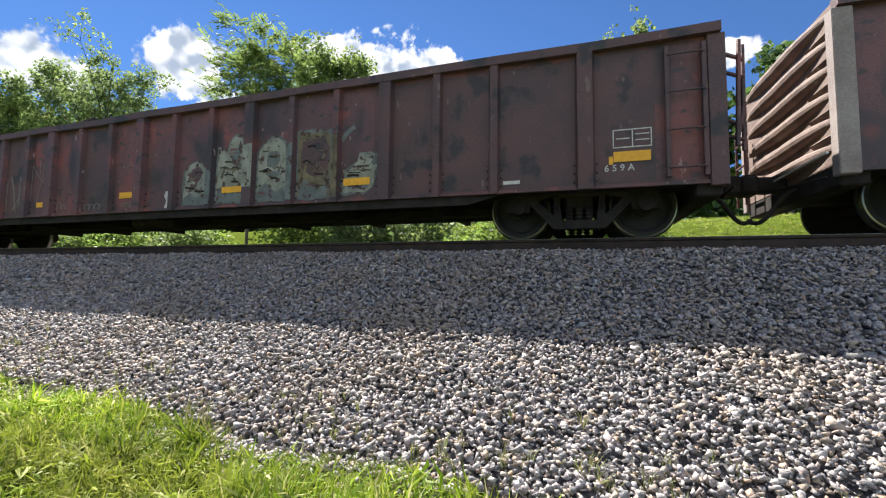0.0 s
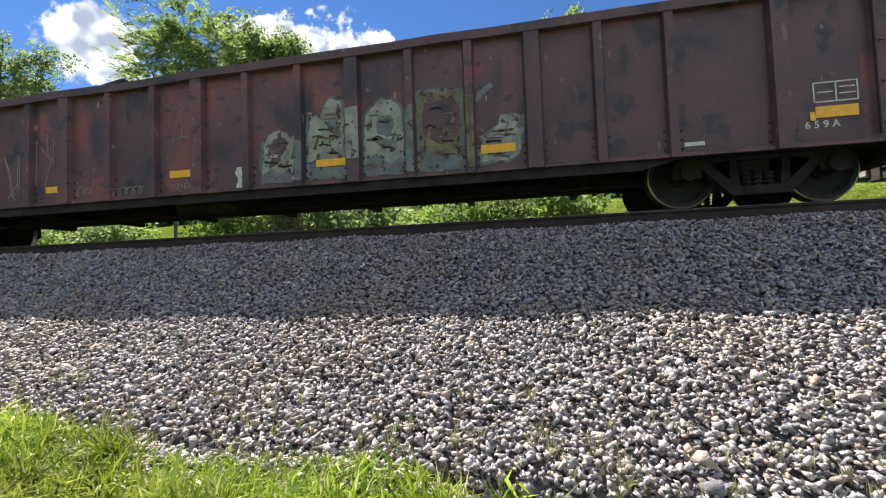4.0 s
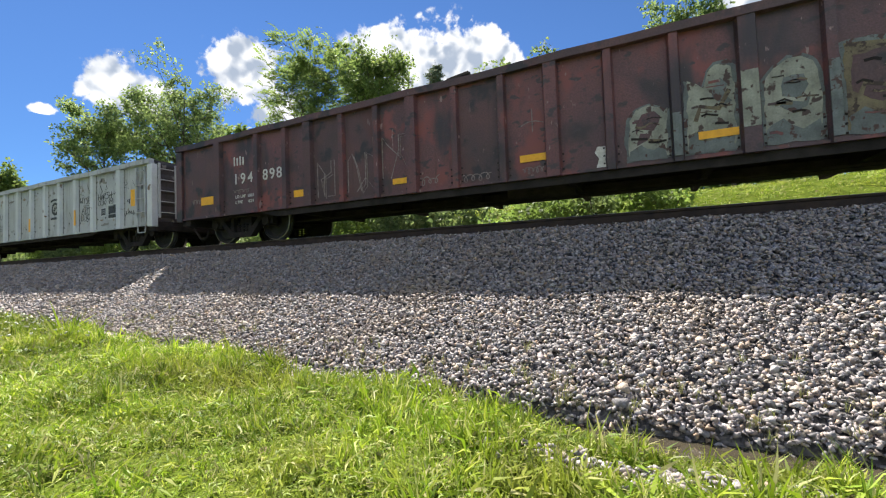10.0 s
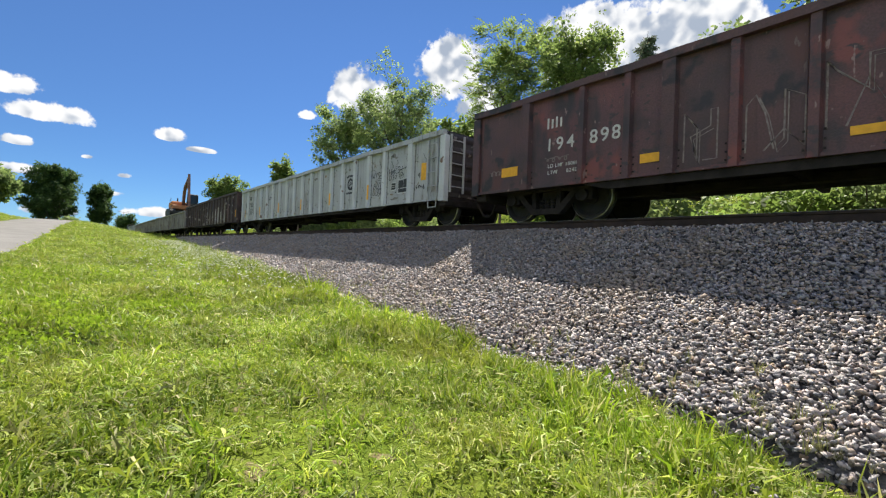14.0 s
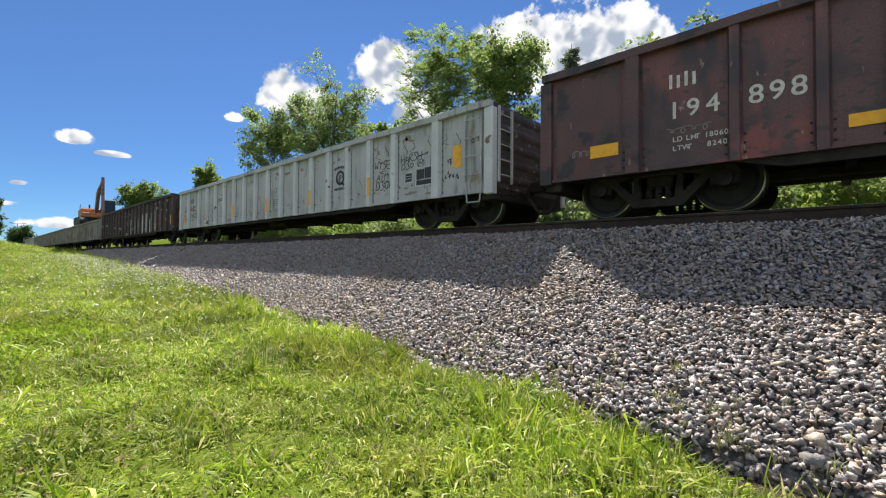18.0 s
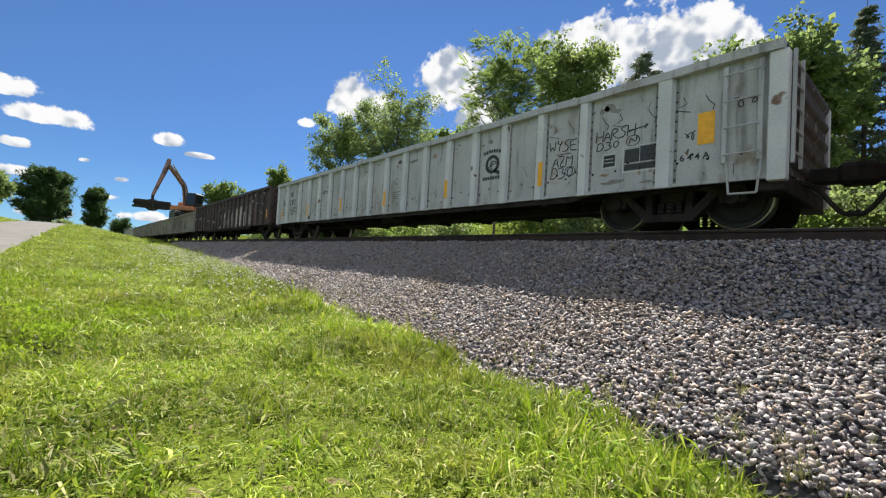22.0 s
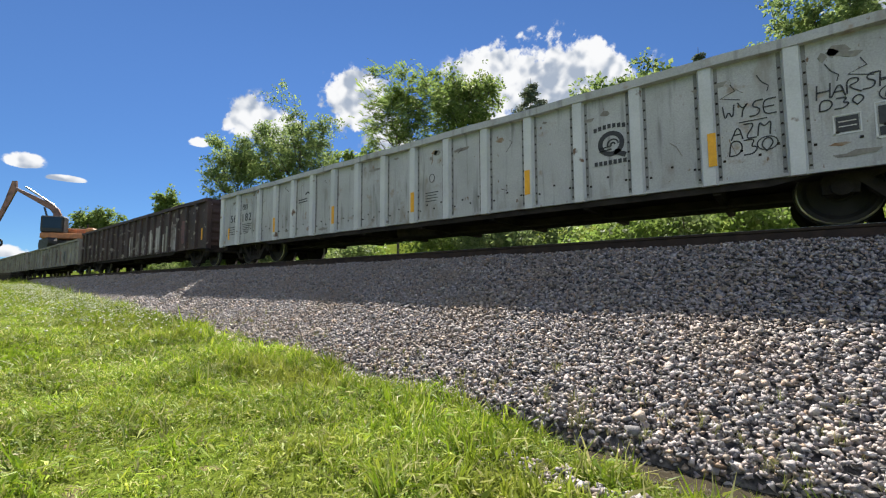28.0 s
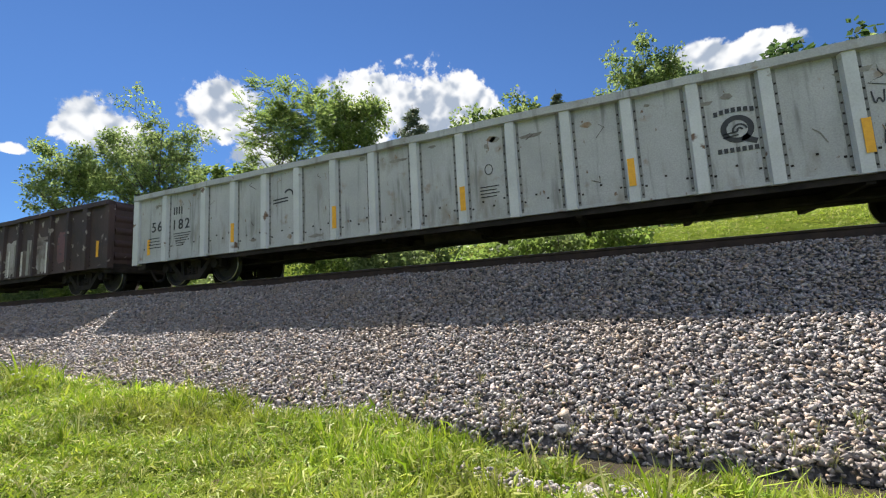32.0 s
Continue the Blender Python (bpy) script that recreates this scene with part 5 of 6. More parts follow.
    for a, b in (((1.95, -1.35, 1.1), (2.0, -1.35, 2.5)), ((2.1, -1.1, 1.1), (2.12, -1.1, 2.55)), ((1.8, -1.35, 2.35), (2.12, -1.1, 2.35)), ((1.8, -1.35, 2.1), (2.12, -1.1, 2.1)),
                 ((1.8, -1.35, 1.25), (2.1, -1.1, 1.25)), ((1.95, -1.35, 1.2), (2.12, -1.1, 1.75)), ((1.8, -1.35, 1.45), (2.1, -1.1, 1.45))):
        rod(gate, [a[0] - mid, a[1], a[2]], [b[0] - mid, b[1], b[2]], 0.028, n=6)
    part("end_ladder", gate, MAROON, car, "bent grab-iron ladder on the end")
    rng = random.Random(5)
    for k in range(9):
        x = rng.uniform(-1.4, 1.2) if k < 5 else rng.uniform(-11, -3)
        ob = part("load_scrap", boxed(-rng.uniform(0.1, 0.4), rng.uniform(0.1, 0.4), -0.05, 0.05, -0.03, 0.03, 0.01), TIE, car, "scrap wood lying along the rim")
        ob.matrix_basis = pose(x - mid, -FACE + 0.02, 2.61, 0, rng.uniform(-6, 6), rng.uniform(-12, 12))


def pale_car():
    posts = [-36.27, -34.89, -33.93, -32.98, -32.05, -31.1, -30.16, -29.22, -28.28, -27.34, -26.4, -25.46, -24.54, -23.63, -22.69, -21.74, -20.34]
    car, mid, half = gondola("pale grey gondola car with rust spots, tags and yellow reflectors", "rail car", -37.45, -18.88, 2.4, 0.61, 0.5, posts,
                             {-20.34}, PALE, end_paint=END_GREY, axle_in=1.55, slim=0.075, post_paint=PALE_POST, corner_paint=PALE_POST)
    for x, z0, z1 in ((-22.64, 0.85, 1.32), (-25.47, 0.84, 1.28), (-28.26, 0.82, 1.26), (-31.06, 0.82, 1.28), (-33.9, 0.82, 1.26), (-36.95, 0.8, 1.2)):
        stripe(car, mid, x - 0.05, x + 0.05, z0, z1, proud=0.09 if x > -36 else 0.0)
    stripe(car, mid, -19.89, -19.67, 1.19, 1.66)
    # owner's emblem as plain shapes: a ring with a tail, arcs inside, bars for its words
    y = -FACE - 0.006
    ring = bmesh.new()
    stroke(ring, [(-24.02 - mid + 0.17 * math.cos(a), 1.49 + 0.17 * math.sin(a)) for a in np.linspace(-0.9, 5.45, 26)], 0.075, y, 0.002)
    stroke(ring, [(-23.95 - mid, 1.34), (-23.82 - mid, 1.28)], 0.08, y, 0.002)
    for r in (0.03, 0.085):
        stroke(ring, [(-23.99 - mid + r * math.cos(a), 1.47 + r * math.sin(a)) for a in np.linspace(0.2, 3.4, 10)], 0.026, y, 0.002)
    for dz in (0.0, -0.05):
        stroke(ring, [(-24.2 - mid, 1.43 + dz), (-24.02 - mid, 1.45 + dz)], 0.022, y, 0.002)
    part("owner_emblem", ring, BLACK, car, "black round owner's emblem")
    for k in range(7):
        a = 2.2 - 0.21 * k
        stripe(car, mid, -24.29 + 0.075 * k, -24.24 + 0.075 * k, 1.72 + 0.03 * math.sin(math.pi * k / 6), 1.79 + 0.03 * math.sin(math.pi * k / 6), BLACK, "emblem_bar")
        stripe(car, mid, -24.29 + 0.075 * k, -24.24 + 0.075 * k, 1.15, 1.22, BLACK, "emblem_bar")
    small = bmesh.new()
    stroke(small, [(-32.32 - mid + 0.12 * math.cos(a), 1.72 + 0.12 * math.sin(a)) for a in np.linspace(0, 2.5, 10)], 0.04, y, 0.002)
    for dz in (0.0, -0.07):
        stroke(small, [(-32.75 - mid, 1.65 + dz), (-32.35 - mid, 1.67 + dz)], 0.03, y, 0.002)
    part("owner_emblem", small, BLACK, car, "small black owner's emblem")
    for k in range(4):
        stripe(car, mid, -36.02 + 0.09 * k, -35.985 + 0.09 * k, 1.74, 1.93, BLACK, "owner_mark")
    lettering("digit", "56", 0.26, BLACK, car, -36.85 - mid, y, 1.38, 0.86)
    lettering("digit", "182", 0.26, BLACK, car, -36.08 - mid, y, 1.36, 0.9)
    lettering("stencil_letter", "644A", 0.1, BLACK, car, -20.13 - mid, y, 0.98, 1.05)
    for k in range(6):
        stripe(car, mid, -36.0 + 0.02 * k, -35.4 - 0.05 * k, 1.24 - 0.06 * k, 1.26 - 0.06 * k, BLACK, "small_print")
    for k in range(4):
        stripe(car, mid, -36.95, -36.55 + 0.03 * k, 1.2 - 0.08 * k, 1.22 - 0.08 * k, BLACK, "small_print")
        stripe(car, mid, -27.95, -27.6 - 0.05 * (k % 2), 1.2 - 0.06 * k, 1.215 - 0.06 * k, BLACK, "small_print")
    for x0, x1, z0, z1 in ((-21.38, -21.14, 1.04, 1.27), (-21.015, -20.465, 0.925, 1.345)):
        painted(car, mid, "data_border", [(x0, z0), (x1, z0), (x1, z1), (x0, z1), (x0, z0)], 0.02, PALE_POST, label="pale border of the data panel")
    stripe(car, mid, -21.36, -21.16, 1.06, 1.25, BLACK, "data_panel")
    stripe(car, mid, -20.99, -20.75, 1.08, 1.3, BLACK, "data_panel")
    stripe(car, mid, -20.73, -20.49, 1.08, 1.32, BLACK, "data_panel")
    stripe(car, mid, -20.99, -20.49, 0.95, 1.05, BLACK, "data_panel")
    for z in (1.12, 1.18):
        stripe(car, mid, -21.34, -21.18, z, z + 0.012, WHITE, "small_print", proud=0.004)
    circle = [(-27.77 + 0.07 * math.cos(a), 1.52 + 0.09 * math.sin(a)) for a in np.linspace(0, 6.3, 18)]
    painted(car, mid, "ring_mark", circle, 0.014, BLACK)
    # hand-drawn tags in thin dark paint
    for word, x0, x1, z0, z1 in (("WYSE", -22.5, -21.9, 1.48, 1.68), ("AZM", -22.42, -21.98, 1.2, 1.4), ("D30", -22.45, -21.95, 0.98, 1.18), ("HARSH", -21.52, -20.82, 1.52, 1.7),
                                 ("D30", -21.5, -21.08, 1.36, 1.49), ("N", -20.92, -20.8, 1.39, 1.49)):
        tag(car, mid, word, x0, x1, z0, z1)
    for cx, cz in ((-20.86, 1.44), (-22.03, 1.08)):
        painted(car, mid, "tag_ring", [(cx + 0.11 * math.cos(q), cz + 0.09 * math.sin(q)) for q in np.linspace(0, 6.3, 16)], 0.013, BLACK)
    for k, (x0, x1, z0, z1) in enumerate(((-20.06, -19.92, 1.28, 1.42), (-19.44, -19.12, 1.62, 1.78))):
        painted(car, mid, "scrawl", scrawl(x0, x1, z0, z1, 320 + k, 2), 0.013, BLACK)
    for k, (x0, z0) in enumerate(((-21.42, 1.95), (-22.4, 1.98), (-22.1, 2.02), (-21.1, 1.93), (-20.62, 1.9), (-20.1, 1.95), (-19.8, 1.92))):
        painted(car, mid, "tag_scrawl", [(x0, z0), (x0 + 0.05, z0 - 0.1), (x0 + 0.12 * (-1) ** k, z0 - 0.17), (x0 + 0.1, z0 - 0.24)], 0.011, BLACK)
    painted(car, mid, "tag_scrawl", [(-20.95, 1.6), (-20.62, 1.66), (-20.68, 1.7), (-20.62, 1.66), (-20.68, 1.61)], 0.016, BLACK)
    painted(car, mid, "tag_scrawl", [(-22.32, 1.42), (-22.02, 1.42)], 0.014, BLACK)
    # scratches and scorched dents near the rim
    rng = random.Random(21)
    for k in range(30):
        x = rng.uniform(-37.0, -19.2)
        z = rng.choice((rng.uniform(1.9, 2.2), rng.uniform(1.9, 2.2), rng.uniform(0.7, 1.6)))
        if min(abs(x - p) for p in posts) < 0.22:
            continue
        pts = [(x, z), (x + rng.uniform(-0.08, 0.08), z - rng.uniform(0.02, 0.12)), (x + rng.uniform(-0.15, 0.15), z - rng.uniform(0.05, 0.22))]
        painted(car, mid, "scratch", pts, rng.uniform(0.006, 0.018), rng.choice((BROWN, GREY_OLD, RUST_SMEAR)))
    for k in range(44):
        x, high = rng.uniform(-37.0, -19.6), k % 3
        z = rng.uniform(1.95, 2.2) if high else rng.uniform(0.68, 1.0)
        if min(abs(x - p) for p in posts) < 0.24:
            continue
        w, h = rng.uniform(0.03, 0.13), rng.uniform(0.02, 0.08)
        patch(car, mid, "rust_smear", ragged([(x - w, z), (x - 0.4 * w, z + h), (x + 0.5 * w, z + 0.7 * h), (x + w, z - 0.1 * h), (x + 0.2 * w, z - h), (x - 0.6 * w, z - 0.6 * h)], 700 + k, 0.012),
              rng.choice((RUST_SMEAR, GREY_OLD, GREY_OLD)), y=-FACE - 0.004)
    for x, z in ((-22.66, 2.02), (-24.5, 1.96), (-27.0, 2.0), (-29.6, 2.02), (-21.2, 0.78), (-31.6, 0.74)):
        patch(car, mid, "rust_smear", ragged([(x - 0.2, z), (x, z + 0.035), (x + 0.22, z + 0.02), (x + 0.18, z - 0.03), (x - 0.16, z - 0.035)], int(-x * 9), 0.014), GREY_OLD, y=-FACE - 0.006)
    for a, b in zip([-37.3] + posts, posts + [-18.95]):
        row = bmesh.new()
        z = float(np.interp(abs((a + b) / 2 - mid), [0, 5.2, 6.3], [0.6, 0.6, 0.72]))
        n = max(2, int((b - a - 0.3) / 0.16))
        for k in range(n):
            x = a + 0.18 + (b - a - 0.36) * k / (n - 1) - mid
            zz = z + 0.04 * k / n + 0.22 + (0.1 if k % 2 else 0.0)
            box(row, x - 0.016, x + 0.016, -FACE - 0.01, -FACE + 0.004, zz, zz + 0.03)
        part("rivets", row, UNDER, car)["kind"] = "stuff"
    ladder(car, -19.53 - mid, -19.12 - mid, 0.85, 2.22, -FACE - 0.05, PALE)
    step = bmesh.new()
    for a, b in (((-19.5, 0.85), (-19.46, 0.42)), ((-19.1, 0.85), (-19.14, 0.42)), ((-19.46, 0.42), (-19.14, 0.42))):
        rod(step, (a[0] - mid, -FACE - 0.06, a[1]), (b[0] - mid, -FACE - 0.06, b[1]), 0.016, n=6)
    part("stirrup_step", step, PALE, car)
    # end ladder facing the gap
    end = bmesh.new()
    for k in range(5):
        rod(end, (half + 0.09, -1.35, 0.95 + 0.3 * k), (half + 0.09, -0.9, 0.95 + 0.3 * k), 0.014, n=6)
    for yy in (-1.35, -0.9):
        box(end, half + 0.06, half + 0.1, yy - 0.025, yy + 0.025, 0.8, 2.3)
    part("end_ladder", end, PALE, car)


def brown_car():
    posts = list(np.round(np.linspace(-55.4, -39.6, 19), 2))
    car, mid, half = gondola("dark brown gondola car with pale streaked graffiti", "rail car", -56.25, -38.6, 2.5, 0.64, 0.5, posts, set(posts[::6]), BROWN)
    for k in range(9):
        x0 = -47.6 + 0.88 * k
        if k < 7:
            patch(car, mid, "graffiti", blob(x0 + 0.08, x0 + 0.8, 0.68, 1.72 + 0.18 * math.sin(2.1 * k), 400 + k, 16, 0.3), CHALKY, "streaked pale grey sprayed graffiti")
    runs = random.Random(31)
    for k in range(34):
        x = -47.5 + 6.1 * k / 34 + runs.uniform(-0.05, 0.05)
        if min(abs(x - p) for p in posts) > 0.1:
            painted(car, mid, "paint_run", [(x, 0.68), (x + runs.uniform(-0.02, 0.02), runs.uniform(1.2, 1.75))], runs.uniform(0.05, 0.16), (CHALKY, WHITE, CHALKY, GREY_OLD)[k % 4], -FACE - 0.009, "white paint run")
    patch(car, mid, "graffiti", blob(-41.1, -40.5, 0.9, 1.9, 450), MAROON)
    for a, b in (((-42.2, 1.75), (-41.6, 1.75)), ((-42.2, 1.75), (-42.2, 1.5)), ((-42.2, 1.5), (-41.6, 1.5)), ((-41.6, 1.5), (-41.6, 1.2)), ((-41.6, 1.2), (-42.2, 1.2))):
        painted(car, mid, "painted_figure", [a, b], 0.09, SCRAWL)
    stripe(car, mid, -39.18, -39.07, 0.95, 1.4)


def distant_cars():
    specs = [(-75.0, -57.2, 2.25, GREY_OLD, "weathered grey gondola car covered in graffiti", 15), (-93.6, -75.8, 2.3, GREY_OLD, "long weathered grey gondola car", 14),
             (-112.0, -94.4, 2.3, GREY_OLD, "weathered grey gondola car near the tail of the train", 12),
             (-130.5, -112.8, 2.3, PALE, "pale grey gondola car near the tail of the train", 12)]
    for k, (a, b, top, paint, label, n) in enumerate(specs):
        posts = list(np.round(np.linspace(a + 0.9, b - 0.9, n), 2))
        car, mid, half = gondola(label, "rail car", a, b, top, 0.64, 0.5, posts, set(), paint, detail=False)
        rng = random.Random(60 + k)
        for q in range(6 if k == 0 else 2):
            x0 = b - 11.5 + 1.4 * q
            patch(car, mid, "graffiti", blob(x0 + 0.15, x0 + 1.25, 0.75, 1.6 + rng.uniform(0, 0.4), 500 + 9 * k + q, 14, 0.4), (TAN_END, BLACK, SILVER, BROWN)[q % 4], "sprayed graffiti letters")
    # low dark tail car with a cab-like housing
    car = tagged(new("tail_car"), "small dark shoving platform car at the tail of the train", "rail car", group="cars of the train")
    car.location = (-136, 0, 0)
    part("deck", boxed(-4.8, 4.8, -1.45, 1.45, 0.75, 1.0, 0.03), UNDER, car)
    part("housing", boxed(-2.0, 2.2, -1.4, 1.4, 1.0, 2.9, 0.06), MACHINE, car)
    part("chimney", rodded((0.6, 0.5, 2.9), (0.6, 0.5, 3.4), 0.12, n=10), MACHINE, car)
    for x in (-3.3, 3.3):
        truck(car, x)
    CARS.append((car, -136))


def corrugated_car():
    posts = [4.6, 5.7, 6.8, 7.9, 9.0, 10.1, 11.2, 12.3, 13.4, 14.5, 15.6, 16.7, 17.8, 18.9]
    car, mid, half = gondola("rusty brown gondola car with a corrugated end wall", "rail car", 2.95, 20.4, 2.78, 0.68, 0.5, posts, {4.6, 7.9}, MAROON, TAN_END, end_ribs=6, rib=0.12, corner_paint=POST_GREY)
    # short creases between the corrugations at the corner
    for k in range(5):
        z = 1.14 + 0.32 * k
        bm = bmesh.new()
        slab(bm, [(-half - 0.001, z - 0.04), (-half - 0.05, z), (-half - 0.001, z + 0.04)], -FACE + 0.1, -FACE + 0.6)
        part("end_crease", bm, TAN_END, car)
    bar = rodded((-half - 0.15, -1.5, 0.9), (-half - 0.2, -0.2, 0.86), 0.018, n=6)
    part("uncoupling_lever", bar, WHITE, car, "pale steel lever")
    gate = bmesh.new()
    for a, b in (((-half - 0.2, 0.9, 0.7), (-half - 0.2, 0.9, 2.1)), ((-half - 0.2, 1.3, 0.7), (-half - 0.2, 1.3, 2.1)), ((-half - 0.2, 0.9, 1.0), (-half - 0.2, 1.3, 1.0)),
                 ((-half - 0.2, 0.9, 1.4), (-half - 0.2, 1.3, 1.4)), ((-half - 0.2, 0.9, 1.8), (-half - 0.2, 1.3, 1.8))):
        rod(gate, a, b, 0.02, n=6)
    part("end_ladder", gate, MAROON, car)


red_car()
pale_car()
brown_car()
distant_cars()
corrugated_car()

# ---- excavator riding on the car rims ----
EX_AT = (-68.5, 0.0, 2.26)
BOOM, STICK = 4.7, 3.7


def excavator():
    ex = tagged(new("excavator"), "orange tracked excavator with grapple riding on a gondola car", "excavator")
    ex.location = EX_AT
    part("crossbeam", boxed(-1.2, 1.2, -1.1, 1.1, 0.35, 0.62, 0.05), MACHINE, ex)
    for side in (-1, 1):
        y0, y1 = side * 1.0, side * 1.55
        out = [(-1.9, 0.28), (-1.75, 0.06), (-1.5, 0.0), (1.5, 0.0), (1.75, 0.06), (1.9, 0.28), (1.9, 0.5), (1.7, 0.72), (-1.7, 0.72), (-1.9, 0.5)]
        tr = part("crawler_track", slabbed(out, y0, y1), MACHINE, ex, "dark steel crawler track")
        for k in range(16):
            x = -1.6 + 0.21 * k
            part("track_shoe", boxed(x, x + 0.13, min(y0, y1) - 0.03, max(y0, y1) + 0.03, 0.715, 0.76), MACHINE, tr)
    house = part("house", boxed(-1.7, 1.4, -1.3, 1.3, 0.75, 1.25, 0.08), ORANGE, ex, "dusty orange upper body")
    part("counterweight", boxed(-2.1, -1.5, -1.3, 1.3, 0.85, 1.75, 0.15), ORANGE, house)
    part("engine_cover", boxed(-1.48, 0.1, -1.25, 0.25, 1.255, 1.75, 0.1), ORANGE, house)
    part("exhaust", rodded((-1.1, -0.5, 1.75), (-1.1, -0.5, 2.2), 0.07, n=8), MACHINE, house)
    cab = part("cab", boxed(-0.1, 1.4, 0.35, 1.3, 1.255, 2.6, 0.08), MACHINE, house, "dark cab with glazing")
    for a in ((0.05, 1.25, 0.338, 0.346, 1.6, 2.5), (0.05, 1.25, 1.304, 1.312, 1.6, 2.5), (1.404, 1.412, 0.45, 1.2, 1.5, 2.5)):
        pane = boxed(*a)
        ob = part("cab_window", pane, GLASS, house)
    part("handrail", rodded((-1.4, -1.24, 1.75), (-0.2, -1.24, 2.1), 0.025, n=6), MACHINE, house)
    bm = bmesh.new()
    slab(bm, [(0, -0.2), (0.25, -0.22), (1.5, 0.55), (1.9, 0.62), (BOOM, -0.1), (BOOM + 0.1, 0.08), (2.2, 1.02), (1.6, 1.08), (1.2, 0.95), (0, 0.22)], -0.14, 0.14)
    boom = part("boom", bm, DARK_RED, ex, "oxide-red bent boom")
    part("boom_cylinder", rodded((0.3, 0.3, -0.5), (2.2, 0.3, 0.5), 0.07, n=8), MACHINE, boom)
    part("stick_cylinder", rodded((2.0, 0.0, 1.05), (BOOM - 0.3, 0.0, 0.6), 0.07, n=8), CHROME, boom)
    bm = bmesh.new()
    slab(bm, [(-0.6, 0.1), (-0.5, 0.35), (0.1, 0.3), (1.2, 0.2), (STICK, 0.09), (STICK, -0.07), (0.1, -0.16)], -0.11, 0.11)
    stick = part("stick", bm, DARK_RED, ex, "dark red stick")
    bm = bmesh.new()
    rod(bm, (0, 0, 0), (0, 0, -0.4), 0.12, n=10)
    rod(bm, (0, 0, -0.4), (0, 0, -0.62), 0.34, 0.3, 14)
    grapple = part("grapple", bm, MACHINE, ex, "black rotating grapple")
    for k in range(4):
        a = math.pi / 4 + math.pi / 2 * k
        c, s = math.cos(a), math.sin(a)
        claw = bmesh.new()
        pts = [(0.25, -0.55), (0.55, -0.75), (0.58, -1.05), (0.3, -1.3), (0.06, -1.36)]
        for (r0, z0), (r1, z1) in zip(pts, pts[1:]):
            rod(claw, (r0 * c, r0 * s, z0), (r1 * c, r1 * s, z1), 0.085, 0.07, 6)
        part("claw", claw, MACHINE, grapple)
    return ex, house, boom, stick, grapple


EXCAVATOR, HOUSE, ARM_BOOM, ARM_STICK, GRAPPLE = excavator()


def tie_bundle():
    b = tagged(new("tie_bundle"), "bundle of dark old wooden railroad ties", "wooden ties")
    rng = random.Random(2)
    for i in range(4):
        for j in range(4):
            o = part("tie", boxed(-1.3, 1.3, -0.11, 0.11, 0, 0.17, 0.012), TIE, b)
            o.matrix_basis = pose(rng.uniform(-0.16, 0.16), (i - 1.5) * 0.24, j * 0.18 + 0.002, 0, 0, rng.uniform(-2, 2))
    return b


BUNDLE = tie_bundle()


# ---- trees and bushes ----
def limb(bm, pts, r0, r1, n=7):
    for i, (a, b) in enumerate(zip(pts, pts[1:])):
        k = len(pts) - 1
        rod(bm, a, b, r0 + (r1 - r0) * i / k, r0 + (r1 - r0) * (i + 1) / k, n)


def frond(seed, pairs=6):
    """A pinnate leaf one unit long: paired leaflets along a drooping stalk."""
    rng = random.Random(seed)
    v, f = [], []
    for k in range(pairs * 2 + 1):
        u = 0.18 + 0.8 * (k // 2) / pairs
        c = Vector((u, 0, 0.22 * u - 0.42 * u * u))
        side = 0.0 if k == pairs * 2 else (1 if k % 2 else -1)
        along = Vector((0.55 if side else 1.0, side * 0.85, -0.25 + rng.uniform(-0.15, 0.15))).normalized()
        across = along.cross(Vector((rng.gauss(0, 0.3), rng.gauss(0, 0.3), 1))).normalized()
        size = rng.uniform(0.26, 0.36)
        i = len(v)
        v += [c, c + along * size * 0.5 + across * size * 0.22, c + along * size, c + along * size * 0.5 - across * size * 0.22]
        f.append((i, i + 1, i + 2, i + 3))
    return np.array([p[:] for p in v]), f


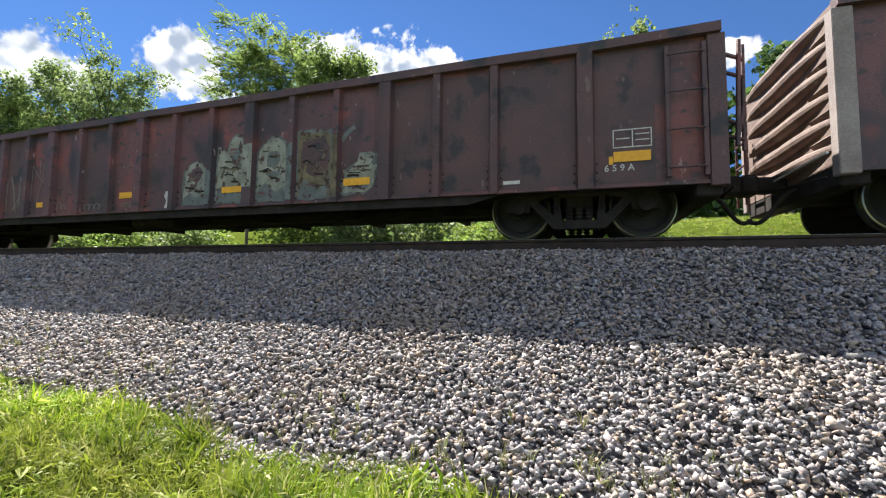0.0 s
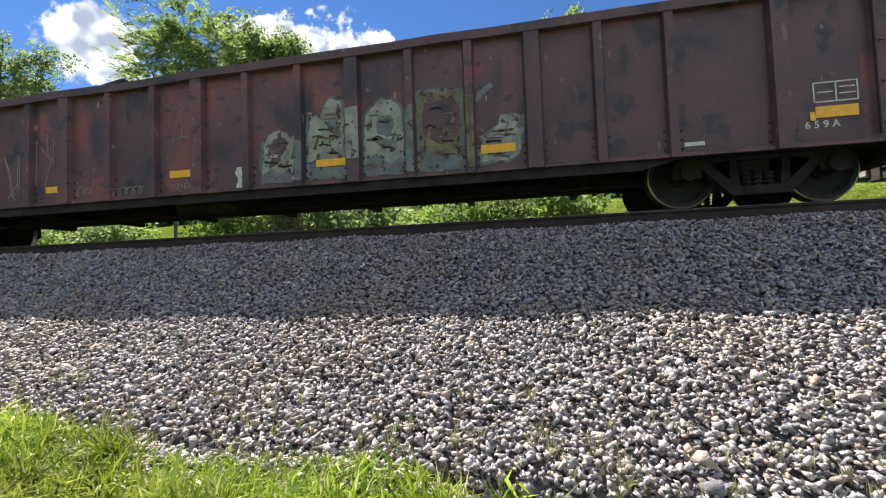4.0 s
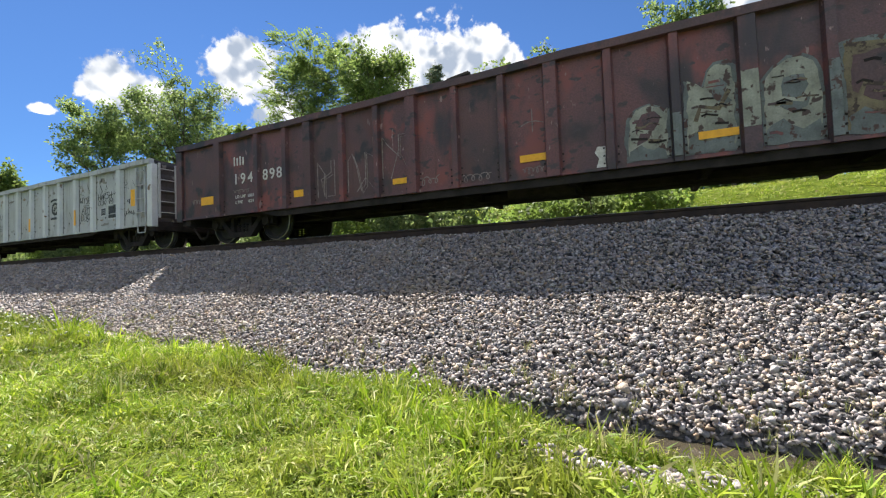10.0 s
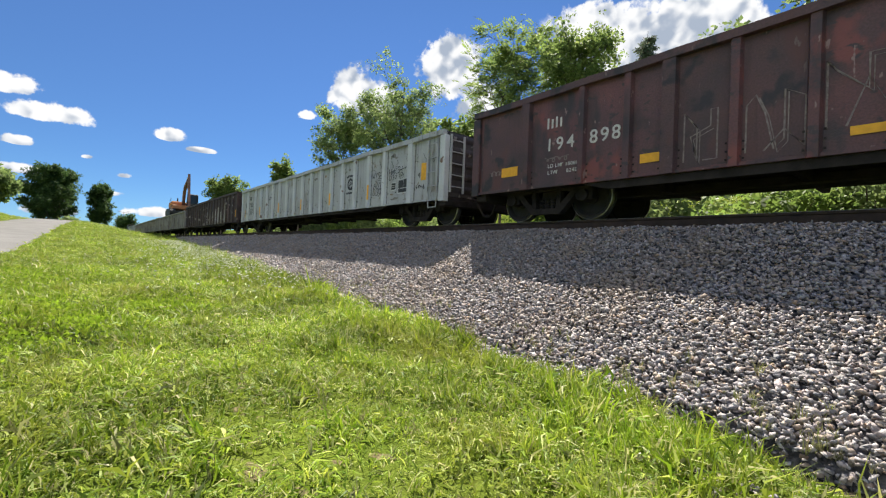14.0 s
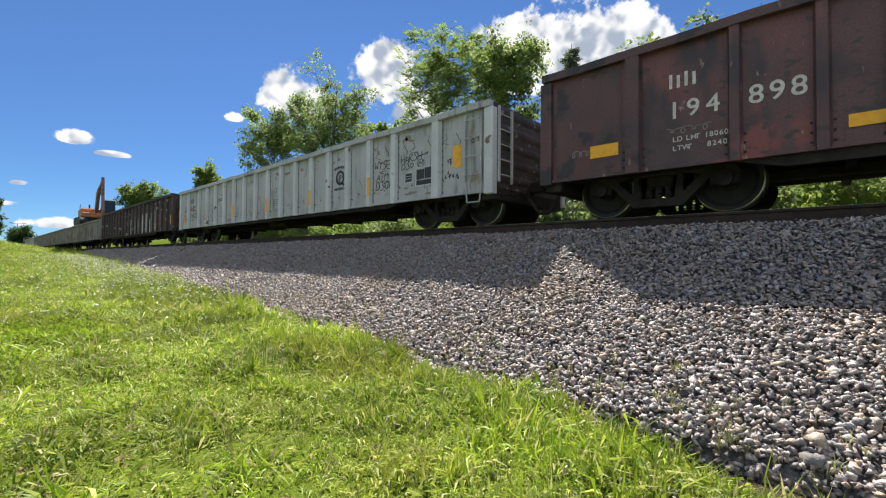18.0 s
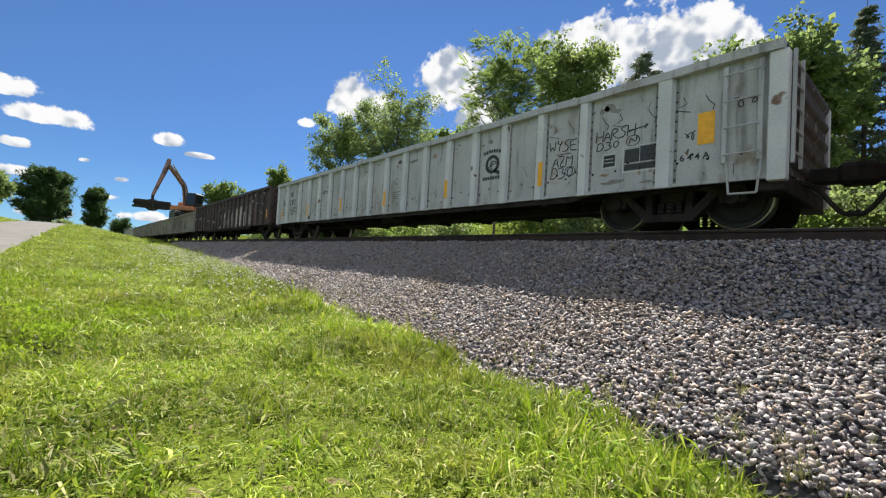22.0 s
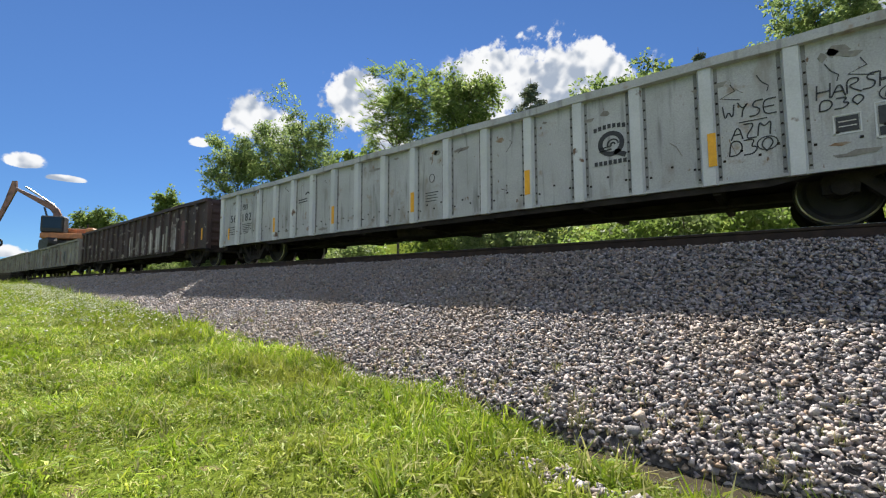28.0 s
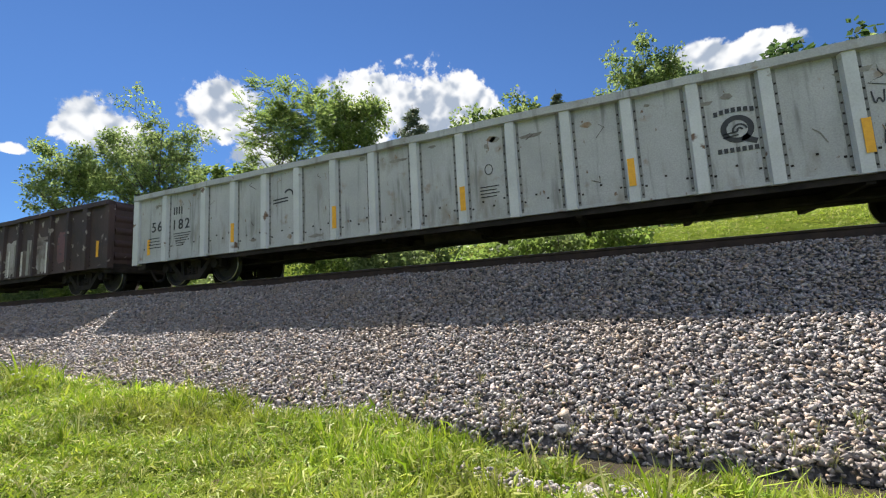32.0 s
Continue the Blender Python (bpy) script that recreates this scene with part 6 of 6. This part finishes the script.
def tree(label, x, y, height, crown_w, low, seed, leaf=LEAF, sprays=2600, size=0.75, gaps=0.35, trunk=0.22, lean=0.0, pinnate=False, fullness=1.0, dome=False):
    """A broad-leaved tree: tapered trunk, forked limbs, and leaf clumps held close to the twigs. low: height of the crown's foot."""
    rng = random.Random(seed)
    t = tagged(new("tree"), label, "tree", group="trees")
    t.location = (x, y, float(land(x, y)) - 0.05)
    bm = bmesh.new()
    spine = [Vector((0, 0, 0))]
    for k in range(1, 9):
        spine.append(Vector((rng.gauss(0, 0.012) * height * k / 4 + lean * height * k / 8, rng.gauss(0, 0.012) * height * k / 4, height * 0.68 * k / 8)))
    limb(bm, spine, trunk, trunk * 0.15, 9)
    twigs = []                       # foot, tip
    branches = 30
    for k in range(branches):
        u = (k + rng.random()) / branches
        h = low * height + (0.66 - low) * height * u
        i = min(7, int(h / (height * 0.68) * 8))
        start = spine[i].lerp(spine[i + 1], min(1, max(0, h / (height * 0.68) * 8 - i)))
        a = 2.4 * k + rng.uniform(-0.5, 0.5)
        reach = crown_w / 2 * math.sqrt(1 - 0.8 * u * u) * rng.uniform(0.75, 1.1) if dome else crown_w / 2 * (0.3 + 0.85 * math.sin(math.pi * min(1, 0.2 + 0.6 * u)) ** 0.8) * rng.uniform(0.62, 1.12)
        rise = reach * rng.uniform(0.35, 1.0) * (1.0 - 0.4 * u)
        out = Vector((math.cos(a), math.sin(a), 0))
        pts = [start]
        for q in range(1, 5):
            w = q / 4
            pts.append(start + out * reach * w + Vector((0, 0, rise * w ** 0.8)) + Vector([rng.gauss(0, 0.04) * reach for _ in range(3)]))
        limb(bm, pts, trunk * 0.4 * (1.15 - u), trunk * 0.06, 5)
        for q in range(1, 5):
            for _ in range(3 if q < 4 else 4):
                way = (out * rng.uniform(0.1, 1.0) + Vector((rng.gauss(0, 0.7), rng.gauss(0, 0.7), rng.uniform(-0.1, 0.9)))).normalized()
                tip = pts[q] + way * (reach * rng.uniform(0.16, 0.36) + 0.2)
                twigs.append((pts[q], tip))
    for _ in range(9):
        twigs.append((spine[-2], spine[-1] + Vector((rng.gauss(0, 0.35), rng.gauss(0, 0.35), rng.uniform(-0.4, 0.5)))))
    twigs = [w for w in twigs if rng.random() > gaps * 0.5]
    for a, b in twigs:
        rod(bm, a, b, trunk * 0.07, trunk * 0.025, 4)
    top = sorted(b.z for _, b in twigs)[int(0.975 * len(twigs))] + 0.2
    wide = sorted(math.hypot(b.x, b.y) for _, b in twigs)[int(0.95 * len(twigs))] + 0.2
    fit = Vector((min(1.5, crown_w / 2 / wide), min(1.5, crown_w / 2 / wide), height / top))
    bmesh.ops.scale(bm, vec=fit, verts=bm.verts)
    part("trunk", bm, BARK, t)
    nrng = np.random.default_rng(seed)
    foot, tip = (np.array([w[e][:] for w in twigs]) * np.array(fit[:]) for e in (0, 1))
    idx = nrng.integers(0, len(twigs), sprays)
    along = nrng.uniform(0.25, 1.08, sprays) ** 0.7
    way = tip[idx] - foot[idx]
    loose = np.linalg.norm(way, axis=1)[:, None] * 0.13 * fullness + 0.04
    pos = foot[idx] + way * along[:, None] + nrng.normal(0, 1, (sprays, 3)) * loose
    turn = np.arctan2(way[:, 1], way[:, 0]) + nrng.normal(0, 0.6, sprays)
    pitch = -np.arctan2(way[:, 2], np.hypot(way[:, 0], way[:, 1])) * 0.6 + nrng.normal(0, 0.3, sprays)
    rows = np.column_stack([pos, nrng.uniform(0.65, 1.25, sprays) * size, turn, nrng.normal(0, 0.4, sprays), pitch, nrng.integers(0, 6, sprays)])
    shapes = [frond(600 + seed * 7 + k) if pinnate else leaf_spray(600 + seed * 7 + k, 7, 0.5) for k in range(6)]
    scatter("crown", shapes, rows, leaf, "", "", t)
    return t


def spruce(label, x, y, height, width, seed, sprays=2600):
    rng = np.random.default_rng(seed)
    t = tagged(new("spruce_tree"), label, "tree", group="trees")
    t.location = (x, y, float(land(x, y)) - 0.05)
    bm = bmesh.new()
    rod(bm, (0, 0, 0), (0, 0, height), 0.22, 0.02, 8)
    rows = []
    tiers = 20
    for k in range(tiers):
        u = k / tiers
        z = height * (0.12 + 0.87 * u)
        for _ in range(6):
            a, reach = rng.uniform(0, 6.28), width / 2 * (1 - u) ** 0.85 * rng.uniform(0.6, 1.15) + 0.1
            end = Vector((math.cos(a) * reach, math.sin(a) * reach, z - reach * 0.18))
            rod(bm, (0, 0, z), end, 0.04, 0.01, 4)
            m = max(5, int(sprays / tiers / 6 * (1.5 - u)))
            w = rng.uniform(0.15, 1.02, m)
            p = np.outer(w, np.array(end) - np.array((0, 0, z))) + np.array((0, 0, z)) + rng.normal(0, 0.1, (m, 3)) * (0.4 + reach * 0.3)
            rows.append(np.column_stack([p, rng.uniform(0.25, 0.55, m), rng.uniform(0, 6.28, m), rng.normal(0, 0.3, m), rng.normal(0, 0.3, m), rng.integers(0, 4, m)]))
    part("trunk", bm, BARK, t)
    scatter("crown", [leaf_spray(900 + seed + k, 12, 0.5, 0.5) for k in range(4)], np.concatenate(rows), NEEDLE, "", "", t)


def bush(label, x, y, width, height, seed, leaf=LEAF_BUSH, sprays=640, size=0.32, turn=0.0):
    rng = np.random.default_rng(seed)
    t = tagged(new("bush"), label, "bush", group="bushes behind the track")
    t.location = (x, y, float(land(x, y)) - 0.03)
    bm = bmesh.new()
    c, r = [], []
    for k in range(9):
        a, s = rng.uniform(0, 6.28), rng.uniform(0.1, 0.5) * width
        end = Vector((math.cos(a) * s, math.sin(a) * s, height * rng.uniform(0.45, 0.86)))
        limb(bm, [Vector((0.1 * math.cos(a), 0.1 * math.sin(a), 0)), end * 0.55, end], 0.03, 0.01, 5)
        for w in (0.4, 0.75, 1.0):
            c.append(np.array(end) * w)
            r.append(0.2 * width * (0.6 + 0.4 * w))
    part("stems", bm, BARK, t)
    i = rng.integers(0, len(c), sprays)
    p = np.array(c)[i] + rng.normal(0, 0.6, (sprays, 3)) * np.array(r)[i][:, None] * np.array([1, 1, 0.75])
    p[:, 2] = np.abs(p[:, 2]) + 0.05
    rows = np.column_stack([p, rng.uniform(0.6, 1.3, sprays) * size, rng.uniform(0, 6.28, sprays), rng.normal(0, 0.4, sprays), rng.normal(0, 0.4, sprays), rng.integers(0, 5, sprays)])
    scatter("foliage", [leaf_spray(1200 + seed * 3 + k, 7, 0.45) for k in range(5)], rows, leaf, "", "", t)
    return t


def greenery():
    tree("tall open maple with fresh green leaves behind the train", -30.2, 11.8, 11.6, 8.2, 0.2, 11, LEAF, 3600, 0.36, 0.6, 0.24, fullness=1.4)
    tree("leafy maple standing beside a taller one behind the train", -34.2, 9.0, 10.9, 5.8, 0.16, 41, LEAF, 2500, 0.36, 0.5, 0.18, fullness=1.4)
    tree("slender young tree with drooping pinnate leaf sprays behind the train", -13.0, 6.6, 10.1, 3.9, 0.25, 12, LEAF_LIGHT, 1500, 0.5, 0.4, 0.11, 0.0, True)
    tree("bushy young tree with yellow-green leaves behind the train", -12.4, 11.4, 9.9, 5.0, 0.2, 13, LEAF_LIGHT, 2600, 0.32, 0.4, 0.14, fullness=1.5)
    tree("low yellow-green tree behind the train", -37.0, 25.0, 11.6, 9.0, 0.15, 14, LEAF_LIGHT, 2400, 0.8, 0.2, 0.25)
    spruce("pointed dark spruce behind the train", -20.2, 36.0, 18.6, 17.0, 5, 3000)
    spruce("broken-topped dark pine behind the train", -3.4, 38.0, 17.1, 8.0, 6)
    tree("dense dark-leaved tree on the hillside", -6.2, 26.0, 10.6, 8.5, 0.1, 15, LEAF, 4200, 0.75, 0.1, 0.3, fullness=1.6)
    tree("dense green tree on the hillside", -13.0, 33.0, 10.4, 8.5, 0.1, 16, LEAF_DARK, 3600, 0.8, 0.1, 0.3, fullness=1.6)
    tree("tall leafy tree on the hillside", 4.6, 27.0, 13.6, 7.6, 0.15, 17, LEAF, 3200, 0.45, 0.5, 0.28, fullness=1.5)
    tree("round green tree far along the track", -84.0, 10.6, 9.6, 6.0, 0.1, 18, LEAF_LIGHT, 2800, 0.6, 0.2, 0.25, fullness=1.8)
    tree("small green tree far along the track", -58.0, 11.6, 8.8, 3.2, 0.1, 19, LEAF_LIGHT, 1200, 0.6, 0.2, 0.2, fullness=1.8)
    tree("round dark tree beside the footpath crest", -108.0, -14.2, 11.4, 8.6, 0.02, 20, LEAF_DARK, 6600, 0.68, 0.05, 0.3, fullness=1.8, dome=True)
    tree("dark tree at the crest of the footpath", -112.0, -6.8, 9.6, 4.4, 0.03, 21, LEAF_DARK, 3400, 0.6, 0.1, 0.25, fullness=1.8, dome=True)
    tree("dark tree on the grassy bank", -62.0, -20.8, 6.2, 7.5, 0.05, 22, LEAF, 3600, 0.75, 0.1, 0.25, fullness=1.8, dome=True)
    tree("leafy tree on the grassy bank", -70.0, -17.4, 5.0, 4.6, 0.05, 23, LEAF, 3000, 0.7, 0.1, 0.2, fullness=1.8, dome=True)
    tree("distant green tree beyond the bank", -150.0, -0.3, 5.6, 4.6, 0.05, 24, LEAF_DARK, 900, 1.0, 0.1, 0.25)
    for k in range(6):
        tree("hillside tree in the woods behind the train", (8, 15, 21, -24, -46, -60)[k], (34, 30, 38, 40, 36, 34)[k], (11, 12, 13, 9, 9, 9)[k], 9.0, 0.08, 30 + k,
             LEAF_DARK if k % 2 else LEAF, 1200, 1.05, 0.15, 0.25)
    rng = random.Random(77)
    kinds = [bush("bright green leafy bush beside the far rail", -2.2, 4.6, 2.7, 2.6, 1), bush("leafy green bush beside the far rail", -4.6, 5.2, 2.6, 2.4, 2, LEAF),
             bush("dark green bush beside the far rail", -7.0, 4.9, 2.7, 2.5, 3, LEAF, 640), bush("bright yellow-green bush beside the far rail", -9.2, 5.4, 2.9, 2.5, 4)]
    x, k = 1.3, 0
    while x > -46:
        if not any(abs(x - q) < 0.9 for q in (-2.2, -4.6, -7.0, -9.2)) and not -13.0 < x < -11.2:
            y = rng.uniform(4.2, 6.4)
            copy_thing(kinds[k % 4], pose(x, y, float(land(x, y)) - 0.03, 0, 0, rng.uniform(0, 360)))
            k += 1
        x -= rng.uniform(1.5, 2.3)
    for x, y, w, h, s in ((-46, -19.5, 5.0, 2.6, 11), (-40, -23.0, 5.0, 2.8, 12), (-54, -18.2, 5.0, 2.4, 13), (-96, -10.6, 2.4, 1.4, 14)):
        bush("overgrown green bush on the grassy bank", x, y, w, h, s, LEAF, 1300, 0.7)
    r = np.random.default_rng(50)
    n = 4000
    x = r.uniform(-190, 90, n)
    y = 52 + 8 * np.sin(x * 0.05) + r.gamma(2, 4, n)
    top = 5.5 + 2.5 * np.sin(0.21 * x) * np.sin(0.13 * x + 1) + 0.6 * np.sin(0.9 * x)
    z = land(x, y) + r.random(n) ** 0.7 * top
    scatter("far_woods", [leaf_spray(1500 + k, 9, 0.5) for k in range(5)], np.column_stack([x, y, z, r.uniform(1.7, 3.2, n), r.uniform(0, 6.28, n), r.normal(0, 0.4, n), r.normal(0, 0.4, n),
                                                                                           r.integers(0, 5, n)]), LEAF_DARK, "dark woods on the hillside far behind the train", "woods")


greenery()


# ---- a utility pole and a parked car ----
def utility_pole(x, y, top):
    z = float(land(x, y))
    t = tagged(new("utility_pole"), "grey wooden utility pole with crossarm and transformer", "utility pole")
    t.location = (x, y, z - 0.1)
    h = top - z
    part("pole", rodded((0, 0, 0), (0, 0, h), 0.17, 0.11, 10), POLE_WOOD, t)
    part("crossarm", boxed(-0.06, 0.06, -1.1, 1.1, h - 0.9, h - 0.76, 0.01), POLE_WOOD, t)
    for k in (-1.0, -0.5, 0.5, 1.0):
        part("insulator", rodded((0, k, h - 0.76), (0, k, h - 0.58), 0.05, 0.03, 8), MACHINE, t)
    part("transformer", rodded((0.32, 0, h - 2.4), (0.32, 0, h - 1.4), 0.24, n=12), PALE, t)


utility_pole(-58.5, -17.0, 12.0)


def street_lamp(x, y, top):
    z = float(land(x, y))
    t = tagged(new("street_lamp"), "slim grey street lamp far along the track", "street lamp")
    t.location = (x, y, z - 0.1)
    h = top - z
    part("pole", rodded((0, 0, 0), (0, 0, h), 0.1, 0.07, 8), POLE_WOOD, t)
    for s in (-1, 1):
        part("arm", rodded((0, 0, h - 0.2), (0, s * 0.9, h), 0.05, n=6), POLE_WOOD, t)
        part("lamp_head", boxed(-0.15, 0.15, s * 1.15 - 0.3, s * 1.15 + 0.3, h - 0.02, h + 0.14, 0.03), POLE_WOOD, t)


street_lamp(-150.0, -1.0, 7.4)


def parked_car(x, y, turn):
    t = tagged(new("parked_car"), "dark parked car on the lawn behind the bushes", "car")
    t.matrix_basis = pose(x, y, float(land(x, y)) + 0.0, 0, 0, turn)
    body = slabbed([(-2.2, 0.35), (-2.25, 0.75), (-1.9, 0.92), (-1.1, 0.98), (1.2, 0.98), (2.1, 0.85), (2.25, 0.6), (2.2, 0.35)], -0.88, 0.88)
    bmesh.ops.bevel(body, geom=list(body.edges), offset=0.06, segments=2, affect="EDGES")
    part("body", body, CARPAINT, t)
    part("cabin", slabbed([(-1.5, 0.96), (-1.1, 1.42), (0.5, 1.45), (1.15, 0.96)], -0.76, 0.76), GLASS, t)
    part("roof", boxed(-1.08, 0.48, -0.72, 0.72, 1.43, 1.48, 0.02), CARPAINT, t)
    for wx in (-1.4, 1.4):
        for wy in (-0.8, 0.8):
            w = part("wheel", rodded((wx, wy - 0.1, 0.32), (wx, wy + 0.1, 0.32), 0.32, n=18), MACHINE, t)
            part("rim", rodded((wx, wy - 0.105, 0.32), (wx, wy + 0.105, 0.32), 0.19, n=14), WHEEL, w)


parked_car(-6.6, 14.2, 12)

# ---- what moves ----
def rolled(t):
    return float(np.interp(t, np.arange(len(ROLLED)) * 2.0, ROLLED))


# seconds, swing of the house from the track's line, boom's rise, stick's slope
SWINGS = [(0, -40, 30, -70), (5, -36, 30, -68), (6, -35, 28, -69), (7, -36, 19, -82), (8.5, -30, 26, -78), (11, -12, 32, -72), (14, -2, 31, -70), (17, -1, 27, -70), (18, -3, 29, -76),
          (19, -3, 36, -80), (20, -10, 44, -75), (21, -23, 49, -69), (22, -40, 46, -60), (23, -60, 44, -66), (24, -108, 48, -70), (25, -143, 50, -64), (26, -155, 53, -69),
          (27, -150, 50, -72), (29, -90, 44, -72), (32, -40, 34, -72)]


def arm(t):
    cols = np.array(SWINGS, float).T
    swing, rise, slope = (float(np.interp(t, cols[0], c)) for c in cols[1:])
    turn = pose(0, 0, 0, 0, 0, swing)
    root = Vector((0.5, -0.1, 1.45))
    boom = turn @ Matrix.Translation(root) @ pose(0, 0, 0, 0, -rise, 0)
    apex = root + Vector((math.cos(radians(rise)), 0, math.sin(radians(rise)))) * BOOM
    stick = turn @ Matrix.Translation(apex) @ pose(0, 0, 0, 0, -slope, 0)
    end = apex + Vector((math.cos(radians(slope)), 0, math.sin(radians(slope)))) * STICK
    grapple = turn @ Matrix.Translation(end)
    return turn, boom, stick, grapple


def motions():
    beats = [2.0 * k for k in range(17)]
    for car, place in CARS:
        walk(car, [(t, pose(place + rolled(t), 0, 0)) for t in beats])
    turns = [0.64 * k for k in range(51)]
    for ws, place in WHEELSETS:
        walk(ws, [(t, pose(place.x, 0, place.z, 0, math.degrees(rolled(t) / RADIUS), 0)) for t in turns])
    walk(EXCAVATOR, [(t, pose(EX_AT[0] + rolled(t), 0, EX_AT[2])) for t in beats])
    ticks = [0.5 * k for k in range(65)]
    for k, ob in enumerate((HOUSE, ARM_BOOM, ARM_STICK, GRAPPLE)):
        walk(ob, [(t, arm(t)[k]) for t in ticks])
    rows = []
    for t in ticks:
        base = Vector((EX_AT[0] + rolled(t), 0, EX_AT[2]))
        held = base + arm(t)[3].translation + Vector((0, 0, -1.2))
        spin = float(np.interp(t, [0, 20, 23, 24, 25, 26, 32], [-84, -84, -88, -104, -150, -160, -160]))
        if t <= 20.0:
            p = Vector((EX_AT[0] + 6.3 + rolled(t), 0, 1.3))
        elif t <= 25.3:
            u = min(1.0, (t - 20.0) / 1.0)
            p = Vector((EX_AT[0] + 6.3 + rolled(t), 0, 1.3)).lerp(held, u)
        else:
            at = Vector((EX_AT[0] + rolled(25.3), 0, EX_AT[2])) + arm(25.3)[3].translation + Vector((0, 0, -1.2))
            ground = Vector((at.x, at.y, float(land(at.x, at.y)) + 0.01))
            p = at.lerp(ground, min(1.0, (t - 25.3) / 0.7))
        rows.append((t, Matrix.Translation(p) @ pose(0, 0, 0, 0, 0, spin)))
    walk(BUNDLE, rows)


motions()
